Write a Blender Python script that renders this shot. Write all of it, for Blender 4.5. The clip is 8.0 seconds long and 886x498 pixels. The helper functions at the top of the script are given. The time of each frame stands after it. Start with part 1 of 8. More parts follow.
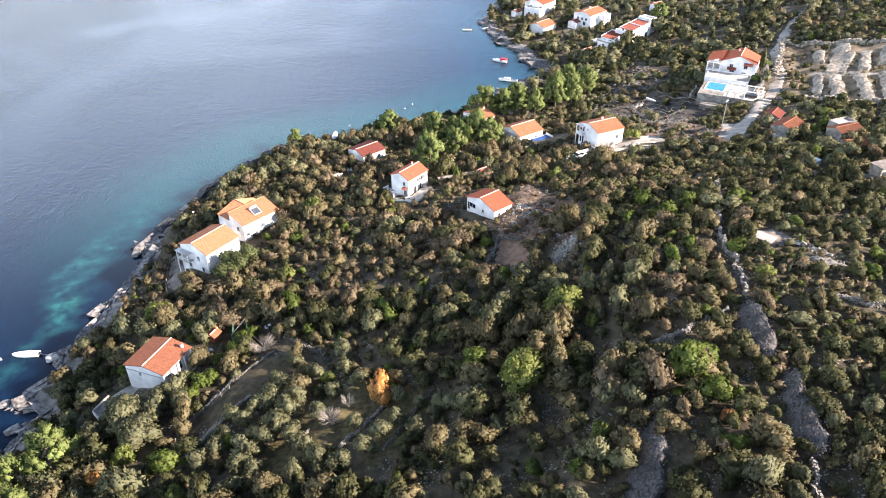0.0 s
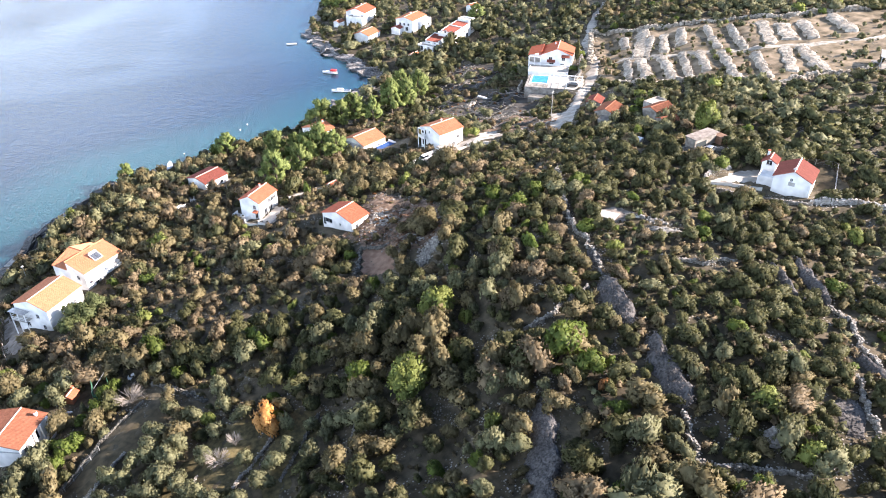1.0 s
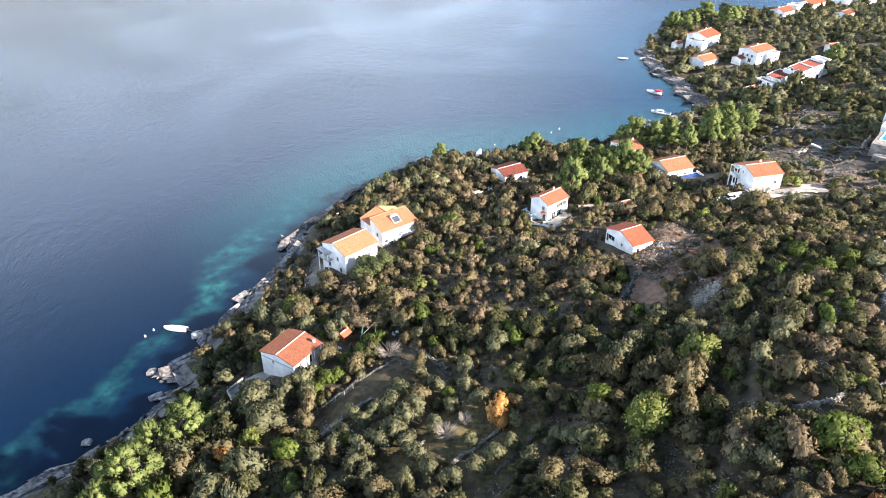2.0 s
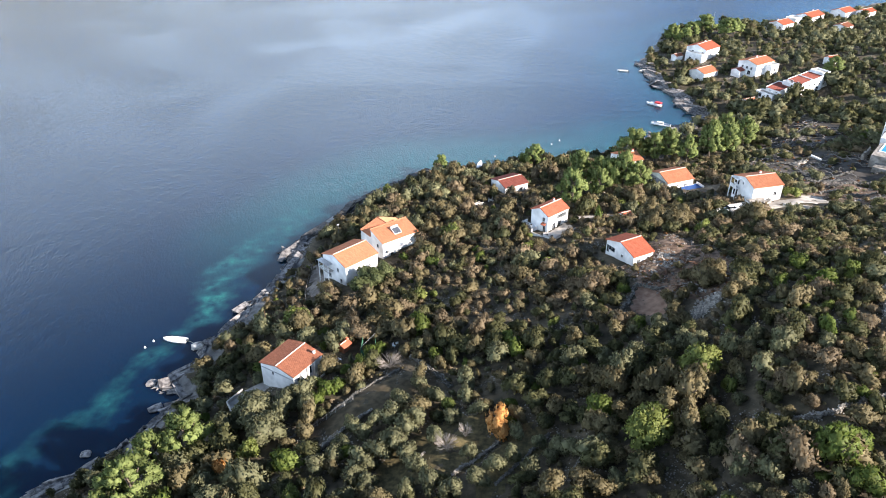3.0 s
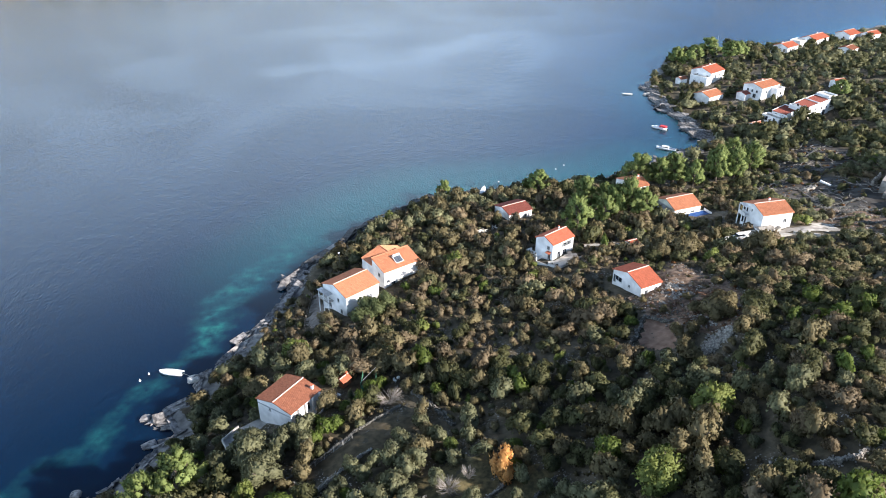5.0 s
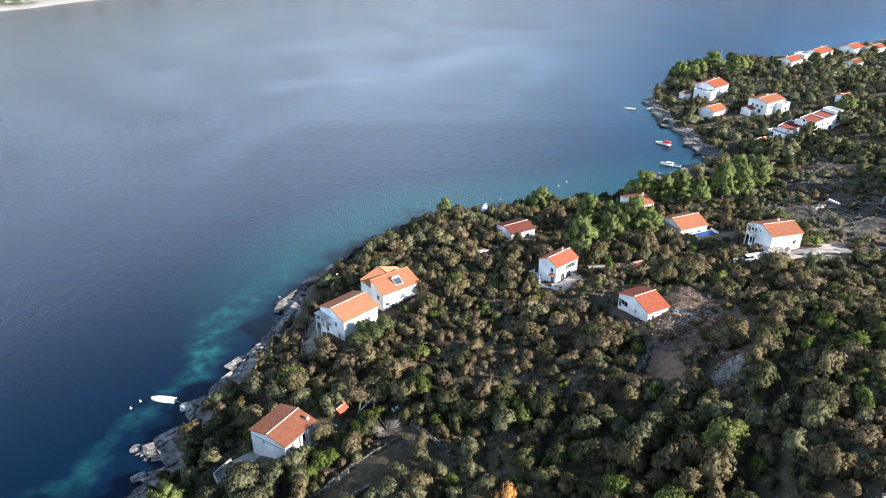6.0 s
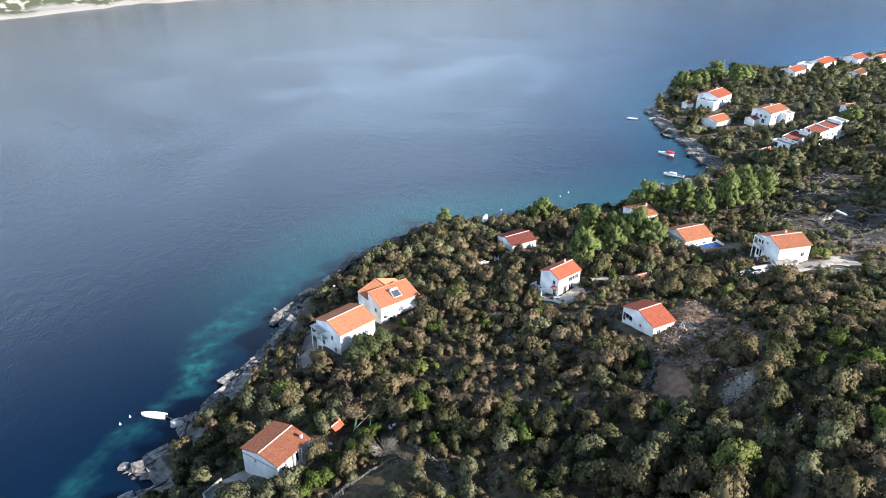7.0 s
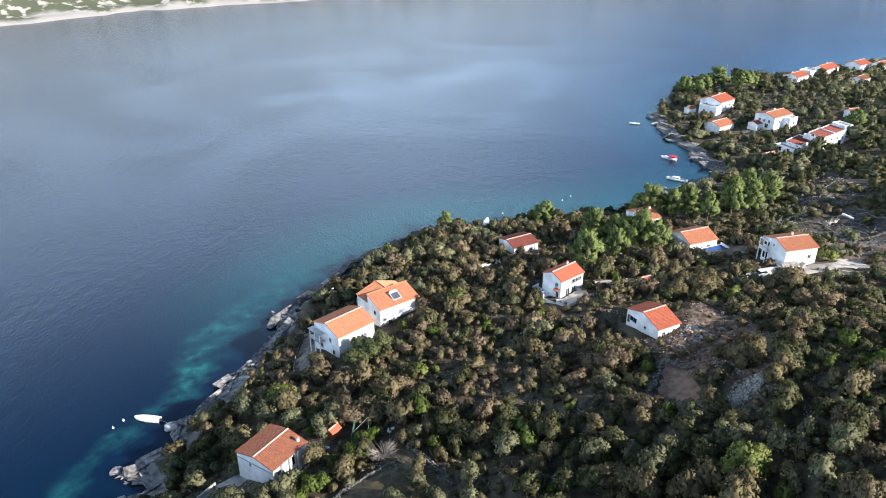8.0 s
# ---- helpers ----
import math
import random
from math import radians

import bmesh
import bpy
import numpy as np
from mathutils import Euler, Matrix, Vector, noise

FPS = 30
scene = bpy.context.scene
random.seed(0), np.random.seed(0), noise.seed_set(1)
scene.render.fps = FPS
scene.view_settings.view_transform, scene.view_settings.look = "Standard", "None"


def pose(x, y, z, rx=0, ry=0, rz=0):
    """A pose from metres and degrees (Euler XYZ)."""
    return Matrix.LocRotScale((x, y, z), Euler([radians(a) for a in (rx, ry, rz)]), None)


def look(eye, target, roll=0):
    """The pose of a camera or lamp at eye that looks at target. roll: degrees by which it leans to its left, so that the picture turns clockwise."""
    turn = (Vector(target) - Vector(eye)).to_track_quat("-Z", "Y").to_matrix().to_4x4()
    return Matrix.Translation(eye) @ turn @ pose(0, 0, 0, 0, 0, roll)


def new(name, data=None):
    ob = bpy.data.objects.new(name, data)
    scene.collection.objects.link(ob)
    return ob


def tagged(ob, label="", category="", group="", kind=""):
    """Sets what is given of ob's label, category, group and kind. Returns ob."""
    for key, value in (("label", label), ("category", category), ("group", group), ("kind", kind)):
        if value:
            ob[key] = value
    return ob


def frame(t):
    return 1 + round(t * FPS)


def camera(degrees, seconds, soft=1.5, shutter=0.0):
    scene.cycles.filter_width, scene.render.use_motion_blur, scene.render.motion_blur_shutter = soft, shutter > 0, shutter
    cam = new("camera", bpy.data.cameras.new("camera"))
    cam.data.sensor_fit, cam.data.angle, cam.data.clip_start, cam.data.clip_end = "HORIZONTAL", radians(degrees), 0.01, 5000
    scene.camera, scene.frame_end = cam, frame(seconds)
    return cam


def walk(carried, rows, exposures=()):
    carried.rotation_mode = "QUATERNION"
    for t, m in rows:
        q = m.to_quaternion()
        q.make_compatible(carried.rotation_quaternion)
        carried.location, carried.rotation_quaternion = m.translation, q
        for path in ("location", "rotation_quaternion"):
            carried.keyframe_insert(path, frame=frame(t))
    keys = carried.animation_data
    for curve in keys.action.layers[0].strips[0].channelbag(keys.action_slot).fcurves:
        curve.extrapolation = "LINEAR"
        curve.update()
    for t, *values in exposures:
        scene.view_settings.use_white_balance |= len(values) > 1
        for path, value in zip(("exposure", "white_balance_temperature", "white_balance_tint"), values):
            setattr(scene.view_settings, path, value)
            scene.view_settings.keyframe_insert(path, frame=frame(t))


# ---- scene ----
# the drone: it pans right and back, then glides forwards while its view tilts up
cam = camera(62.76, 8.0, 1.0)
PATH = [
    (0, pose(0.46, -17.71, 114.45, 0, 0, -12.47) @ pose(0, 0, 0, 57.15, 0, 0) @ pose(0, 0, 0, 0, 0, -0.22)),
    (0.2, pose(-0.32, -17.54, 114.67, 0, 0, -21.86) @ pose(0, 0, 0, 57.10, 0, 0) @ pose(0, 0, 0, 0, 0, -0.35)),
    (0.5, pose(-1.49, -17.28, 114.99, 0, 0, -31.52) @ pose(0, 0, 0, 57.26, 0, 0) @ pose(0, 0, 0, 0, 0, -0.76)),
    (0.7, pose(-2.08, -17.17, 115.20, 0, 0, -31.98) @ pose(0, 0, 0, 57.40, 0, 0) @ pose(0, 0, 0, 0, 0, -0.48)),
    (1, pose(-2.97, -17.00, 115.51, 0, 0, -26.60) @ pose(0, 0, 0, 57.61, 0, 0) @ pose(0, 0, 0, 0, 0, -0.59)),
    (1.2, pose(-2.79, -17.12, 115.49, 0, 0, -17.40) @ pose(0, 0, 0, 57.75, 0, 0) @ pose(0, 0, 0, 0, 0, -0.29)),
    (1.5, pose(-2.52, -17.30, 115.44, 0, 0, -4.64) @ pose(0, 0, 0, 58.13, 0, 0) @ pose(0, 0, 0, 0, 0, 0.27)),
    (1.7, pose(-1.99, -17.21, 115.22, 0, 0, -2.05) @ pose(0, 0, 0, 58.30, 0, 0) @ pose(0, 0, 0, 0, 0, 0.35)),
    (2, pose(-1.19, -17.08, 114.88, 0, 0, -0.71) @ pose(0, 0, 0, 58.64, 0, 0) @ pose(0, 0, 0, 0, 0, 0.28)),
    (3.5, pose(-0.92, -17.29, 114.68, 0, 0, -0.57) @ pose(0, 0, 0, 59.96, 0, 0) @ pose(0, 0, 0, 0, 0, 0.19)),
    (4, pose(-0.71, -16.65, 114.79, 0, 0, -0.47) @ pose(0, 0, 0, 60.35, 0, 0) @ pose(0, 0, 0, 0, 0, 0.05)),
    (4.5, pose(-0.70, -14.88, 114.72, 0, 0, -0.36) @ pose(0, 0, 0, 60.74, 0, 0) @ pose(0, 0, 0, 0, 0, 0.03)),
    (6, pose(-0.40, -6.29, 115.19, 0, 0, -0.13) @ pose(0, 0, 0, 61.94, 0, 0) @ pose(0, 0, 0, 0, 0, -0.02)),
    (6.5, pose(-0.25, -3.75, 114.72, 0, 0, -0.13) @ pose(0, 0, 0, 62.34, 0, 0) @ pose(0, 0, 0, 0, 0, 0.08)),
    (7, pose(-0.09, -1.94, 113.35, 0, 0, -0.08) @ pose(0, 0, 0, 62.73, 0, 0) @ pose(0, 0, 0, 0, 0, 0.10)),
    (7.5, pose(-0.04, -0.65, 111.70, 0, 0, -0.02) @ pose(0, 0, 0, 63.10, 0, 0) @ pose(0, 0, 0, 0, 0, 0.11)),
    (8, pose(0.00, 0.00, 110.00, 0, 0, -0.00) @ pose(0, 0, 0, 63.48, 0, 0) @ pose(0, 0, 0, 0, 0, 0.16)),
]
walk(cam, PATH, [(0.0, 1.91, 6720, 19), (0.5, 1.94, 6550, 19), (1.0, 2.13, 6500, 19), (1.5, 2.12, 6600, 16), (2.0, 1.92, 6560, 16), (3.4, 1.59, 6300, 14), (6.0, 1.36, 6090, 12), (8.0, 1.35, 6040, 12)])

# ---- light: low warm sun from the right, hazy sky with broken cloud ----
SUN_AZ, SUN_EL = 112.0, 25.0          # degrees: azimuth clockwise from +y, elevation
world = bpy.data.worlds.new("sky")
scene.world = world
world.use_nodes = True
wn, wl = world.node_tree.nodes, world.node_tree.links
wn.clear()
w_out, w_bg, w_sky = wn.new("ShaderNodeOutputWorld"), wn.new("ShaderNodeBackground"), wn.new("ShaderNodeTexSky")
w_sky.sky_type, w_sky.sun_disc = "NISHITA", False
w_sky.sun_elevation, w_sky.sun_rotation = radians(SUN_EL), radians(SUN_AZ)
w_sky.air_density, w_sky.dust_density, w_sky.ozone_density = 1.0, 0.4, 2.5
w_bg.inputs[1].default_value = 0.034
w_co, w_map, w_noise = wn.new("ShaderNodeTexCoord"), wn.new("ShaderNodeMapping"), wn.new("ShaderNodeTexNoise")
w_ramp, w_mix = wn.new("ShaderNodeValToRGB"), wn.new("ShaderNodeMix")
w_map.inputs["Location"].default_value = (0.35, 0.1, 0.0)
w_map.inputs["Scale"].default_value = (1.0, 1.0, 2.2)
w_noise.inputs["Scale"].default_value, w_noise.inputs["Detail"].default_value = 1.1, 1.6
w_noise.inputs["Roughness"].default_value = 0.55
w_ramp.color_ramp.elements[0].position, w_ramp.color_ramp.elements[1].position = 0.28, 0.70
w_mix.data_type = "RGBA"
w_mix.inputs["B"].default_value = (27.5, 33.7, 38.9, 1)
wl.new(w_co.outputs["Generated"], w_map.inputs["Vector"])
wl.new(w_map.outputs[0], w_noise.inputs["Vector"])
w_west = wn.new("ShaderNodeMath")          # the cloud lies to the west, the sky clears to the north-east
w_west.operation = "MULTIPLY_ADD"
w_west.inputs[1].default_value = -0.85
w_add = wn.new("ShaderNodeSeparateXYZ")
wl.new(w_co.outputs["Generated"], w_add.inputs[0])
wl.new(w_add.outputs["X"], w_west.inputs[0])
wl.new(w_noise.outputs["Fac"], w_west.inputs[2])
wl.new(w_west.outputs[0], w_ramp.inputs[0])
w_sep, w_hor, w_mul = wn.new("ShaderNodeSeparateXYZ"), wn.new("ShaderNodeValToRGB"), wn.new("ShaderNodeMath")
w_hor.color_ramp.elements[0].position, w_hor.color_ramp.elements[0].color = 0.08, (0.5, 0.5, 0.5, 1)
w_hor.color_ramp.elements[1].position, w_hor.color_ramp.elements[1].color = 0.60, (0.02, 0.02, 0.02, 1)
w_hor.color_ramp.elements.new(0.36).color = (0.72, 0.72, 0.72, 1)
w_hor.color_ramp.elements.new(0.2).color = (0.85, 0.85, 0.85, 1)
w_mul.operation = "MULTIPLY"
wl.new(w_co.outputs["Generated"], w_sep.inputs[0])
wl.new(w_sep.outputs["Z"], w_hor.inputs[0])
wl.new(w_ramp.outputs[0], w_mul.inputs[0])
wl.new(w_hor.outputs[0], w_mul.inputs[1])
wl.new(w_mul.outputs[0], w_mix.inputs["Factor"])
w_haze, w_low = wn.new("ShaderNodeMix"), wn.new("ShaderNodeMapRange")          # blue haze low over the sea
w_haze.data_type = "RGBA"
w_haze.inputs["B"].default_value = (7.0, 14.5, 27.0, 1)
w_low.inputs["From Min"].default_value, w_low.inputs["From Max"].default_value = 0.05, 0.75
w_low.inputs["To Min"].default_value, w_low.inputs["To Max"].default_value = 0.76, 0.0
wl.new(w_sep.outputs["Z"], w_low.inputs[0])
wl.new(w_low.outputs[0], w_haze.inputs["Factor"])
wl.new(w_sky.outputs[0], w_haze.inputs["A"])
wl.new(w_haze.outputs["Result"], w_mix.inputs["A"])
wl.new(w_mix.outputs["Result"], w_bg.inputs[0])
wl.new(w_bg.outputs[0], w_out.inputs[0])

sun = new("sun", bpy.data.lights.new("sun", "SUN"))
sun.data.energy, sun.data.angle, sun.data.color = 5.0, radians(0.6), (1.0, 0.91, 0.80)
sa, se = radians(SUN_AZ), radians(SUN_EL)
to_sun = Vector((math.sin(sa) * math.cos(se), math.cos(sa) * math.cos(se), math.sin(se)))
sun.matrix_world = look((200, -200, 300), Vector((200, -200, 300)) - to_sun)


# ---- materials ----
def material(name, base, other, scale, rough=0.85, detail=6.0, low=0.35, high=0.65, bump=0.0, bump_scale=None, metal=0.0,
             per="", spread=0.0, spec=0.3, coarse=0.0):
    """A two-tone surface: noise at one scale for colour, a second for relief; per: 'object' or 'island' varies the value."""
    m = bpy.data.materials.new(name)
    m.use_nodes = True
    n, l = m.node_tree.nodes, m.node_tree.links
    p = n["Principled BSDF"]
    p.inputs["Roughness"].default_value, p.inputs["Metallic"].default_value = rough, metal
    p.inputs["Specular IOR Level"].default_value = spec
    co, nz, rp = n.new("ShaderNodeTexCoord"), n.new("ShaderNodeTexNoise"), n.new("ShaderNodeValToRGB")
    geo = n.new("ShaderNodeNewGeometry")
    nz.inputs["Scale"].default_value, nz.inputs["Detail"].default_value = scale, detail
    rp.color_ramp.elements[0].position, rp.color_ramp.elements[1].position = low, high
    rp.color_ramp.elements[0].color, rp.color_ramp.elements[1].color = (*base, 1), (*other, 1)
    l.new(geo.outputs["Position"], nz.inputs["Vector"])
    l.new(nz.outputs["Fac"], rp.inputs[0])
    out = rp.outputs[0]
    if coarse:
        big, mr, mul = n.new("ShaderNodeTexNoise"), n.new("ShaderNodeMapRange"), n.new("ShaderNodeHueSaturation")
        big.inputs["Scale"].default_value = coarse
        l.new(geo.outputs["Position"], big.inputs["Vector"])
        l.new(big.outputs["Fac"], mr.inputs[0])
        mr.inputs["From Min"].default_value, mr.inputs["From Max"].default_value = 0.3, 0.7
        mr.inputs["To Min"].default_value, mr.inputs["To Max"].default_value = 0.75, 1.2
        l.new(mr.outputs[0], mul.inputs["Value"])
        l.new(out, mul.inputs["Color"])
        out = mul.outputs[0]
    if per:
        hs, mr = n.new("ShaderNodeHueSaturation"), n.new("ShaderNodeMapRange")
        rnd = n.new("ShaderNodeObjectInfo").outputs["Random"] if per == "object" else geo.outputs["Random Per Island"]
        mr.inputs["To Min"].default_value, mr.inputs["To Max"].default_value = 1 - spread, 1 + spread
        l.new(rnd, mr.inputs[0])
        l.new(mr.outputs[0], hs.inputs["Value"])
        l.new(out, hs.inputs["Color"])
        out = hs.outputs[0]
    l.new(out, p.inputs["Base Color"])
    if bump:
        bn, bp = n.new("ShaderNodeTexNoise"), n.new("ShaderNodeBump")
        bn.inputs["Scale"].default_value, bn.inputs["Detail"].default_value = bump_scale or scale * 4, 5.0
        bp.inputs["Strength"].default_value, bp.inputs["Distance"].default_value = bump, 0.3 / (bump_scale or scale * 4)
        l.new(geo.outputs["Position"], bn.inputs["Vector"])
        l.new(bn.outputs["Fac"], bp.inputs["Height"])
        l.new(bp.outputs[0], p.inputs["Normal"])
    return m


def foliage(name, base, other, spread=0.12):
    """Leaves: mottled, a little light passes through them."""
    m = material(name, base, other, 0.8, 0.65, 5.0, per="island", spread=spread, spec=0.2, coarse=0.14)
    n, l = m.node_tree.nodes, m.node_tree.links
    p, tr, mix = n["Principled BSDF"], n.new("ShaderNodeBsdfTranslucent"), n.new("ShaderNodeMixShader")
    l.new(p.inputs["Base Color"].links[0].from_socket, tr.inputs["Color"])
    mix.inputs[0].default_value = 0.38
    l.new(p.outputs[0], mix.inputs[1])
    l.new(tr.outputs[0], mix.inputs[2])
    l.new(mix.outputs[0], n["Material Output"].inputs["Surface"])
    return m


M = {}
M["olive"] = foliage("olive_leaves", (0.135, 0.137, 0.072), (0.225, 0.225, 0.122))
M["oak"] = foliage("holm_oak_leaves", (0.135, 0.114, 0.056), (0.224, 0.188, 0.099))
M["scrub"] = foliage("scrub_leaves", (0.157, 0.119, 0.071), (0.245, 0.193, 0.118))
M["dark"] = foliage("dark_leaves", (0.066, 0.069, 0.03), (0.13, 0.13, 0.056))
M["pine"] = foliage("pine_needles", (0.122, 0.162, 0.047), (0.238, 0.283, 0.094))
M["fig"] = foliage("fig_leaves", (0.098, 0.122, 0.048), (0.195, 0.222, 0.095))
M["lime"] = foliage("yellow_green_leaves", (0.138, 0.168, 0.04), (0.24, 0.27, 0.078))
M["green"] = foliage("fresh_green_leaves", (0.085, 0.122, 0.022), (0.15, 0.188, 0.045))
M["autumn"] = foliage("orange_autumn_leaves", (0.46, 0.215, 0.065), (0.66, 0.37, 0.13))
M["rust"] = foliage("rust_brown_leaves", (0.16, 0.08, 0.035), (0.24, 0.12, 0.05))
M["twig"] = material("grey_twigs", (0.17, 0.15, 0.13), (0.32, 0.285, 0.25), 3.0, per="island", spread=0.3)
M["bark"] = material("bark", (0.07, 0.055, 0.042), (0.15, 0.12, 0.09), 4.0, 0.9, bump=0.5)
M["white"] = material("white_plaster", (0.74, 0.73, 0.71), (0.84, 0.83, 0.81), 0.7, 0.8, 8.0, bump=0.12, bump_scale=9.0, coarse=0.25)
M["cream"] = material("cream_plaster", (0.60, 0.57, 0.51), (0.72, 0.69, 0.62), 0.9, 0.85, 8.0, bump=0.15, bump_scale=9.0)
M["glass"] = material("window_glass", (0.012, 0.015, 0.02), (0.03, 0.035, 0.045), 0.5, 0.08, spec=0.6)
M["frame"] = material("white_window_frame", (0.72, 0.72, 0.70), (0.80, 0.80, 0.78), 3.0, 0.5)
M["shutter"] = material("dark_shutter", (0.025, 0.035, 0.04), (0.05, 0.06, 0.06), 6.0, 0.6)
M["brownwood"] = material("brown_wood", (0.10, 0.05, 0.025), (0.17, 0.09, 0.05), 3.0, 0.7)
M["mortar"] = material("ridge_mortar", (0.50, 0.33, 0.26), (0.66, 0.52, 0.45), 3.0, 0.9)
M["concrete"] = material("concrete", (0.34, 0.32, 0.29), (0.50, 0.48, 0.44), 0.6, 0.9, 8.0, bump=0.2, coarse=0.12)
M["oldwall"] = material("stained_old_wall", (0.16, 0.145, 0.125), (0.34, 0.315, 0.28), 0.8, 0.9, 8.0, bump=0.3, coarse=0.3)
M["paving"] = material("pale_paving", (0.36, 0.325, 0.28), (0.54, 0.50, 0.445), 0.8, 0.9, 8.0, bump=0.2, coarse=0.15)
M["stone"] = material("grey_limestone", (0.15, 0.145, 0.135), (0.32, 0.31, 0.29), 1.6, 0.9, 8.0, bump=0.5, per="island", spread=0.3)
M["wallstone"] = material("weathered_limestone", (0.17, 0.155, 0.135), (0.36, 0.335, 0.295), 2.2, 0.92, 8.0, bump=0.6, per="island", spread=0.28)
M["darkstone"] = material("dark_limestone", (0.09, 0.085, 0.075), (0.20, 0.19, 0.165), 2.2, 0.92, 8.0, bump=0.6, per="island", spread=0.28)
M["palestone"] = material("pale_limestone", (0.28, 0.26, 0.235), (0.5, 0.475, 0.435), 1.3, 0.9, 8.0, bump=0.5, per="island", spread=0.28)
M["shore"] = material("shore_rock", (0.07, 0.066, 0.066), (0.30, 0.285, 0.275), 1.1, 0.85, 10.0, bump=0.9, bump_scale=3.5, coarse=0.2, per="island", spread=0.3)
M["ledge"] = material("ledge_rock", (0.085, 0.08, 0.08), (0.27, 0.255, 0.25), 1.3, 0.85, 10.0, bump=0.8, bump_scale=3.0, coarse=0.3)
# base colour darkened for the wet and for the tree shade on this shore
M["wetshade"] = material("wet_rock_in_tree_shade", (0.03, 0.028, 0.027), (0.12, 0.114, 0.108), 1.3, 0.7, 10.0, bump=0.8, bump_scale=3.0, coarse=0.3, per="island", spread=0.35)
M["gravel"] = material("grey_scree", (0.052, 0.048, 0.046), (0.134, 0.125, 0.12), 2.6, 0.95, 9.0, bump=0.7, bump_scale=7.0, coarse=0.2)
M["grass"] = material("dry_grass", (0.052, 0.045, 0.021), (0.145, 0.115, 0.052), 1.1, 0.95, 9.0, bump=0.6, coarse=0.12)
M["blue"] = material("pool_liner", (0.02, 0.2, 0.48), (0.04, 0.28, 0.58), 0.8, 0.15)
M["blueroof"] = material("blue_awning", (0.018, 0.06, 0.21), (0.035, 0.10, 0.28), 1.2, 0.7)
M["boat"] = material("white_boat_paint", (0.78, 0.78, 0.77), (0.86, 0.86, 0.85), 1.0, 0.35, spec=0.5)
M["red"] = material("red_cloth", (0.45, 0.03, 0.035), (0.58, 0.05, 0.05), 2.0, 0.7)
M["metal"] = material("grey_metal", (0.35, 0.36, 0.37), (0.50, 0.51, 0.52), 2.0, 0.4, metal=0.7)
M["solar"] = material("solar_glass", (0.05, 0.06, 0.075), (0.11, 0.125, 0.15), 4.0, 0.12, spec=0.7)
M["asphalt"] = material("dusty_track", (0.28, 0.25, 0.215), (0.44, 0.40, 0.35), 0.5, 0.95, 9.0, bump=0.3, coarse=0.1)
M["carpaint"] = material("dark_car_paint", (0.02, 0.022, 0.025), (0.04, 0.042, 0.045), 1.0, 0.25, spec=0.6)
M["net"] = material("green_netting", (0.03, 0.10, 0.06), (0.05, 0.14, 0.09), 4.0, 0.8)
M["rope"] = material("rope", (0.5, 0.48, 0.42), (0.6, 0.58, 0.5), 4.0, 0.8)


def roof_material(name, base, other):
    """Clay tiles: each run a shade of its own, courses across the slope, lichen in patches."""
    return material(name, base, other, 2.6, 0.85, 9.0, low=0.25, high=0.75, bump=0.3, bump_scale=5.0, per="island", spread=0.13)


M["tile_orange"] = roof_material("orange_clay_tiles", (0.48, 0.182, 0.088), (0.56, 0.235, 0.125))
M["tile_red"] = roof_material("red_clay_tiles", (0.42, 0.115, 0.06), (0.5, 0.15, 0.08))
M["tile_old"] = roof_material("weathered_clay_tiles", (0.22, 0.078, 0.042), (0.34, 0.135, 0.075))
M["tile_dark"] = roof_material("dark_red_clay_tiles", (0.21, 0.062, 0.044), (0.28, 0.085, 0.06))


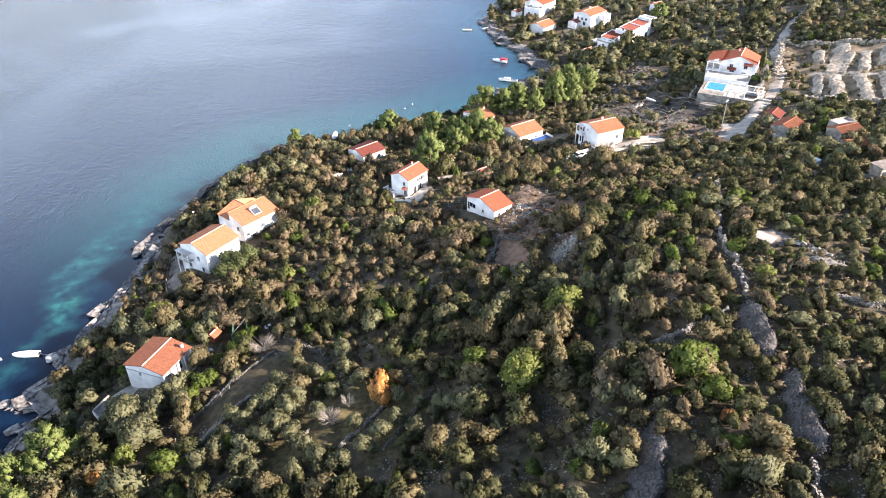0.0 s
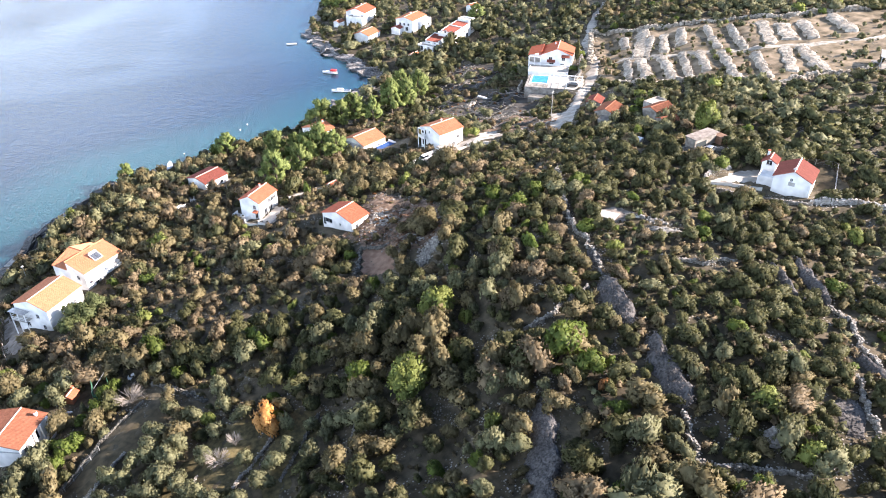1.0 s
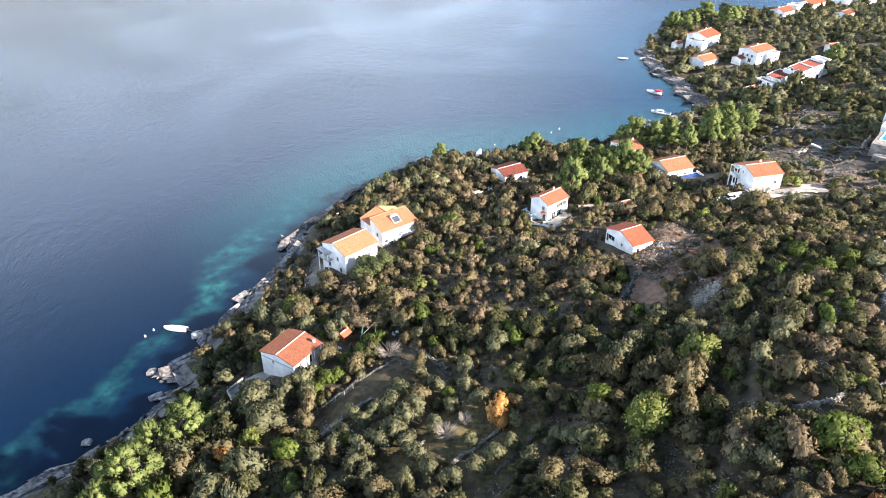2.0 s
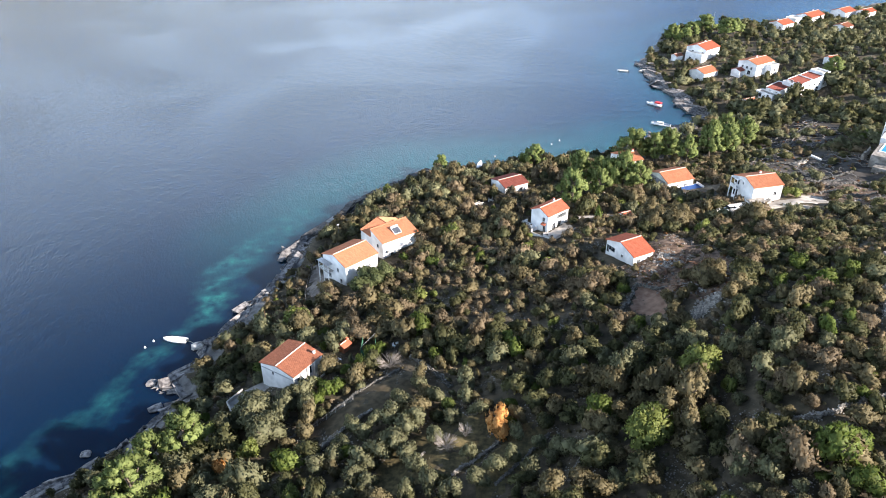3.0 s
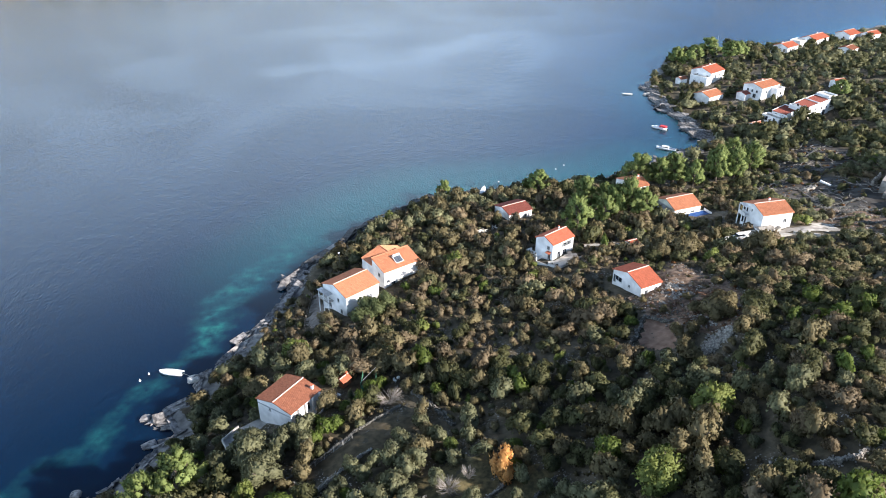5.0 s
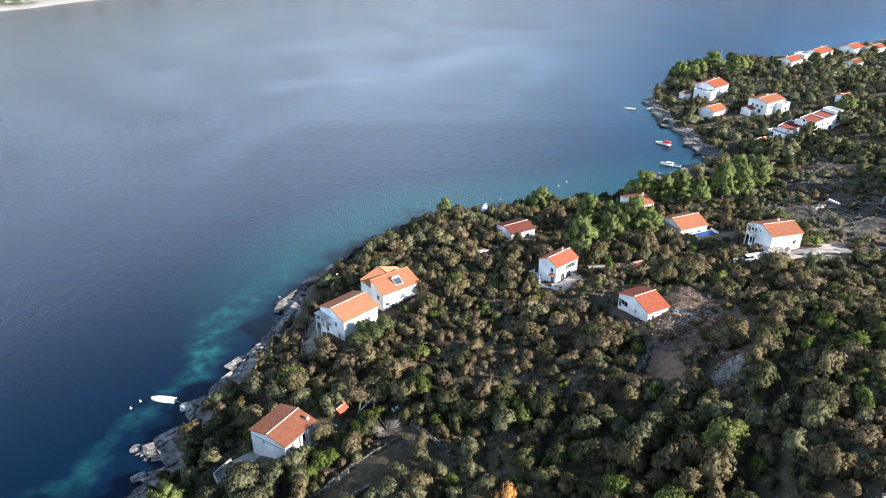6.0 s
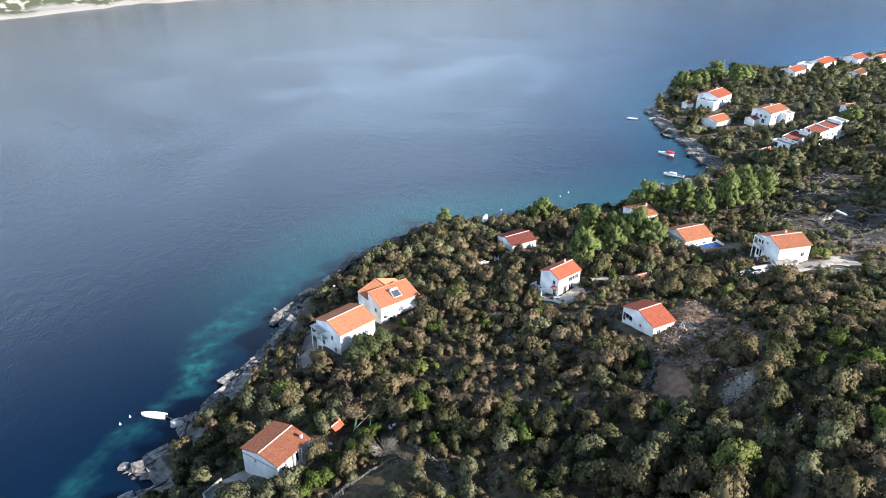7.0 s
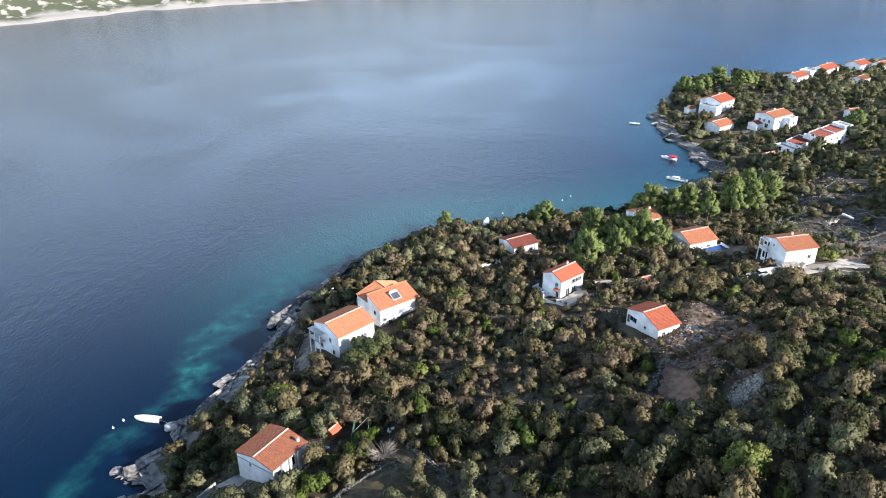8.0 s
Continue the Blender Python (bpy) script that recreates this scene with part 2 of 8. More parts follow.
# ground: dry grass, earth and stones inland, bare rock by the sea
def ground_material():
    m = material("hillside_ground", (0.042, 0.036, 0.022), (0.12, 0.096, 0.062), 0.55, 0.95, 10.0, bump=0.8, bump_scale=1.6, coarse=0.05)
    n, l = m.node_tree.nodes, m.node_tree.links
    p, geo = n["Principled BSDF"], n.new("ShaderNodeNewGeometry")
    soil = p.inputs["Base Color"].links[0].from_socket
    # loose stones
    vor, vr, pat, pr, mul, mx = (n.new("ShaderNodeTexVoronoi"), n.new("ShaderNodeValToRGB"), n.new("ShaderNodeTexNoise"),
                                 n.new("ShaderNodeValToRGB"), n.new("ShaderNodeMath"), n.new("ShaderNodeMix"))
    vor.inputs["Scale"].default_value, pat.inputs["Scale"].default_value, pat.inputs["Detail"].default_value = 1.9, 0.16, 6.0
    vr.color_ramp.elements[0].position, vr.color_ramp.elements[1].position = 0.22, 0.34
    vr.color_ramp.elements[0].color, vr.color_ramp.elements[1].color = (1, 1, 1, 1), (0, 0, 0, 1)
    pr.color_ramp.elements[0].position, pr.color_ramp.elements[1].position = 0.5, 0.62
    mul.operation, mx.data_type = "MULTIPLY", "RGBA"
    mx.inputs["B"].default_value = (0.36, 0.34, 0.31, 1)
    for a, b in ((geo.outputs["Position"], vor.inputs["Vector"]), (geo.outputs["Position"], pat.inputs["Vector"]),
                 (vor.outputs["Distance"], vr.inputs[0]), (pat.outputs["Fac"], pr.inputs[0]), (vr.outputs[0], mul.inputs[0]),
                 (pr.outputs[0], mul.inputs[1]), (mul.outputs[0], mx.inputs["Factor"]), (soil, mx.inputs["A"])):
        l.new(a, b)
    # bare limestone along the water
    at, rk, rn, add, rr, fin = (n.new("ShaderNodeAttribute"), n.new("ShaderNodeValToRGB"), n.new("ShaderNodeTexNoise"),
                                n.new("ShaderNodeMath"), n.new("ShaderNodeValToRGB"), n.new("ShaderNodeMix"))
    at.attribute_name, add.operation, fin.data_type = "bare", "MULTIPLY_ADD", "RGBA"
    rn.inputs["Scale"].default_value, rn.inputs["Detail"].default_value = 0.45, 10.0
    add.inputs[1].default_value = 0.9
    rk.color_ramp.elements[0].position, rk.color_ramp.elements[1].position = 0.3, 0.7
    rk.color_ramp.elements[0].color, rk.color_ramp.elements[1].color = (0.07, 0.066, 0.063, 1), (0.28, 0.27, 0.255, 1)
    rr.color_ramp.elements[0].position, rr.color_ramp.elements[1].position = 0.95, 1.1
    for a, b in ((geo.outputs["Position"], rn.inputs["Vector"]), (rn.outputs["Fac"], rk.inputs[0]), (rn.outputs["Fac"], add.inputs[0]),
                 (at.outputs["Fac"], add.inputs[2]), (add.outputs[0], rr.inputs[0]), (rr.outputs[0], fin.inputs["Factor"]),
                 (mx.outputs["Result"], fin.inputs["A"]), (rk.outputs[0], fin.inputs["B"]), (fin.outputs["Result"], p.inputs["Base Color"])):
        l.new(a, b)
    return m


def water_material():
    """Sea: blue depth, turquoise over pale sand, gentle ripples with calmer slicks."""
    m = bpy.data.materials.new("sea_water")
    m.use_nodes = True
    n, l = m.node_tree.nodes, m.node_tree.links
    p = n["Principled BSDF"]
    p.inputs["IOR"].default_value = 1.33
    p.inputs["Roughness"].default_value, p.inputs["Specular IOR Level"].default_value = 0.09, 0.4
    p.inputs["Subsurface Weight"].default_value, p.inputs["Subsurface Scale"].default_value = 1.0, 2.5
    p.inputs["Subsurface Radius"].default_value = (2.0, 4.0, 5.0)
    geo, at, nz, mad, rp = (n.new("ShaderNodeNewGeometry"), n.new("ShaderNodeAttribute"), n.new("ShaderNodeTexNoise"),
                            n.new("ShaderNodeMath"), n.new("ShaderNodeValToRGB"))
    at.attribute_name, mad.operation = "shoal", "MULTIPLY_ADD"
    bar_at = n.new("ShaderNodeAttribute")
    bar_at.attribute_name = "sandbar"
    nz.inputs["Scale"].default_value, nz.inputs["Detail"].default_value = 0.3, 9.0
    weed = n.new("ShaderNodeMapRange")
    weed.inputs["From Min"].default_value, weed.inputs["From Max"].default_value = 0.3, 0.7
    weed.inputs["To Min"].default_value, weed.inputs["To Max"].default_value = 0.2, 1.15
    e = rp.color_ramp.elements
    e[0].position, e[0].color = 0.02, (0.0018, 0.0118, 0.0355, 1)
    e[1].position, e[1].color = 0.82, (0.022, 0.175, 0.145, 1)
    rp.color_ramp.elements.new(0.34).color = (0.009, 0.060, 0.076, 1)
    for a, b in ((geo.outputs["Position"], nz.inputs["Vector"]), (nz.outputs["Fac"], weed.inputs[0]), (weed.outputs[0], mad.inputs[0]), (bar_at.outputs["Fac"], mad.inputs[1]), (at.outputs["Fac"], mad.inputs[2]),
                 (mad.outputs[0], rp.inputs[0]), (rp.outputs[0], p.inputs["Base Color"])):
        l.new(a, b)
    mp, w1, w2, slick, sr, add, bp = (n.new("ShaderNodeMapping"), n.new("ShaderNodeTexNoise"), n.new("ShaderNodeTexNoise"),
                                      n.new("ShaderNodeTexNoise"), n.new("ShaderNodeMapRange"), n.new("ShaderNodeMath"), n.new("ShaderNodeBump"))
    mp.inputs["Rotation"].default_value, mp.inputs["Scale"].default_value = (0, 0, radians(35)), (1.0, 0.5, 1.0)
    w1.inputs["Scale"].default_value, w1.inputs["Detail"].default_value = 1.5, 6.0
    w2.inputs["Scale"].default_value, w2.inputs["Detail"].default_value = 0.36, 3.0
    slick.inputs["Scale"].default_value, slick.inputs["Detail"].default_value = 0.007, 5.0
    slick.inputs["Distortion"].default_value = 1.2
    sr.inputs["From Min"].default_value, sr.inputs["From Max"].default_value = 0.42, 0.6
    sr.inputs["To Min"].default_value, sr.inputs["To Max"].default_value = 0.55, 0.82
    bp.inputs["Distance"].default_value = 0.35
    half = n.new("ShaderNodeMath")
    half.operation = "MULTIPLY"
    half.inputs[1].default_value = 1.0
    calm_at, fade, calm = n.new("ShaderNodeAttribute"), n.new("ShaderNodeMapRange"), n.new("ShaderNodeMath")
    calm_at.attribute_name, calm.operation = "calm", "MULTIPLY"
    fade.inputs["To Min"].default_value, fade.inputs["To Max"].default_value = 1.0, 0.16
    for a, b in ((geo.outputs["Position"], mp.inputs["Vector"]), (mp.outputs[0], w1.inputs["Vector"]), (mp.outputs[0], w2.inputs["Vector"]),
                 (geo.outputs["Position"], slick.inputs["Vector"]), (slick.outputs["Fac"], sr.inputs[0]), (w1.outputs["Fac"], add.inputs[0]),
                 (w2.outputs["Fac"], half.inputs[0]), (half.outputs[0], add.inputs[1]), (add.outputs[0], bp.inputs["Height"]), (sr.outputs[0], calm.inputs[0]), (calm_at.outputs["Fac"], fade.inputs[0]),
                 (fade.outputs[0], calm.inputs[1]), (calm.outputs[0], bp.inputs["Strength"]),
                 (bp.outputs[0], p.inputs["Normal"])):
        l.new(a, b)
    return m


M["ground"], M["water"] = ground_material(), water_material()


# ---- the lie of the land: coast line, height of the ground ----
COAST = [(-160, -1500), (-150, -80), (-135, 0), (-110, 48), (-84, 79), (-78, 84), (-72, 89), (-64, 99.5), (-62, 107.5), (-58, 110.5),
         (-61, 112.5), (-66, 113), (-67.5, 114.6), (-64, 118), (-60.6, 121.7), (-57.6, 124.6), (-60.5, 127.2), (-60.7, 130.3),
         (-57.7, 134.3), (-53.8, 140.6), (-53.3, 145), (-50.6, 152), (-46.6, 160), (-45, 170), (-47.6, 176.5), (-44, 182),
         (-37.5, 193), (-29.8, 209), (-15.5, 226), (-4, 236), (16, 241), (45, 247), (68, 254), (90, 272), (112, 285), (121, 296),
         (115, 306), (115, 320), (111, 347), (111, 382), (124, 405), (140, 441), (160, 458), (222, 472), (336, 545), (520, 600),
         (900, 640), (1500, 700)]
SLOPE = [(-200, -14), (-60, -9), (-25, -6), (-8, -2.6), (0, 0), (6, 1.9), (20, 5.2), (50, 10.6), (75, 15), (100, 20.5),
         (130, 28.5), (160, 34.5), (200, 38), (280, 42), (600, 60), (1500, 110)]


def from_coast(x, y):
    """Metres inland from the coast line, negative out at sea."""
    x, y = np.asarray(x, float), np.asarray(y, float)
    best, side = np.full(x.shape, 1e9), np.zeros(x.shape, bool)
    ring = COAST + [(1500, -1500)]
    for (ax, ay), (bx, by) in zip(ring, ring[1:] + ring[:1]):
        dx, dy = bx - ax, by - ay
        if ax < 1499 or bx < 1499:
            if not (ay < -1499 and by < -1499):
                k = np.clip(((x - ax) * dx + (y - ay) * dy) / (dx * dx + dy * dy), 0, 1)
                best = np.minimum(best, np.hypot(x - ax - k * dx, y - ay - k * dy))
        if ay != by:
            side ^= ((ay > y) != (by > y)) & (x < dx * (y - ay) / dy + ax)
    return np.where(side, best, -best)


def ground_z(x, y):
    """Height of the ground over the sea."""
    x, y = np.asarray(x, float), np.asarray(y, float)
    d = from_coast(x, y)
    d = d + (2.2 * np.sin(x * 0.21 + 1.3) * np.cos(y * 0.17) + 1.2 * np.sin(x * 0.47 - y * 0.31)) * np.clip(d / 12, 0, 1)
    z = np.interp(d, [p[0] for p in SLOPE], [p[1] for p in SLOPE])
    z = np.where(z > 0, z * (1 - 0.36 * np.clip((y - 270) / 60, 0, 1)), z)
    z = z * (1 + 0.27 * np.clip((135 - y) / 45, 0, 1) * np.clip((185 - d) / 60, 0, 1) * np.clip(d / 12, 0, 1))
    z = z + 2.0 * np.exp(-((x + 30) ** 2 + (y - 104) ** 2) / 900) * np.clip(d / 12, 0, 1)
    z = z + 2.6 * np.exp(-((x - 94) ** 2 + (y - 176) ** 2) / 500) + 4.8 * np.exp(-((x - 166) ** 2 + (y - 217) ** 2) / 380)
    return z
# ---- end of the land ----


# ---- mesh helpers ----
def quick_mesh(name, verts, faces, mats, index=None, smooth=False, normals=None):
    """A mesh from numpy arrays; faces: list of (n, k) arrays."""
    me = bpy.data.meshes.new(name)
    verts = np.asarray(verts, np.float32).reshape(-1, 3)
    faces = [np.asarray(f, np.int32) for f in faces if len(f)]
    loops = np.concatenate([f.ravel() for f in faces])
    totals = np.concatenate([np.full(len(f), f.shape[1], np.int32) for f in faces])
    me.vertices.add(len(verts))
    me.vertices.foreach_set("co", verts.ravel())
    me.loops.add(len(loops))
    me.loops.foreach_set("vertex_index", loops)
    me.polygons.add(len(totals))
    me.polygons.foreach_set("loop_start", np.concatenate([[0], np.cumsum(totals)[:-1]]).astype(np.int32))
    if index is not None:
        me.polygons.foreach_set("material_index", np.asarray(index, np.int32))
    me.polygons.foreach_set("use_smooth", np.full(len(totals), smooth))
    for m in mats:
        me.materials.append(m)
    me.update(calc_edges=True)
    if normals is not None:
        me.normals_split_custom_set_from_vertices(np.asarray(normals, np.float32))
    return me


def part(name, bm, mat, parent, label="", m=None):
    """One mesh under a thing or a part; the bmesh is freed."""
    me = bpy.data.meshes.new(name)
    bm.normal_update()
    bm.to_mesh(me)
    bm.free()
    me.materials.append(mat)
    ob = new(name, me)
    ob.parent = parent
    if m is not None:
        ob.matrix_basis = m
    return tagged(ob, label)


def box(bm, x0, x1, y0, y1, z0, z1, bevel=0.0):
    vs = [bm.verts.new((x, y, z)) for z in (z0, z1) for y in (y0, y1) for x in (x0, x1)]
    fs = [bm.faces.new([vs[i] for i in q]) for q in ((0, 2, 3, 1), (4, 5, 7, 6), (0, 1, 5, 4), (2, 6, 7, 3), (0, 4, 6, 2), (1, 3, 7, 5))]
    if bevel:
        bmesh.ops.bevel(bm, geom=list({e for f in fs for e in f.edges}), offset=bevel, segments=1, affect="EDGES")
    return bm


def boxes(*many, bevel=0.0):
    bm = bmesh.new()
    for b in many:
        box(bm, *b, bevel=bevel)
    return bm


def tube(bm, a, b, r0, r1, n=6):
    a, b = Vector(a), Vector(b)
    q = (b - a).to_track_quat("Z", "Y").to_matrix()
    rings = [[bm.verts.new(c + q @ Vector((r * math.cos(k * math.tau / n), r * math.sin(k * math.tau / n), 0))) for k in range(n)]
             for c, r in ((a, r0), (b, r1))]
    for k in range(n):
        bm.faces.new((rings[0][k], rings[0][(k + 1) % n], rings[1][(k + 1) % n], rings[1][k]))
    bm.faces.new(rings[1])
    bm.faces.new(rings[0][::-1])
    return bm


def empty(name, m, label, category, group="", kind=""):
    ob = new(name)
    ob.matrix_basis = m
    ob.empty_display_size = 0.5
    return tagged(ob, label, category, group, kind)


def gz(x, y):
    return float(ground_z(x, y))


# ---- ground, sea, far shore ----
def spaced(parts):
    """Grid lines: (from, to, step) one after another."""
    out = []
    for a, b, st in parts:
        out += list(np.arange(a, b, st))
    return np.array(out + [parts[-1][1]], float)


def sheet(name, xs, ys, height, mat, attribute, values):
    gx, gy = np.meshgrid(xs, ys)
    z = height(gx, gy)
    nx, ny = len(xs), len(ys)
    i = (np.arange(ny - 1)[:, None] * nx + np.arange(nx - 1)).ravel()
    quads = np.stack([i, i + 1, i + nx + 1, i + nx], 1)
    v = np.stack([gx, gy, z], -1).reshape(-1, 3)
    me = quick_mesh(name, v, [quads], [mat], smooth=True)
    at = me.attributes.new(attribute, "FLOAT", "POINT")
    at.data.foreach_set("value", values(gx, gy, z).astype(np.float32).ravel())
    return new(name, me)


def ripple(x, y, s, k=0.0):
    return np.sin(x * s + 1.7 * np.sin(y * s * 0.6 + k)) * np.cos(y * s * 1.13 + 1.3 * np.sin(x * s * 0.7 - k))


def rough_ground(x, y):
    d = from_coast(x, y)
    rocky = np.clip(1 - np.abs(d - 4) / 9, 0, 1)
    return ground_z(x, y) + 0.16 * ripple(x, y, 0.9) + 0.1 * ripple(x, y, 2.1, 2.0) + rocky * (0.5 * ripple(x, y, 0.75, 1.0) + 0.3 * ripple(x, y, 1.9, 3.0))


def bare_rock(x, y, z):
    d = from_coast(x, y)
    return np.clip(1.0 - (d - 2.0 - 1.2 * ripple(x, y, 0.13) - 1.0 * np.exp(-((y - 128) / 16) ** 2)) / 3, 0, 1)


ground = sheet("ground", spaced([(-260, -120, 10), (-120, 190, 2.0), (190, 330, 3.5), (330, 700, 12), (700, 1500, 80)]),
               spaced([(-1500, -300, 80), (-300, 0, 12), (0, 50, 5), (50, 260, 1.9), (260, 500, 3), (500, 760, 12)]),
               rough_ground, M["ground"], "bare", bare_rock)
tagged(ground, "stony hillside sloping to a rocky shore under scrub", "ground", kind="structure")


SANDBAR = [(-90, 74, 3.0, 0.4), (-87, 86, 3.5, 0.45), (-88, 98, 1.5, 0.2), (-84.6, 102.5, 2.0, 0.45), (-80, 104.6, 2.8, 0.6), (-76.4, 107.4, 3.8, 0.68),
           (-77, 112, 3.0, 0.6), (-75.3, 116.5, 2.6, 0.62), (-73.4, 122.5, 2.0, 0.5), (-71, 129, 1.8, 0.5), (-67, 136, 2.0, 0.45), (-63, 142, 3.6, 0.7), (-61.8, 149, 4.2, 0.7),
           (-63, 157, 4.2, 0.66), (-62.5, 165, 3.8, 0.6), (-60.5, 173, 3.6, 0.52), (-56.5, 182, 4.0, 0.4), (-51, 191, 5.0, 0.3), (-44, 202, 6.0, 0.2)]


def shoal(x, y, z):
    """How pale the bottom shows along the shore."""
    d = -from_coast(x, y)
    edge = 0.30 * np.exp(-np.clip(d, 0, None) / 5.0) * np.clip((y - 195) / 40, 0.0, 1)
    return edge + 0.30 * np.exp(-((d - 14) / 20.0) ** 2) * np.clip((y - 150) / 60, 0, 1) * np.clip((330 - y) / 70, 0.3, 1)


def sandbar(x, y):
    """A wandering bar of pale sand along the shore, dark weed beside it."""
    wx, wy = x + 2.0 * ripple(x, y, 0.23) + 1.3 * ripple(x, y, 0.6, 2.0) + 0.6 * ripple(x, y, 1.3, 4.0), y + 2.0 * ripple(y, x, 0.2, 1.0) + 1.3 * ripple(y, x, 0.66, 3.0)
    bar = np.zeros(np.shape(x))
    for (ax, ay, aw, ai), (bx, by, bw, bi) in zip(SANDBAR, SANDBAR[1:]):
        k = np.clip(((wx - ax) * (bx - ax) + (wy - ay) * (by - ay)) / ((bx - ax) ** 2 + (by - ay) ** 2), 0, 1)
        off = np.hypot(wx - ax - k * (bx - ax), wy - ay - k * (by - ay))
        bar = np.maximum(bar, (ai + k * (bi - ai)) * np.exp(-(off / (1.12 * (aw + k * (bw - aw)))) ** 2.4))
    bar = 0.9 * bar * np.clip(0.78 + 0.45 * ripple(x, y, 0.35, 1.0) + 0.2 * ripple(x, y, 0.9, 3.0), 0.3, 1)
    return bar


sea = sheet("water", spaced([(-4400, -1400, 300), (-1400, -200, 40), (-200, -108, 4), (-108, -24, 1.4), (-24, 190, 4), (190, 500, 12), (500, 1300, 80), (1300, 4400, 310)]),
            spaced([(-3000, -200, 200), (-200, 60, 10), (60, 214, 1.8), (214, 540, 4), (540, 1000, 20), (1000, 4600, 200)]),
            lambda x, y: 0.0 * x, M["water"], "shoal", shoal)
SLICK = np.array([(-95, 415), (-48, 424), (-22, 435), (6, 472), (37, 508), (57, 511), (66, 480), (57, 429), (42, 392), (25, 360)], float)


def calm(x, y):
    """A slick of smoother water curling across the bay."""
    best = np.full(x.shape, 1e9)
    for (ax, ay), (bx, by) in zip(SLICK, SLICK[1:]):
        k = np.clip(((x - ax) * (bx - ax) + (y - ay) * (by - ay)) / ((bx - ax) ** 2 + (by - ay) ** 2), 0, 1)
        best = np.minimum(best, np.hypot(x - ax - k * (bx - ax), y - ay - k * (by - ay)))
    return 0.5 * np.exp(-((best + 6 * ripple(x, y, 0.06) + 3 * ripple(x, y, 0.15, 1.0)) / 15.0) ** 2) * (0.75 + 0.25 * ripple(x, y, 0.11, 2.0))


sea_xy = np.empty(len(sea.data.vertices) * 3, np.float32)
sea.data.vertices.foreach_get("co", sea_xy)
sea_xy = sea_xy.reshape(-1, 3)
sea.data.attributes.new("calm", "FLOAT", "POINT").data.foreach_set("value", np.maximum(calm(sea_xy[:, 0], sea_xy[:, 1]), 1.0 * np.exp(-(np.minimum(from_coast(sea_xy[:, 0], sea_xy[:, 1]), 0) / np.interp(sea_xy[:, 1], [120, 230], [95, 45])) ** 2) * np.clip((250 - sea_xy[:, 1]) / 60, 0.35, 1)).astype(np.float32))
sea.data.attributes.new("sandbar", "FLOAT", "POINT").data.foreach_set("value", sandbar(sea_xy[:, 0], sea_xy[:, 1]).astype(np.float32))
tagged(sea, "calm blue sea, turquoise over sand, silvery with reflected cloud", "sea", kind="structure")


def opposite_height(x, y):
    """The other side of the bay: rises away from a line that runs to the far right."""
    line = np.interp(x, [-1600, -700, -390, -296, -138, 0, 260, 700, 1600], [-700, 260, 655, 738, 822, 885, 960, 985, 1300])
    d = y - line + 8 * ripple(x, y, 0.035) + 4 * ripple(x, y, 0.11, 1.0)
    return np.interp(d, [-40, 0, 8, 20, 60, 250, 700], [-9, 0, 4, 6, 16, 60, 150]) + np.clip(d / 20, 0, 1) * (1.6 * ripple(x, y, 0.09, 2.0) + 3 * ripple(x, y, 0.03))


M["far"] = material("far_rocky_slope", (0.075, 0.085, 0.050), (0.36, 0.335, 0.29), 0.10, 0.95, 10.0, low=0.52, high=0.60, bump=0.3)
fn, fl = M["far"].node_tree.nodes, M["far"].node_tree.links
f_at, f_mix, f_pr = fn.new("ShaderNodeAttribute"), fn.new("ShaderNodeMix"), fn["Principled BSDF"]
f_at.attribute_name, f_mix.data_type = "bare", "RGBA"
f_mix.inputs["B"].default_value = (0.31, 0.295, 0.265, 1)
fl.new(f_pr.inputs["Base Color"].links[0].from_socket, f_mix.inputs["A"])
fl.new(f_at.outputs["Fac"], f_mix.inputs["Factor"])
fl.new(f_mix.outputs["Result"], f_pr.inputs["Base Color"])
far = sheet("far_shore_ground", spaced([(-1600, -700, 60), (-700, 200, 6), (200, 1600, 50)]), spaced([(200, 600, 30), (600, 950, 5), (950, 1700, 50)]),
            opposite_height, M["far"], "bare", lambda x, y, z: np.clip(1 - (z - 2.6 + 1.9 * ripple(x, y, 0.07) + 0.8 * ripple(x, y, 0.21, 1.0)) / 1.5, 0, 1))
tagged(far, "pale rocky shore across the bay with low scrub", "far shore", kind="structure")


# ---- houses ----
KEEP_CLEAR = []                        # circles where nothing grows: x, y, radius


def window(parent, face, u, z, w, h, L, W, kind="window"):
    """A window or door on one wall of a house: face S, W, E or N, u metres along it, z its sill."""
    turn, off = {"S": (0, W / 2), "W": (-90, L / 2), "E": (90, L / 2), "N": (180, W / 2)}[face]
    m = pose(0, 0, 0, 0, 0, turn) @ pose(u, -off, z)
    f = 0.07
    bm = boxes((-w / 2 - f, -w / 2, -0.06, 0.02, -f, h + f), (w / 2, w / 2 + f, -0.06, 0.02, -f, h + f), (-w / 2, w / 2, -0.06, 0.02, h, h + f),
               (-w / 2, w / 2, -0.06, 0.02, -f, 0), (-0.025, 0.025, -0.05, 0.0, 0, h))
    top = part("door" if kind == "door" else "window", bm, M["frame"], parent, m=m)
    part("pane", boxes((-w / 2, -0.025, -0.03, -0.008, 0, h), (0.025, w / 2, -0.03, -0.008, 0, h)), M["glass"], top)
    if kind == "window":
        part("sill", boxes((-w / 2 - 0.12, w / 2 + 0.12, -0.16, -0.062, -0.13, -f - 0.004)), M["concrete"], top)
    if kind == "shuttered":
        for a in (-w - f - 0.01, w / 2 + f + 0.01):
            part("shutter", boxes((a, a + w * 0.5, -0.07, -0.02, 0, h)), M["shutter"], top)
    return top


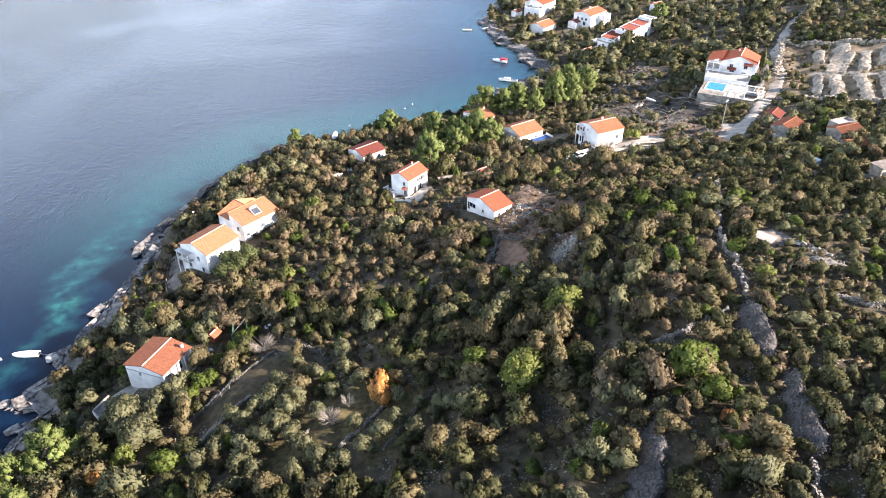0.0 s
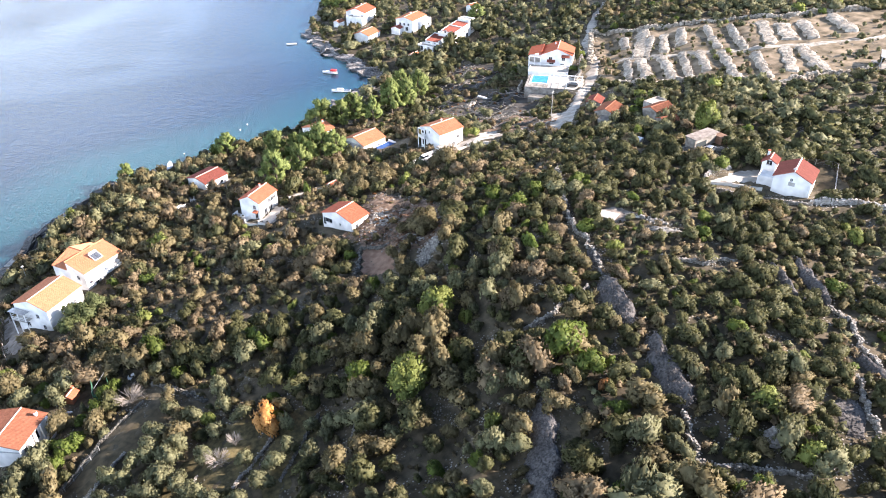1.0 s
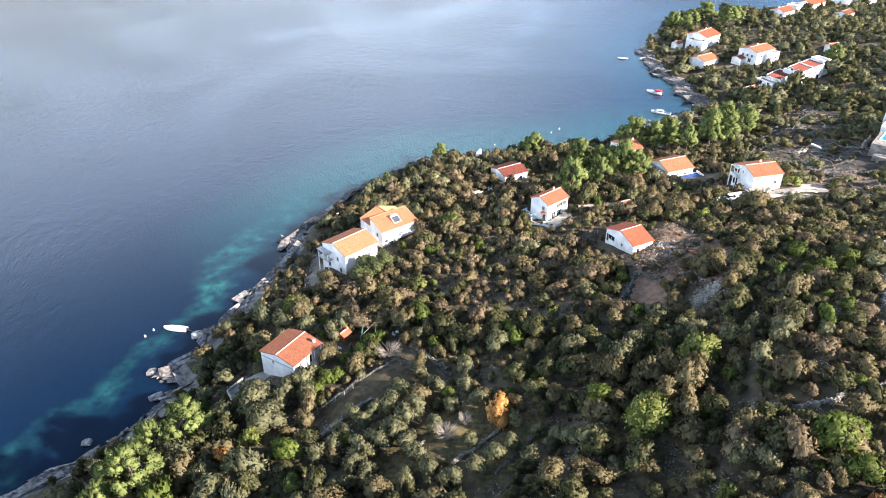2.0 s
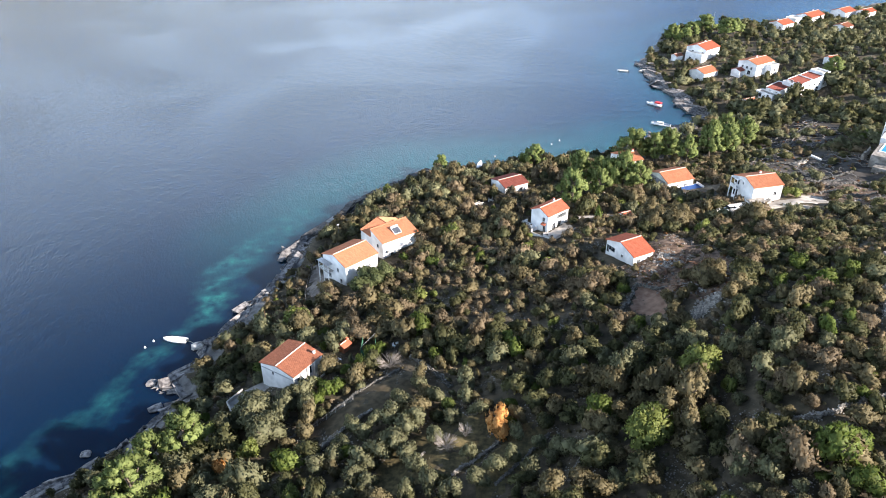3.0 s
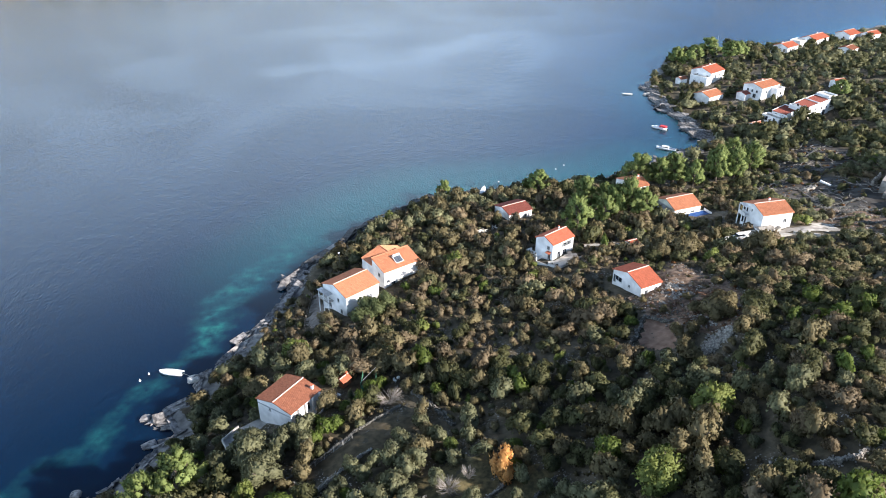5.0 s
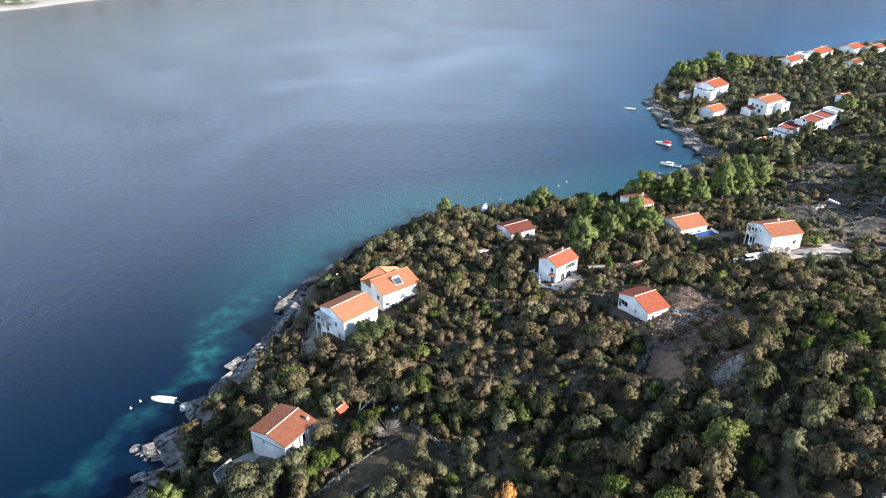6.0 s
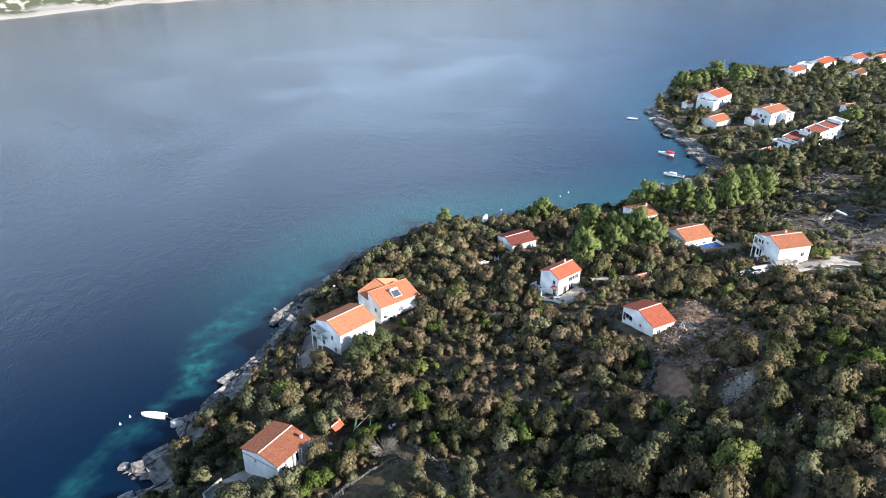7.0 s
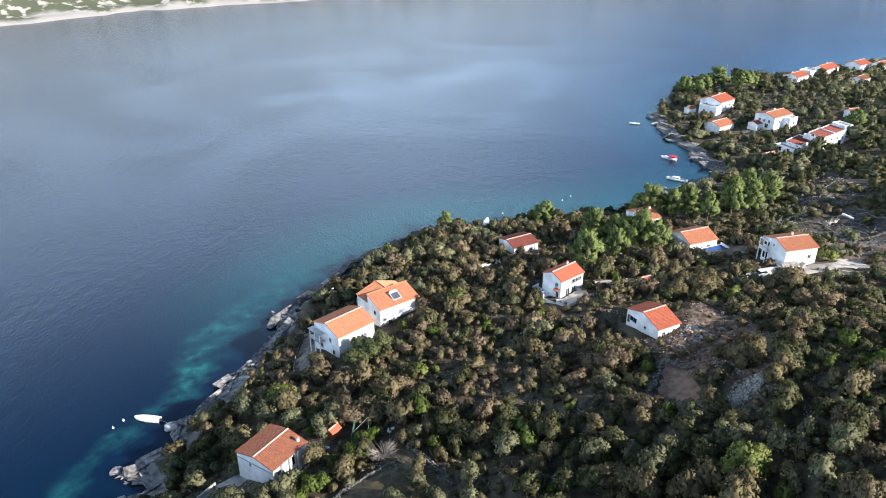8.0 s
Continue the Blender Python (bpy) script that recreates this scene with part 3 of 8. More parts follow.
def roof_slope(name, parent, L, run, rise, mat, m, over=0.3, thick=0.12):
    """One slope of barrel tiles: local x along the eave, y up the slope's plan, z up; the eave at y = -over."""
    n = max(4, int(round(L / 0.28)))
    xs = np.linspace(-L / 2, L / 2, n + 1)
    k = rise / run
    courses = max(3, int(round(math.hypot(run + over, rise) / 0.9)))
    v, f = [], []
    for a, b in zip(xs, xs[1:]):
        for j in range(courses):
            y0, y1 = -over + (run + over) * j / courses, -over + (run + over) * (j + 1) / courses
            i = len(v)
            for y, e in ((y0, 0.035), (y1, 0.0)):
                v += [(a + 0.01, y, k * y + e), ((a + b) / 2, y, k * y + 0.075 + e), (b - 0.01, y, k * y + e)]
            f += [(i, i + 1, i + 4, i + 3), (i + 1, i + 2, i + 5, i + 4)]
    i = len(v)
    for z in (0.0, -thick):
        v += [(-L / 2, -over, -k * over + z), (L / 2, -over, -k * over + z), (L / 2, run, rise + z), (-L / 2, run, rise + z)]
    f += [(i, i + 1, i + 2, i + 3), (i + 7, i + 6, i + 5, i + 4), (i, i + 4, i + 5, i + 1), (i + 1, i + 5, i + 6, i + 2), (i + 3, i + 2, i + 6, i + 7), (i, i + 3, i + 7, i + 4)]
    ob = new(name, quick_mesh(name, v, [f], [mat]))
    ob.parent = parent
    ob.matrix_basis = m
    return ob


def chimney(parent, x, y, z, h=1.1, w=0.5, mat="white"):
    c = part("chimney", boxes((x - w / 2, x + w / 2, y - w / 2, y + w / 2, z - 1.2, z + h), bevel=0.02), M[mat], parent)
    part("cap", boxes((x - w / 2 - 0.08, x + w / 2 + 0.08, y - w / 2 - 0.08, y + w / 2 + 0.08, z + h, z + h + 0.1)), M["tile_red"], c)
    return c


def house(label, x, y, turn, L, W, eave, rise=1.4, tile="tile_orange", wall="white", ridge=0.5, windows=(), over=0.3, verge=True,
          name="house", chimneys=(), group="", base=None, ridge_mat="mortar", yard=True):
    """A gabled house: ridge along its own x, turned about z; eave: height over the sea; ridge: where the ridge lies across the width."""
    g = gz(x, y) if base is None else base
    m = pose(x, y, g, 0, 0, turn)
    h = eave - g
    low = min(gz(*(m @ Vector((a * L / 2, b * W / 2, 0))).xy) for a in (-1, 1) for b in (-1, 1)) - g - 0.6
    ob = empty(name, m, label, "house", group)
    KEEP_CLEAR.append((x, y, 0.5 * math.hypot(L, W) + 0.9))
    for side in ((0, -W / 2 - 2.0, 0), (-L / 2 - 1.0, 0, 0), (-L / 2, -W / 2, 0)) if yard else ():
        c = m @ Vector(side)
        KEEP_CLEAR.append((c.x, c.y, 3.0))
    ym = -W / 2 + W * ridge
    bm = bmesh.new()
    rows = [[bm.verts.new((sx * L / 2, yy, zz)) for yy, zz in ((-W / 2, low), (-W / 2, h), (ym, h + rise), (W / 2, h), (W / 2, low))] for sx in (-1, 1)]
    bm.faces.new(rows[0][::-1]), bm.faces.new(rows[1])
    for i in range(5):
        j = (i + 1) % 5
        bm.faces.new((rows[0][i], rows[0][j], rows[1][j], rows[1][i]))
    bmesh.ops.recalc_face_normals(bm, faces=bm.faces)
    part("wall", bm, M[wall], ob)
    Lr = L + 0.36
    roof_slope("roof_slope", ob, Lr, W * ridge, rise, M[tile], pose(0, -W / 2, h + 0.15), over)
    roof_slope("roof_slope", ob, Lr, W * (1 - ridge), rise, M[tile], pose(0, W / 2, h + 0.15, 0, 0, 180), over)
    bm = bmesh.new()
    for k in range(int(Lr / 0.45)):
        a = -Lr / 2 + k * Lr / int(Lr / 0.45)
        tube(bm, (a, ym, h + rise + 0.17), (a + Lr / int(Lr / 0.45) + 0.03, ym, h + rise + 0.17), 0.13, 0.16, 6)
    part("ridge_cap", bm, M[ridge_mat], ob, "mortared ridge tiles")
    if verge:
        for sx in (-1, 1):
            bm = bmesh.new()
            for y0, y1 in ((-W / 2 - over, ym), (W / 2 + over, ym)):
                k = rise / abs(ym - (math.copysign(W / 2, y0)))
                q = [(y0, h + 0.13 - k * over), (y1, h + 0.13 + rise)]
                vs = [bm.verts.new((sx * (Lr / 2 + e), yy, zz + dz)) for yy, zz in q for e in (0.004, 0.05) for dz in (-0.14, 0.1)]
                for f in ((0, 1, 3, 2), (4, 6, 7, 5), (0, 4, 5, 1), (2, 3, 7, 6), (1, 5, 7, 3), (0, 2, 6, 4)):
                    bm.faces.new([vs[i] for i in f])
            bmesh.ops.recalc_face_normals(bm, faces=bm.faces)
            part("verge", bm, M[tile], ob)
    for w in windows:
        window(ob, *w[:5], L, W, *w[5:])
    for c in chimneys:
        chimney(ob, *c[:2], h + rise * max(0.0, 1 - abs(c[1] - ym) / (W / 2)) + 0.1, *c[2:])
    return ob


def flat_block(label, x, y, turn, L, W, top, wall="white", windows=(), parapet=0.0, name="annex", base=None, group=""):
    """A flat-roofed block with an optional parapet round its terrace."""
    g = gz(x, y) if base is None else base
    m = pose(x, y, g, 0, 0, turn)
    h = top - g
    low = min(gz(*(m @ Vector((a * L / 2, b * W / 2, 0))).xy) for a in (-1, 1) for b in (-1, 1)) - g - 0.6
    ob = empty(name, m, label, "building", group)
    KEEP_CLEAR.append((x, y, 0.5 * math.hypot(L, W) + 0.2))
    part("wall", boxes((-L / 2, L / 2, -W / 2, W / 2, low, h), bevel=0.03), M[wall], ob)
    if parapet:
        t = 0.2
        part("parapet", boxes((-L / 2, L / 2, -W / 2, -W / 2 + t, h + 0.002, h + parapet), (-L / 2, L / 2, W / 2 - t, W / 2, h + 0.002, h + parapet),
                              (-L / 2, -L / 2 + t, -W / 2 + t, W / 2 - t, h + 0.002, h + parapet), (L / 2 - t, L / 2, -W / 2 + t, W / 2 - t, h + 0.002, h + parapet)), M[wall], ob)
        part("terrace_floor", boxes((-L / 2 + t, L / 2 - t, -W / 2 + t, W / 2 - t, h + 0.004, h + 0.05)), M["paving"], ob)
    for w in windows:
        window(ob, *w[:5], L, W, *w[5:])
    return ob


def prism(bm, outline, lo, hi, axis):
    """A closed prism: outline of (along, z) pairs, drawn out from lo to hi along axis ('x' or 'y')."""
    rows = [[bm.verts.new((k, u, z) if axis == "x" else (u, k, z)) for u, z in outline] for k in (lo, hi)]
    fs = [bm.faces.new(rows[0]), bm.faces.new(rows[1][::-1])]
    for i in range(len(outline)):
        j = (i + 1) % len(outline)
        fs.append(bm.faces.new((rows[0][j], rows[0][i], rows[1][i], rows[1][j])))
    bmesh.ops.recalc_face_normals(bm, faces=fs)
    return bm


def stepped_house(label, x, y, turn, eave, windows):
    """A tall block under one broad slope, with a lower gabled block behind it whose ridge runs the other way."""
    g = gz(x, y)
    h, ob = eave - g, empty("house", pose(x, y, g, 0, 0, turn), label, "house")
    KEEP_CLEAR.extend([(x, y, 9.3), (x + 3.5, y - 7.0, 3.2), (x - 4.5, y - 3.5, 3.0)])
    part("wall", prism(bmesh.new(), [(-5.8, -3.0), (-5.8, h), (0.4, h + 1.8), (0.4, -3.0)], -6.0, 6.0, "x"), M["white"], ob)
    part("rear_wall", prism(bmesh.new(), [(-5.98, -3.0), (-5.98, h - 0.55), (0.0, h + 1.45), (5.98, h - 0.55), (5.98, -3.0)], 0.404, 5.9, "y"), M["white"], ob)
    roof_slope("roof_slope", ob, 12.5, 6.2, 1.8, M["tile_orange"], pose(0, -5.8, h + 0.14), 0.3)
    roof_slope("rear_roof_slope", ob, 5.6, 6.0, 2.0, M["tile_orange"], pose(-6.0, 3.22, h - 0.42, 0, 0, -90), 0.22)
    roof_slope("rear_roof_slope", ob, 5.6, 6.0, 2.0, M["tile_orange"], pose(6.0, 3.22, h - 0.42, 0, 0, 90), 0.22)
    bm = bmesh.new()
    for k in range(27):
        tube(bm, (-6.2 + k * 0.46, 0.42, h + 1.97), (-5.72 + k * 0.46, 0.42, h + 1.97), 0.12, 0.15, 6)
    part("ridge_cap", bm, M["tile_orange"], ob)
    bm = bmesh.new()
    for k in range(12):
        tube(bm, (0, 0.46 + k * 0.46, h + 1.63), (0, 0.94 + k * 0.46, h + 1.63), 0.12, 0.15, 6)
    part("ridge_cap", bm, M["tile_orange"], ob)
    for w in windows:
        window(ob, *w[:5], 12.0, 11.6, *w[5:])
    return ob


def sawtooth_house(label, x, y, turn, L, W, eaves, rise, tile, windows, group):
    """White blocks in a row, each under one slope that climbs to a white upstand; eaves: height over the sea of each block."""
    g = gz(x, y)
    ob = empty("house", pose(x, y, g, 0, 0, turn), label, "house", group)
    KEEP_CLEAR.append((x, y, 0.5 * math.hypot(L, W) + 0.9))
    run = L / len(eaves)
    for k, e in enumerate(eaves):
        x0, x1, h = -L / 2 + k * run, -L / 2 + (k + 1) * run - 0.32, e - g
        part("wall", prism(bmesh.new(), [(x0, -2.5), (x0, h), (x1, h + rise), (x1, -2.5)], -W / 2, W / 2, "y"), M["white"], ob)
        roof_slope("roof_slope", ob, W - 0.5, run - 0.36, rise, M[tile], pose(x0, 0, h + 0.12, 0, 0, -90), 0.12)
        part("upstand", boxes((x1 + 0.003, x1 + 0.317, -W / 2, W / 2, -2.5, h + rise + 0.5), bevel=0.03), M["white"], ob)
        for side in (-1, 1):
            part("parapet", prism(bmesh.new(), [(x0, h + 0.003), (x0, h + 0.42), (x1, h + rise + 0.42), (x1, h + rise + 0.003)], side * W / 2 - 0.12 * side - 0.117, side * W / 2 - 0.12 * side + 0.117, "y"), M["white"], ob)
    for w in windows:
        window(ob, *w[:5], L, W, *w[5:])
    return ob


# the near house above the rocks
house("white house with a low weathered clay-tile roof among olives", -32.6, 107.0, 58, 9.0, 9.3, 14.3, 1.0, "tile_old",
      chimneys=[(3.6, -3.4, 1.0)], windows=[("W", -1.2, 2.9, 0.5, 0.6), ("S", -3.0, 2.4, 0.9, 1.1), ("S", 0.5, 2.0, 1.2, 2.0, "door")])
# the pair of large houses on the shore
house("large white two-storey house with orange tile roof", -24.8, 154.9, 44, 11.0, 10.2, 12.3, 1.8, "tile_orange",
      windows=[("W", 1.6, 3.6, 0.8, 1.1), ("W", -3.2, 3.6, 0.8, 1.2), ("W", 2.8, 0.6, 0.8, 1.2), ("W", -2.2, 0.4, 1.0, 1.2), ("S", 1.5, 3.6, 0.5, 0.5)])
stepped_house("large white house with stepped orange roof and solar heater", -14.8, 168.4, 37, 12.35,
              [("W", 3.2, 2.6, 0.9, 1.1), ("S", -3.0, 0.2, 1.0, 1.3), ("S", 0.5, 0.2, 1.0, 1.3), ("S", 4.0, 0.0, 1.6, 2.0, "door")])
house("white two-storey house with bright red-orange tile roof", 31.6, 167.7, 40, 8.5, 6.4, 19.6, 1.5, "tile_red", chimneys=[(2.5, 1.0, 0.9, 0.35)],
      windows=[("W", 1.6, 3.1, 0.8, 1.1), ("W", 2.0, 0.1, 0.9, 2.1, "door"), ("S", 0.6, 3.2, 0.9, 1.2, "shuttered"), ("S", 2.4, 3.2, 0.9, 1.2, "shuttered"),
               ("S", -1.6, 0.1, 1.3, 2.2, "door"), ("S", 0.6, 0.1, 1.5, 2.2, "door")])
house("white cottage with red tile roof on a cleared plot", 48.1, 141.6, 28, 6.3, 10.2, 22.5, 1.7, "tile_red",
      windows=[("W", -2.9, 0.9, 2.2, 1.2), ("W", 1.0, 1.1, 0.6, 0.7), ("S", -1.5, 0.9, 0.9, 1.2), ("S", 1.5, 0.9, 0.9, 1.2)])
house("white two-storey house with orange tile roof and loggia", 93.6, 175.7, 14, 9.6, 9.2, 24.8, 1.5, "tile_orange", chimneys=[(1.5, 2.0, 0.8, 0.4)],
      windows=[("W", -0.4, 4.4, 0.5, 0.6), ("S", 2.6, 2.3, 0.9, 1.1)])
house("white house with orange tile roof and a blue-covered terrace", 75.9, 199.0, 22, 10.0, 9.6, 15.6, 1.8, "tile_orange",
      windows=[("S", -2.5, 0.8, 1.2, 1.4), ("S", 2.0, 0.8, 1.2, 1.4)])
house("white house with orange roof half hidden by pines", 69.5, 231.0, 22, 7.5, 9.5, 8.6, 1.4, "tile_orange", chimneys=[(2.6, 0.5, 0.8, 0.5)])
house("low white cottage with dark red tile roof", 23.6, 204.5, 30, 9.0, 8.4, 11.1, 1.1, "tile_dark", windows=[("S", 2.0, 0.8, 0.9, 1.0)])
FAR = "houses across the cove"
house("white two-storey seaside house with red roof", 144.5, 378, 40, 13.0, 12.0, 10.4, 2.0, "tile_red", windows=[("W", -2, 3, 1, 1.2), ("S", 2, 3, 1, 1.2), ("S", -2, 3, 1, 1.2), ("W", 2.5, 0.8, 1.2, 1.3), ("W", -3.5, 0.6, 1.6, 1.9, "door"), ("W", 4.0, 3.0, 1, 1.2), ("S", 4.5, 0.6, 1.2, 1.4), ("S", -4.5, 3, 1, 1.2)], chimneys=[(3.5, 1.5, 0.8, 0.6)], group=FAR)
house("small house with orange roof by the cove", 134.7, 345.3, 35, 11.0, 9.5, 6.9, 1.6, "tile_orange", group=FAR)
house("white two-storey house with pale orange roof", 159.7, 343.2, 34, 14.0, 10.5, 12.4, 1.4, "tile_orange", windows=[("W", -2.5, 3, 1, 1.2), ("W", 0, 3, 1, 1.2), ("W", 2.5, 3, 1, 1.2), ("W", -2.5, 0.4, 1.2, 1.9, "door"), ("W", 1.5, 0.4, 1.6, 1.9, "door"), ("S", 1, 3, 1, 1.2), ("S", 4.5, 3, 1, 1.2), ("S", -3, 3, 1, 1.2), ("S", 2.5, 0.5, 1.4, 1.8, "door")], chimneys=[(2.0, 1.5, 0.8, 0.6)], group=FAR)
sawtooth_house("lower wing of a white terraced house with dark red roof", 157.7, 308.6, 30, 8.5, 8.0, [9.5], 1.3, "tile_dark", [("W", -1.8, 0.4, 1.0, 2.0, "door"), ("W", 1.8, 0.4, 1.0, 2.0, "door"), ("S", 1.0, 0.6, 1.0, 1.2)], FAR)
sawtooth_house("tall white terraced house with dark red stepped roofs", 169.2, 309.5, 25, 13.0, 8.5, [12.9, 13.9], 1.1, "tile_dark", [("W", -1.8, 3.0, 1.2, 2.0, "door"), ("W", 1.8, 3.0, 1.2, 2.0, "door"), ("S", 4.5, 3.0, 0.9, 1.0), ("S", 1.5, 3.0, 0.9, 1.0), ("S", -2, 3.0, 0.9, 1.0), ("S", 3.5, 0.2, 1.6, 2.1, "door"), ("S", -3.6, 0.2, 1.6, 2.1, "door")], FAR)
house("tiny hut with orange roof under trees", 141.3, 300.0, 28, 5.4, 4.4, 6.6, 0.9, "tile_orange", name="hut", group=FAR)
house("white house with red roof on the headland", 213.4, 440.6, 37, 12.0, 9.5, 8.6, 1.7, "tile_red", windows=[("W", 0, 1.6, 1, 1.2), ("W", 2.8, 1.2, 1.4, 1.6), ("S", 2, 1.6, 1, 1.2), ("S", -2.5, 1.2, 1.4, 1.8, "door")], chimneys=[(-3.0, 1.0, 0.9, 0.6)], group=FAR)
house("long white house with red roof on the headland", 244.7, 469.2, 38, 17.0, 10.0, 7.0, 1.9, "tile_red", windows=[("W", 1, 1.6, 1, 1.2), ("S", 2, 1.6, 1, 1.2), ("S", -3, 1.6, 1, 1.2), ("S", 5.5, 1.6, 1, 1.2), ("W", -2.5, 1.6, 1, 1.2)], chimneys=[(4.0, 1.0, 0.9, 0.6)], group=FAR)
house("white house with red roof at the far shore", 270.6, 478.3, 36, 13.0, 10.0, 7.8, 1.8, "tile_red", windows=[("W", 1, 1.6, 1, 1.2)], group=FAR)
house("small white house with red gable roof", 284.0, 475.0, 30, 11.0, 7.0, 8.2, 1.5, "tile_red", group=FAR)
house("low house with weathered red roof among trees", 246.0, 429.1, 40, 9.0, 8.0, 9.7, 1.2, "tile_old", group=FAR)
house("small white house with red roof in an olive grove", 197.4, 343.1, 20, 6.0, 4.5, 13.9, 1.0, "tile_red", group=FAR)
house("small red-roofed hut by the headland rocks", 130.5, 376.8, 28, 4.5, 4.0, 5.9, 0.8, "tile_old", name="hut", group=FAR)
house("white chapel-like cottage with red tile roof", 135.5, 79.6, 30, 7.8, 8.0, 40.9, 1.9, "tile_dark", windows=[("W", -0.2, 3.6, 0.5, 0.6)], ridge_mat="white")


# ---- trees and scrub ----
rng = np.random.default_rng(7)


CORE = np.array([(1, 0, 0), (0, 1, 0), (-1, 0, 0), (0, -1, 0), (0, 0, 1), (0, 0, -1)], float)
CORE_F = np.array([(0, 1, 4), (1, 2, 4), (2, 3, 4), (3, 0, 4), (1, 0, 5), (2, 1, 5), (3, 2, 5), (0, 3, 5)])


def unit(v):
    return v / np.maximum(np.linalg.norm(v, axis=-1, keepdims=True), 1e-6)


def crown_shape(seed, lumps=8, cards=120, flat=0.8, card=0.15, head=(0.30, 0.46), up=0.35):
    """A crown about 1 in radius and 1 high: a loose shell of small leaf sprays over shaded inner heads of foliage.
    Returns vertices, normals, leaf sprays, heads."""
    r = np.random.default_rng(seed)
    cen = unit(r.normal(size=(lumps, 3))) * r.uniform(0.36, 0.68, (lumps, 1))
    cen[:, 2] = np.abs(cen[:, 2]) * flat
    cen[0] = (0, 0, 0.22)
    rad = r.uniform(*head, lumps)
    rad[0] = 0.5
    pts, nor = np.zeros((0, 3)), np.zeros((0, 3))
    while len(pts) < cards:
        k = r.integers(lumps, size=cards)
        n = unit(r.normal(size=(cards, 3)))
        p = cen[k] + n * (rad[k] * r.uniform(0.83, 1.12, cards))[:, None]
        depth = np.linalg.norm(p[:, None] - cen[None], axis=2) / rad
        depth[np.arange(cards), k] = 2
        ok = (n[:, 2] > -0.6) & (depth.min(1) > 0.8)
        pts, nor = np.concatenate([pts, p[ok]]), np.concatenate([nor, n[ok]])
    pts, nor = pts[:cards], nor[:cards]
    face = unit(nor * 0.55 + np.array([0, 0, 0.25]) + r.normal(size=(cards, 3)) * 0.6)
    grow = unit(nor * 0.6 + np.array([0, 0, up]) + r.normal(size=(cards, 3)) * 0.6)
    grow = unit(grow - face * (grow * face).sum(1)[:, None] * 0.75)
    side = unit(np.cross(face, grow))
    s, w = card * r.uniform(0.7, 1.4, (cards, 1)), card * r.uniform(0.5, 0.9, (cards, 1))
    leaf = np.stack([pts + side * w * r.uniform(0.6, 1.2, (cards, 1)) - grow * s * 0.15, pts - side * w - grow * s * 0.25, pts + grow * s], 1)
    soft = unit(nor * 0.75 + unit(pts - np.array([0, 0, 0.05])) * 0.5 + r.normal(size=(cards, 3)) * 0.27)
    v = leaf.reshape(-1, 3)
    q = np.arange(len(v)).reshape(-1, 3)
    heads = CORE[None] * (rad[:, None, None] * r.uniform(0.92, 1.08, (lumps, len(CORE), 1))) + cen[:, None]
    hn = unit(CORE[None] * 0.7 + unit(heads) * 0.5)
    tri = (CORE_F[None] + (np.arange(lumps) * len(CORE))[:, None, None]).reshape(-1, 3) + len(v)
    v = np.concatenate([v, heads.reshape(-1, 3)])
    n = np.concatenate([np.repeat(soft, 3, 0), hn.reshape(-1, 3)])
    v[:, 2] = np.maximum(v[:, 2], -0.22) + 0.22
    v[:, 2] /= np.percentile(v[:, 2], 99)
    return v, n, q, tri


def pine_shape(seed, cards=900, full=0.8):
    """An Aleppo pine: upswept plumes of needles in an uneven crown that tapers to a soft top; full: how far it stays broad upward."""
    r = np.random.default_rng(seed)
    vs, ns, qs, ts, off, plumes = [], [], [], [], 0, 30
    for k in range(plumes):
        h = ((k + 0.5) / plumes) ** 0.9
        broad = (1 - h ** (1.2 + 2.2 * full)) ** 0.8 * min(1.0, 0.62 + 1.6 * h)
        reach = 0.74 * broad * r.uniform(0.45, 1.12)
        v, m, q, t = crown_shape(seed * 31 + k, 3, cards // plumes, 1.0, 0.16, (0.36, 0.5), 0.9)
        ang = k * 2.4 + r.uniform(-0.5, 0.5)
        wide, tall = r.uniform(0.34, 0.46) * (1 - 0.4 * h), r.uniform(0.20, 0.27)
        v = v * np.array([wide, wide, tall])
        lean = v[:, 2:3] * 0.5 * np.array([math.cos(ang), math.sin(ang), 0])
        v = v + lean + np.array([reach * math.cos(ang), reach * math.sin(ang), h * 0.80])
        out = np.array([math.cos(ang), math.sin(ang), 0.6]) * min(1.0, reach + 0.2)
        vs.append(v), ns.append(unit(m * 0.7 + 0.6 * out)), qs.append(q + off), ts.append(t + off)
        off += len(v)
    v = np.concatenate(vs)
    v[:, 2] = (v[:, 2] - v[:, 2].min()) / (v[:, 2].max() - v[:, 2].min())
    v[:, :2] /= np.percentile(np.hypot(v[:, 0], v[:, 1]), 96)
    return v, np.concatenate(ns), np.concatenate(qs), np.concatenate(ts)


SHAPES = {"near": [crown_shape(100 + i, 6 + i % 4, 430, 0.8, 0.098, (0.24, 0.40)) for i in range(14)],
          "mid": [crown_shape(200 + i, 5, 175, 0.8, 0.14, (0.28, 0.45)) for i in range(10)],
          "far": [crown_shape(300 + i, 4, 80, 0.8, 0.2, (0.32, 0.48)) for i in range(8)],
          "low": [crown_shape(350 + i, 1, 24, 0.7, 0.3, (0.4, 0.6)) for i in range(8)],
          "round": [crown_shape(380 + i, 16, 1300, 0.95, 0.072, (0.24, 0.40)) for i in range(3)],
          "pine": [pine_shape(400 + i, 2100, 0.15 + 0.2 * i) for i in range(5)]}


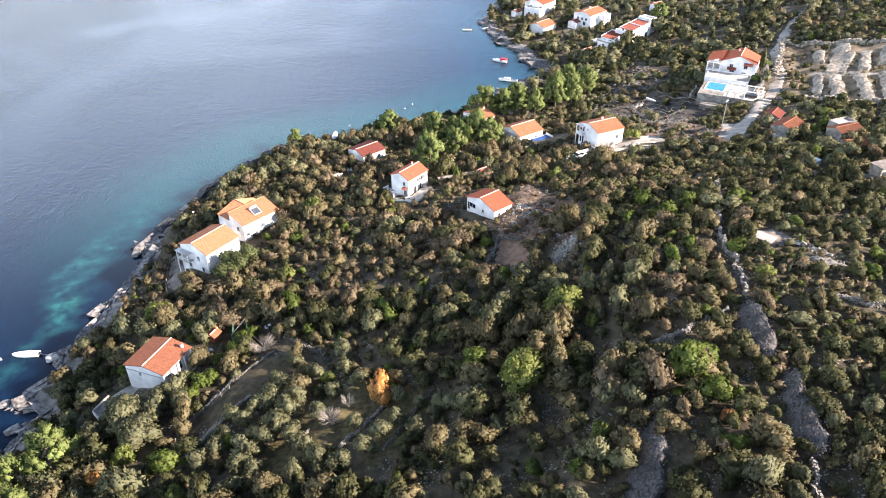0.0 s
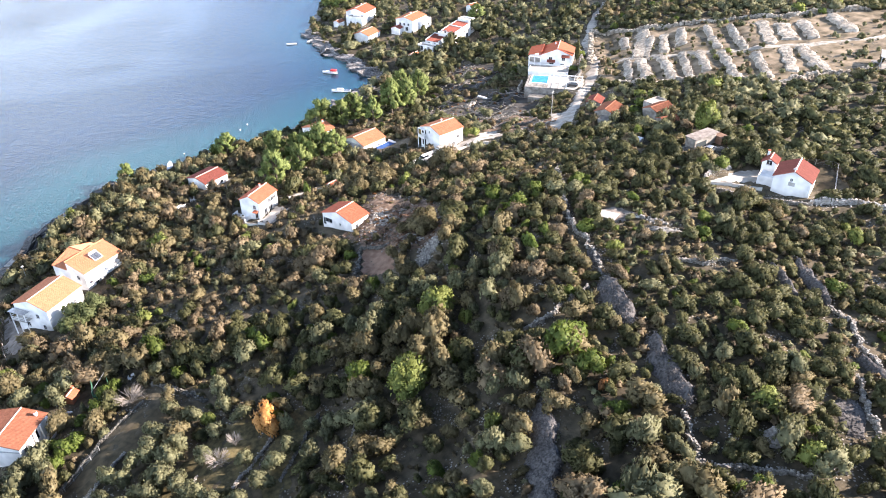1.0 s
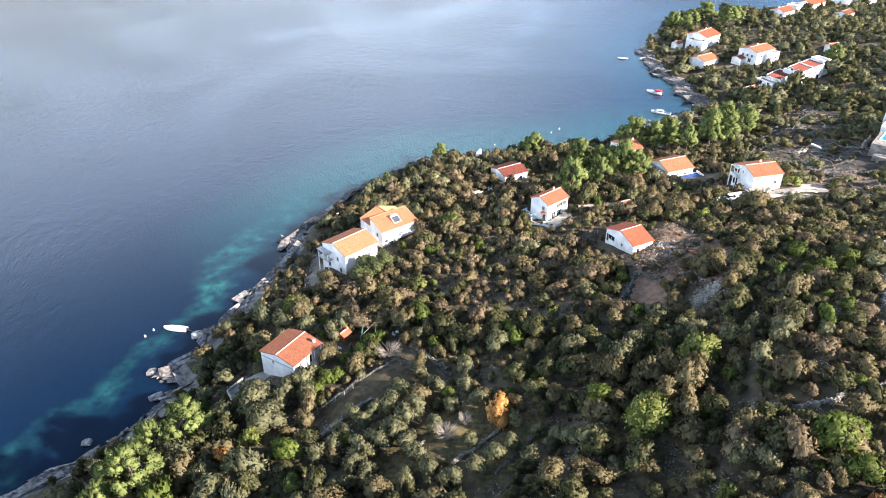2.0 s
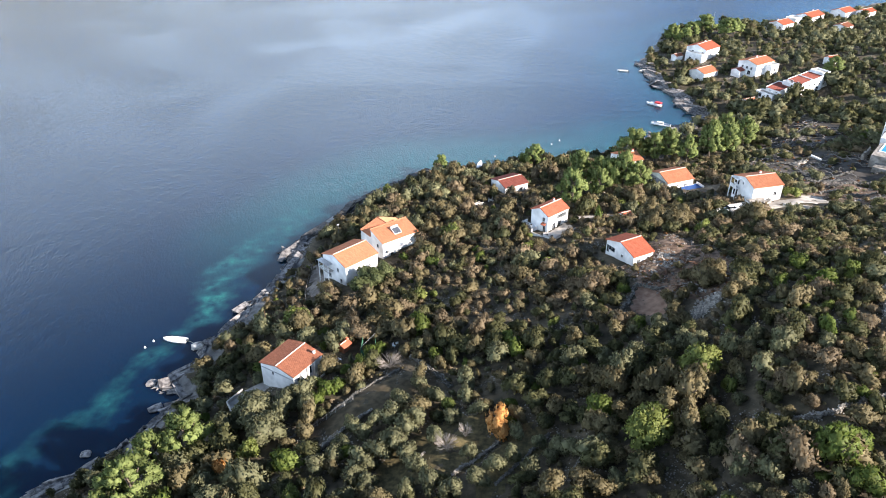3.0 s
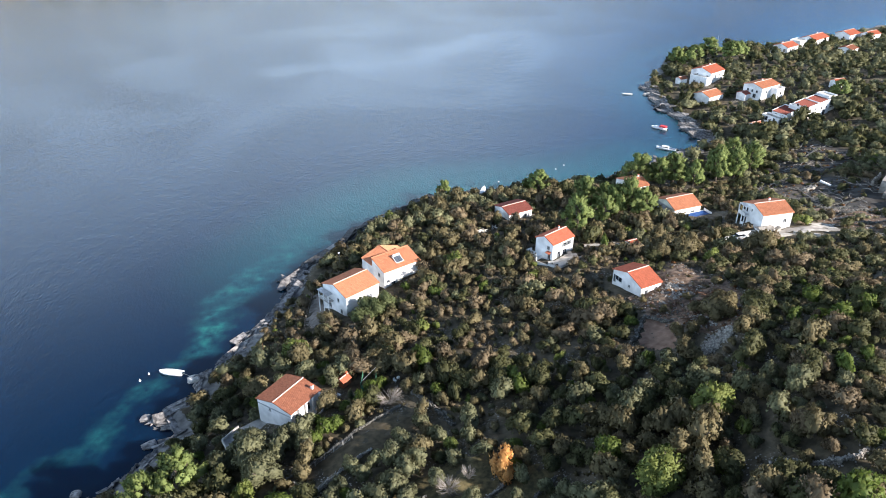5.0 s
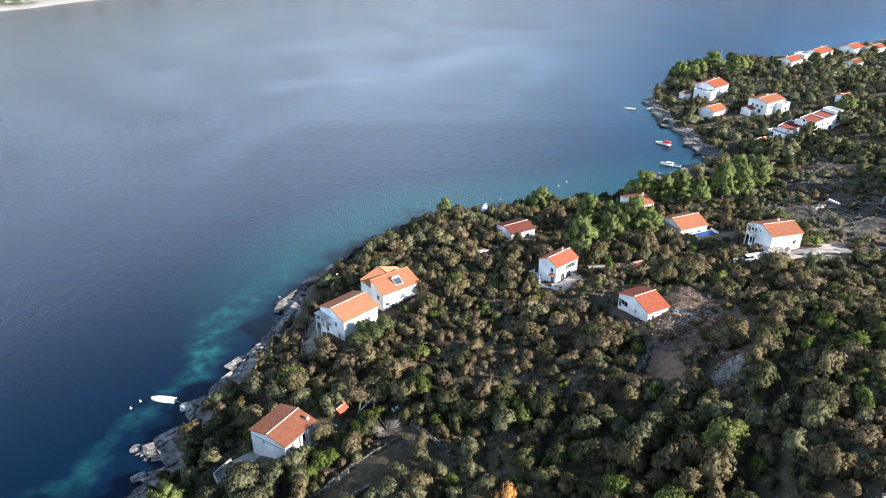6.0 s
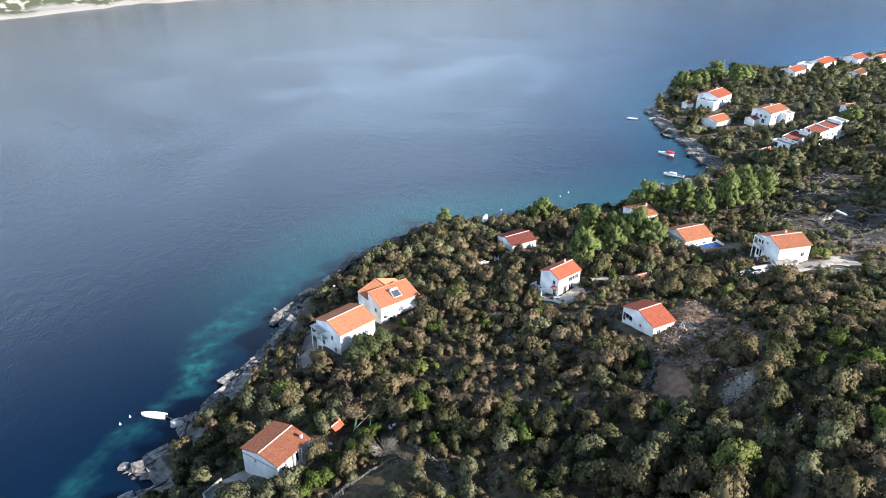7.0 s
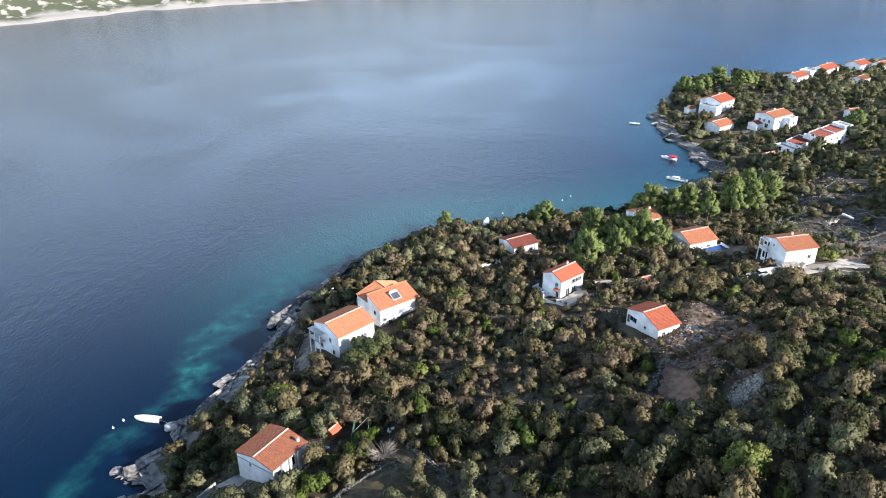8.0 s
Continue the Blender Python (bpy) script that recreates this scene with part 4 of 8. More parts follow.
def trunk_shape(seed, lean=0.15):
    """A short forked trunk, 1 high, 1 = its crown's radius across."""
    r = np.random.default_rng(seed)
    bm = bmesh.new()
    fork = Vector((r.uniform(-lean, lean), r.uniform(-lean, lean), 0.42))
    tube(bm, (0, 0, -0.12), fork, 0.085, 0.06, 7)
    for k in range(3):
        a = k * 2.1 + r.uniform(0, 1)
        tube(bm, fork - Vector((0, 0, 0.04)), fork + Vector((0.35 * math.cos(a), 0.35 * math.sin(a), 0.4)), 0.05, 0.02, 5)
    return bm


def to_mesh(bm, name, mat):
    me = bpy.data.meshes.new(name)
    bm.to_mesh(me)
    bm.free()
    me.materials.append(mat)
    return me


TRUNKS = [to_mesh(trunk_shape(500 + i), "trunk", M["bark"]) for i in range(3)]
CROWNS = {}


def crown_mesh(kind, i, mat):
    if (kind, i, mat) not in CROWNS:
        v, n, q, t = SHAPES[kind][i]
        CROWNS[kind, i, mat] = quick_mesh("crown", v, [q, t], [M[mat]], smooth=True, normals=n)
    return CROWNS[kind, i, mat]


def tree(x, y, radius, height, mat, label, kind="near", name="tree", group="", lift=0.28, i=None):
    """One tree with trunk and crown."""
    ob = empty(name, pose(x, y, gz(x, y), 0, 0, float(rng.uniform(0, 360))), label, "tree", group)
    KEEP_CLEAR.append((x, y, radius * 0.8))
    i = int(rng.integers(len(SHAPES[kind]))) if i is None else i
    c = new("crown", crown_mesh(kind, i, mat))
    c.parent = ob
    stretch = 1.0 if kind == "pine" else 1 + float(rng.uniform(-0.16, 0.16))
    c.matrix_basis = Matrix.LocRotScale((0, 0, height * lift), None, (radius * stretch, radius / stretch, height * (1 - lift)))
    t = new("trunk", TRUNKS[i % 3])
    t.parent = ob
    t.matrix_basis = Matrix.LocRotScale((0, 0, 0), None, (radius, radius, height * 0.9))
    return ob


def wood(name, label, rows, kind, mats):
    """Many bushes as one sheet of growth; rows of x, y, z, radius, height, turn, material number."""
    vs, ns, qs, ts, mq, mt, off = [], [], [], [], [], [], 0
    for k, (x, y, z, r, h, a, mi) in enumerate(rows):
        v, n, q, t = SHAPES[kind][k % len(SHAPES[kind])]
        c, s, e = math.cos(a), math.sin(a), 1 + 0.3 * math.sin(k * 2.399)
        v = v * np.array([e, 1 / e, 1.0])
        vs.append(np.stack([x + r * (c * v[:, 0] - s * v[:, 1]), y + r * (s * v[:, 0] + c * v[:, 1]), z + h * (v[:, 2] * 0.92 + 0.06)], 1))
        ns.append(np.stack([c * n[:, 0] - s * n[:, 1], s * n[:, 0] + c * n[:, 1], n[:, 2]], 1))
        qs.append(q + off), ts.append(t + off)
        mq.append(np.full(len(q), mi)), mt.append(np.full(len(t), mi))
        off += len(v)
    if vs:
        ob = new(name, quick_mesh(name, np.concatenate(vs), [np.concatenate(qs), np.concatenate(ts)], [M[m] for m in mats],
                                  np.concatenate(mq + mt), smooth=True, normals=np.concatenate(ns)))
        tagged(ob, label, "woodland", kind="stuff")


def free_of(x, y):
    """Where growth may stand: off the houses, tracks, walls and clearings."""
    ok = from_coast(x, y) > 2.5 + 1.2 * ripple(x, y, 0.16) + 1.0 * np.exp(-((y - 130) / 14) ** 2)
    c = np.array(KEEP_CLEAR)
    for k in range(0, len(x), 400):
        d2 = (x[k:k + 400, None] - c[:, 0]) ** 2 + (y[k:k + 400, None] - c[:, 1]) ** 2
        ok[k:k + 400] &= ~(d2 < c[:, 2] ** 2).any(1)
    return ok


def scatter(x0, x1, y0, y1, step, keep=0.93):
    gx, gy = np.meshgrid(np.arange(x0, x1, step), np.arange(y0, y1, step))
    gx = gx + (np.arange(gx.shape[0]) % 2)[:, None] * step / 2
    x, y = (gx + rng.uniform(-0.42, 0.42, gx.shape) * step).ravel(), (gy + rng.uniform(-0.42, 0.42, gy.shape) * step).ravel()
    ok = free_of(x, y) & (rng.random(len(x)) < keep - 0.25 * np.clip(ripple(x, y, 0.09, 0.5), 0, 1))
    return x[ok], y[ok]


MIX = ["olive", "oak", "scrub", "dark", "lime", "green"]


def species(x, y):
    """Which growth stands where, in drifts."""
    k = 0.55 * ripple(x, y, 0.05, 0.7) + 0.6 * ripple(x, y, 0.13, 2.0) + rng.normal(size=len(x)) * 0.6
    k = k - 0.6 * np.exp(-((x - 62) ** 2 + (y - 132) ** 2) / 50 ** 2)
    out = np.where(k > 0.6, 0, np.where(k > -0.3, 1, np.where(k > -0.85, 2, 3)))
    u = rng.random(len(x))
    out = np.where(u > 0.982, 5, out)
    return np.where(u < 0.02, 4, out)


def rows_for(x, y, rmin, rmax):
    r = (rmin + (rmax - rmin) * rng.random(len(x)) ** 1.9 * 1.15) * (1 + 0.25 * ripple(x, y, 0.07, 1.5))
    h = r * rng.uniform(1.15, 1.7, len(x))
    kind = species(x, y)
    kind = np.where((y > 262) & ((kind == 2) | (kind > 3)), rng.choice([1, 3, 3, 0], len(x)), kind)
    green = ((y > 240) | (x > 92)) & ((kind == 1) | (kind == 2)) & (rng.random(len(x)) < np.clip((x - 80) / 40 + (y > 240), 0.0, 0.8))
    kind = np.where(green, rng.choice([0, 3, 3, 0, 3], len(x)), kind)
    deep = (y < 118) & ((kind == 1) | (kind == 2)) & (rng.random(len(x)) < 0.34 + 0.2 * ripple(x, y, 0.1, 3.0) + 0.2 * (x > 58))
    kind = np.where(deep, rng.choice([3, 3, 3, 5], len(x)), kind)
    kind = np.where((x > 58) & (y < 62) & (kind == 0) & (rng.random(len(x)) < 0.45), 3, kind)
    low = (x < 30) & (y < 112) & (kind == 2) & (rng.random(len(x)) < 0.8)
    kind = np.where(low, rng.choice([0, 1, 1, 3, 5], len(x)), kind)
    # right of the chapel, dark leaf colour also carries the trees' shade
    kind = np.where((x > 138) & (y < 110) & (rng.random(len(x)) < 0.55), 3, kind)
    kind = np.where((x > 60) & (y < 72) & (rng.random(len(x)) < 0.5), 3, kind)
    return list(zip(x, y, ground_z(x, y) - 0.1, r, h, rng.uniform(0, 6.28, len(x)), kind))


LABELS = {0: "grey-green olive tree on the stony slope", 1: "green holm oak bush on the stony slope", 2: "brownish scrub bush on the stony slope",
          3: "dark evergreen bush on the stony slope", 4: "yellow-green bush on the stony slope", 5: "fresh green bush on the stony slope"}


# ---- stones: dry walls, scree heaps, shore rocks ----
OCTA = np.array([(1, 0, 0), (-1, 0, 0), (0, 1, 0), (0, -1, 0), (0, 0, 1), (0, 0, -1)], float)
OCTA_F = np.array([(0, 2, 4), (2, 1, 4), (1, 3, 4), (3, 0, 4), (2, 0, 5), (1, 2, 5), (3, 1, 5), (0, 3, 5)])
CUBE = np.array([(x, y, z) for z in (-1, 1) for y in (-1, 1) for x in (-1, 1)], float)
CUBE_F = np.array([(0, 2, 3, 1), (4, 5, 7, 6), (0, 1, 5, 4), (2, 6, 7, 3), (0, 4, 6, 2), (1, 3, 7, 5)])
GEM_F = OCTA_F[:4]                     # the part of a loose stone that shows


def pebbles(centres, sizes, base, base_f, turns=None, jitter=0.25):
    """Many small stones: centres (n,3), half sizes (n,3)."""
    n, k = len(centres), len(base)
    v = base[None] * (1 + rng.uniform(-jitter, jitter, (n, k, 3))) * np.asarray(sizes)[:, None]
    a = rng.uniform(0, 6.28, n) if turns is None else np.asarray(turns)
    c, s = np.cos(a)[:, None], np.sin(a)[:, None]
    v = np.stack([c * v[..., 0] - s * v[..., 1], s * v[..., 0] + c * v[..., 1], v[..., 2]], -1) + np.asarray(centres)[:, None]
    return v.reshape(-1, 3), (base_f[None] + (np.arange(n) * k)[:, None, None]).reshape(-1, base_f.shape[1])


def along(points, step):
    """Points and headings evenly along a line."""
    p = np.array(points, float)
    seg = np.hypot(*np.diff(p, axis=0).T)
    s = np.concatenate([[0], np.cumsum(seg)])
    t = np.arange(0, s[-1], step)
    x, y = np.interp(t, s, p[:, 0]), np.interp(t, s, p[:, 1])
    return x, y, np.arctan2(np.gradient(y), np.gradient(x)) if len(t) > 1 else np.zeros(1)


def stone_wall(points, height=0.9, width=0.5, mat="wallstone", label="dry stone wall of grey limestone", clear=0.9, stone=0.3, name="dry_stone_wall", wander=0.3):
    """A dry wall of courses of rough stones, tumbled and gapped along its top, with fallen stones at its foot."""
    x, y, a = along(points, stone * 1.05)
    x, y = x + wander * (np.sin(x * 1.3 + y * 0.8) + 0.4 * np.sin(x * 4.1)), y + wander * (np.sin(y * 1.1 - x * 0.7) + 0.4 * np.sin(y * 3.7))
    cen, siz, tur = [], [], []
    for px, py, pa in zip(x, y, a):
        g = gz(px, py)
        top = height * (0.72 + 0.42 * math.sin(px * 0.9 + py * 0.6) * math.sin(py * 0.37) + rng.normal() * 0.1)
        for side in (-1, 0, 1) if width > 0.9 else (-1, 1):
            off = side * (width / 2 - stone * 0.4) * rng.uniform(0.7, 1.2)
            z = -0.15
            while z < top * (1.0 if side else 1.1):
                hh = stone * rng.uniform(0.28, 0.55)
                cen.append((px - math.sin(pa) * off + rng.normal() * 0.08, py + math.cos(pa) * off + rng.normal() * 0.08, g + z + hh))
                siz.append((stone * 0.56 * rng.uniform(0.6, 1.2), stone * 0.5 * rng.uniform(0.6, 1.2), hh * 1.05))
                tur.append(pa + rng.normal() * 0.3)
                z += hh * 2
        if rng.random() < 0.7:
            off = rng.choice([-1, 1]) * (width / 2 + abs(rng.normal()) * 0.7)
            fx, fy = px - math.sin(pa) * off, py + math.cos(pa) * off
            k = stone * rng.uniform(0.25, 0.5)
            cen.append((fx, fy, gz(fx, fy) + k * 0.4)), siz.append((k, k * 0.8, k * 0.7)), tur.append(rng.uniform(0, 3))
        if clear > 0 and rng.random() < 0.5:
            KEEP_CLEAR.append((px - 0.5 * clear, py - 0.9 * clear, width / 2 + clear))
    v, f = pebbles(np.array(cen), np.array(siz), CUBE, CUBE_F[1:], tur, 0.22)
    return tagged(new(name, quick_mesh(name, v, [f], [M[mat]])), label, "wall")


def heap(points, width, height=1.5, mat="gravel", label="long grey rubble bank between scrub plots", density=11.0, size=(0.06, 0.19), clear=0.1, name="rubble_bank", taper=True, crest=0.6, power=1.0, rough=1.0, blunt=False):
    """A bank of loose stones along a line: a bed that climbs to a crest near its eastern edge, with stones strewn over it."""
    x, y, a = along(points, 0.6)
    n, across = len(x), np.linspace(-1, 1, 13)
    east = 1.0 if -np.sin(a).mean() > 0 else -1.0
    half = width / 2 * (np.sqrt(np.clip(np.sin(np.linspace(0.12, math.pi - 0.12, n)), 0.1, 1)) if taper else np.ones(n))
    if blunt:
        half = width / 2 * np.clip(np.sin(np.linspace(0.12, math.pi - 0.12, n)) * 4, 0.55, 1) * (1 + 0.14 * np.sign(np.sin(np.arange(n) * 0.33 + x[0])))
    half = half * (1 + rough * 0.16 * np.sin(np.arange(n) * 0.55 + x[0]) + rough * 0.08 * np.sin(np.arange(n) * 1.7 + y[0]))

    def lift(px, py, u):
        u = u * east
        f = np.where(u < crest, np.sin(np.pi / 2 * (u + 1) / (1 + crest)), np.cos(np.pi / 2 * (u - crest) / (1 - crest)))
        return height * np.clip(f, 0, 1) ** power * (0.82 + rough * (0.22 * ripple(px, py, 0.8) + 0.12 * ripple(px, py, 2.3, 1.0))) + 0.06 * rough * ripple(px, py, 4.4, 2.0)

    vx = x[:, None] - np.sin(a)[:, None] * across * half[:, None]
    vy = y[:, None] + np.cos(a)[:, None] * across * half[:, None]
    vz = ground_z(vx, vy) + lift(vx, vy, across) - 0.3 * (np.abs(across) > 0.95)
    vz[[0, -1]] = ground_z(vx[[0, -1]], vy[[0, -1]]) - 0.2
    i = (np.arange(n - 1)[:, None] * 13 + np.arange(12)).ravel()
    bed = np.stack([i, i + 13, i + 14, i + 1], 1)
    v = np.stack([vx, vy, vz], -1).reshape(-1, 3)
    count = int(density * width * 0.6 * n * 0.8)
    r, u = rng.integers(n, size=count), np.clip(rng.normal(size=count) * 0.62, -1.15, 1.15)
    px, py = x[r] - np.sin(a[r]) * u * half[r] + rng.normal(size=count) * 0.3, y[r] + np.cos(a[r]) * u * half[r] + rng.normal(size=count) * 0.3
    s = rng.uniform(*size, (count, 1)) * rng.uniform(0.6, 1.3, (count, 3))
    pz = ground_z(px, py) + lift(px, py, np.clip(u, -1, 1)) + s[:, 2] * 0.15
    pv, pf = pebbles(np.stack([px, py, pz], 1), s, OCTA, GEM_F)
    for k in range(0, n, 2):
        KEEP_CLEAR.append((x[k], y[k], half[k] * 0.8 + clear))
        BANKS.append((x[k], y[k], half[k]))
    ob = new(name, quick_mesh(name, np.concatenate([v, pv]), [bed, pf + len(v)], [M[mat]], smooth=False))
    return tagged(ob, label, "rubble bank")


BANKS = []


def strew(points, count, size, mat, label):
    """Loose stones lying about inside a polygon's bounds, thicker in drifts."""
    p = np.array(points, float)
    x, y = rng.uniform(p[:, 0].min(), p[:, 0].max(), count * 3), rng.uniform(p[:, 1].min(), p[:, 1].max(), count * 3)
    ok = inside(p, x, y)
    ok &= ripple(x, y, 0.8, 1.0) + rng.normal(size=len(x)) * 0.4 > 0.0
    x, y = x[ok][:count], y[ok][:count]
    s = rng.uniform(*size, (len(x), 1)) * rng.uniform(0.6, 1.3, (len(x), 3)) * np.array([1.2, 0.9, 0.6])
    v, f = pebbles(np.stack([x, y, rough_ground(x, y) + 0.1 + s[:, 2] * 0.3], 1), s, OCTA, OCTA_F)
    tagged(new("loose_stones", quick_mesh("loose_stones", v, [f], [M[mat]])), label, "stones", kind="stuff")


def inside(corners, x, y):
    """Which points lie in a polygon."""
    r = np.zeros(np.shape(x), bool)
    for (ax, ay), (bx, by) in zip(corners, np.roll(corners, -1, 0)):
        if ay != by:
            r ^= ((ay > y) != (by > y)) & (x < (bx - ax) * (y - ay) / (by - ay) + ax)
    return r


def patch(name, points, mat, label, lift=0.1, clear=1.2, category="ground", step=1.2, seed=0, bare=0.3):
    """A clearing: a ragged-edged piece of surface laid on the ground inside a polygon, corners in order."""
    p = np.array(points, float)
    x0, y0, x1, y1 = *p.min(0) - 1, *p.max(0) + 1
    gx, gy = np.meshgrid(np.arange(x0, x1, step), np.arange(y0, y1, step))

    wx, wy = gx + 0.7 * ripple(gx, gy, 0.9, seed), gy + 0.7 * ripple(gy, gx, 0.8, seed + 1)
    ok = inside(p, wx, wy)
    nx = gx.shape[1]
    i = (np.arange(gx.shape[0] - 1)[:, None] * nx + np.arange(nx - 1)).ravel()
    q = np.stack([i, i + 1, i + nx + 1, i + nx], 1)
    keep = ok.ravel()[q].sum(1) >= 3
    z = rough_ground(gx, gy) + lift
    z[~ok] -= 0.35
    v = np.stack([gx, gy, z], -1).reshape(-1, 3)
    used, inv = np.unique(q[keep].ravel(), return_inverse=True)
    ob = new(name, quick_mesh(name, v[used], [inv.reshape(-1, 4)], [M[mat]], smooth=True))
    if clear >= 0.6:
        for a, b in zip(gx[ok], gy[ok]):
            KEEP_CLEAR.append((float(a) - 0.6, float(b) - 1.8, 0.9))
    for a, b in zip(gx[ok], gy[ok]):
        if clear > 0 or rng.random() < bare:
            KEEP_CLEAR.append((float(a), float(b), max(clear, 0.75 * step)))
    return tagged(ob, label, category, kind="structure")


def ribbon(name, points, width, mat, label, lift=0.14, clear=0.8, category="track"):
    """A track that follows the ground."""
    x, y, a = along(points, 1.2)
    n, across = len(x), np.linspace(-1, 1, 6)
    half = width / 2 * (1 + 0.12 * np.sin(np.arange(n) * 0.4))
    vx = x[:, None] - np.sin(a)[:, None] * across * half[:, None]
    vy = y[:, None] + np.cos(a)[:, None] * across * half[:, None]
    vz = rough_ground(vx, vy) + lift - 0.3 * (np.abs(across) > 0.99)
    i = (np.arange(n - 1)[:, None] * 6 + np.arange(5)).ravel()
    ob = new(name, quick_mesh(name, np.stack([vx, vy, vz], -1).reshape(-1, 3), [np.stack([i, i + 6, i + 7, i + 1], 1)], [M[mat]], smooth=True))
    for k in range(0, n):
        KEEP_CLEAR.append((x[k], y[k], half[k] + clear))
    return tagged(ob, label, category, kind="structure")


# walls and heaps of the stony plateau
stone_wall([(99.9, 122.0), (91.0, 107.5), (85.2, 98.0), (81.2, 90.0), (80.2, 83.5), (77.6, 76.5), (74.2, 68.5)], 1.1, 0.5, label="winding dry stone wall between scrub plots", clear=1.3)
heap([(74.2, 70.0), (72.0, 63.9), (69.5, 56.0)], 5.5, 2.0)
heap([(79.0, 80.5), (76.5, 74.5)], 2.6, 1.2)
stone_wall([(71.6, 70.1), (66.6, 69.5), (58.8, 66.5), (53.3, 69.2), (50.1, 70.0)], 0.9, 0.45, label="pale dry stone wall through dense scrub", clear=1.2)
heap([(70.6, 52.5), (67.1, 43.8), (64.4, 36.6)], 5.0, 1.9)
heap([(47.6, 50.6), (42.7, 42.6), (36.5, 33.0)], 5.4, 1.3)
stone_wall([(63.4, 36.1), (60.5, 32.0), (58.8, 28.3), (61.6, 25.6), (64.6, 23.2), (69.6, 19.0), (73.9, 17.4)], 0.9, 0.5, label="pale dry stone wall with a sharp corner", clear=1.2)
heap([(104.4, 58.5), (100.4, 49.6), (99.5, 46.0)], 2.4, 1.8, label="short steep rubble bank in scrub")
heap([(110.0, 57.0), (106.4, 49.8), (103.4, 43.8)], 2.8, 1.8, label="short steep rubble bank in scrub")
stone_wall([(103.4, 43.8), (103.1, 38.9), (98.9, 34.1), (97.5, 29.8), (94.3, 25.1), (93.6, 20.3), (95.5, 16.0)], 0.9, 0.55, label="pale dry stone wall across the plateau", clear=1.1)
stone_wall([(92.1, 29.7), (88.0, 25.7), (85.2, 21.8), (83.0, 17.9)], 0.9, 0.5, label="low dry stone wall beside a stony plot")
heap([(96.5, 33.0), (95.0, 27.5), (92.2, 23.0)], 2.6, 1.3, label="grey spill of stone below a wall")
heap([(116.6, 38.0), (111.2, 29.4), (105.2, 22.0)], 3.2, 1.5)
heap([(86.5, 27.5), (80.0, 20.5)], 4.6, 0.5, label="flat grey scatter of stone", density=6)
stone_wall([(87.8, 69.5), (93.2, 64.2), (101.3, 61.6)], 0.7, 0.45, label="low pale terrace wall in scrub")
stone_wall([(133.0, 72.4), (141.1, 65.1), (143.2, 60.2), (145.8, 54.4), (149.5, 48.2), (154.0, 42.0)], 1.3, 1.0, "palestone", "broad pale stone wall beside the chapel field", 1.5, 0.4)
stone_wall([(116.2, 87.3), (124.1, 80.7), (130.6, 71.8), (136.1, 71.6)], 1.1, 0.5, label="stone terrace wall in front of the chapel")
stone_wall([(78.8, 12.4), (79.0, 8.5), (77.6, 6.1)], 0.9, 0.5, label="short dry stone wall in scrub")
heap([(68.6, 27.2), (71.8, 25.2)], 3.2, 1.5, "wallstone", "round pale bank of field stone")
heap([(93.0, 79.5), (98.0, 73.5)], 2.0, 0.5, "wallstone", "thin pale scatter of stone in scrub", 7)
# terraces below the near house
# the darkstone walls here have their shadow put into the stone colour
stone_wall([(-29.5, 85.5), (-26.4, 88.5), (-20.8, 94.0), (-15.3, 98.9), (-9.0, 103.6)], 0.4, 0.3, "darkstone", "thin terrace wall edging a garden plot", 0.5, 0.2, wander=0.08)
stone_wall([(-23.0, 80.5), (-21.0, 83.0), (-18.0, 86.3), (-13.6, 90.2)], 0.55, 0.4, "wallstone", "grey terrace wall edging a garden plot", 0.5, 0.2, wander=0.08)
stone_wall([(1.6, 70.0), (5.8, 73.0), (10.4, 77.2)], 0.6, 0.45, "wallstone", "short terrace wall beneath the orange tree", 0.6, 0.2, wander=0.08)
stone_wall([(8.6, 66.0), (15.5, 73.6), (19.0, 77.0)], 0.5, 0.4, "darkstone", "grey terrace wall in an olive grove", 0.6, 0.2, wander=0.08)
stone_wall([(20.0, 64.0), (22.6, 68.4), (24.6, 71.0)], 0.6, 0.4, "wallstone", "grey terrace wall in an olive grove", 0.6, 0.2, wander=0.08)
stone_wall([(-5.6, 72.2), (-3.2, 76.4)], 0.5, 0.4, "wallstone", "short terrace wall on the grassy slope", 0.6, 0.2, wander=0.08)
stone_wall([(-7.0, 107.8), (-1.5, 101.7), (2.2, 95.4)], 0.6, 0.8, "darkstone", "low stone wall along a shaded path")
M["terrace"] = material("terrace_soil", (0.050, 0.040, 0.020), (0.105, 0.078, 0.044), 0.7, 0.95, 9.0, bump=0.5, coarse=0.2)
patch("garden_plot", [(-25, 88), (-9, 102.5), (-4, 97), (-11, 90.5), (-21, 81.5)], "terrace", "brown tilled garden plot between terrace walls", clear=1.6)
patch("orchard_floor", [(-12, 66), (4, 70), (12, 79), (8, 88), (-2, 84), (-12, 76)], "grass", "mown dry grass under scattered olives", clear=0.4)
patch("orchard_floor", [(6, 60), (16, 71), (22, 76), (15, 82), (4, 70)], "grass", "mown dry grass terrace", clear=0.7)

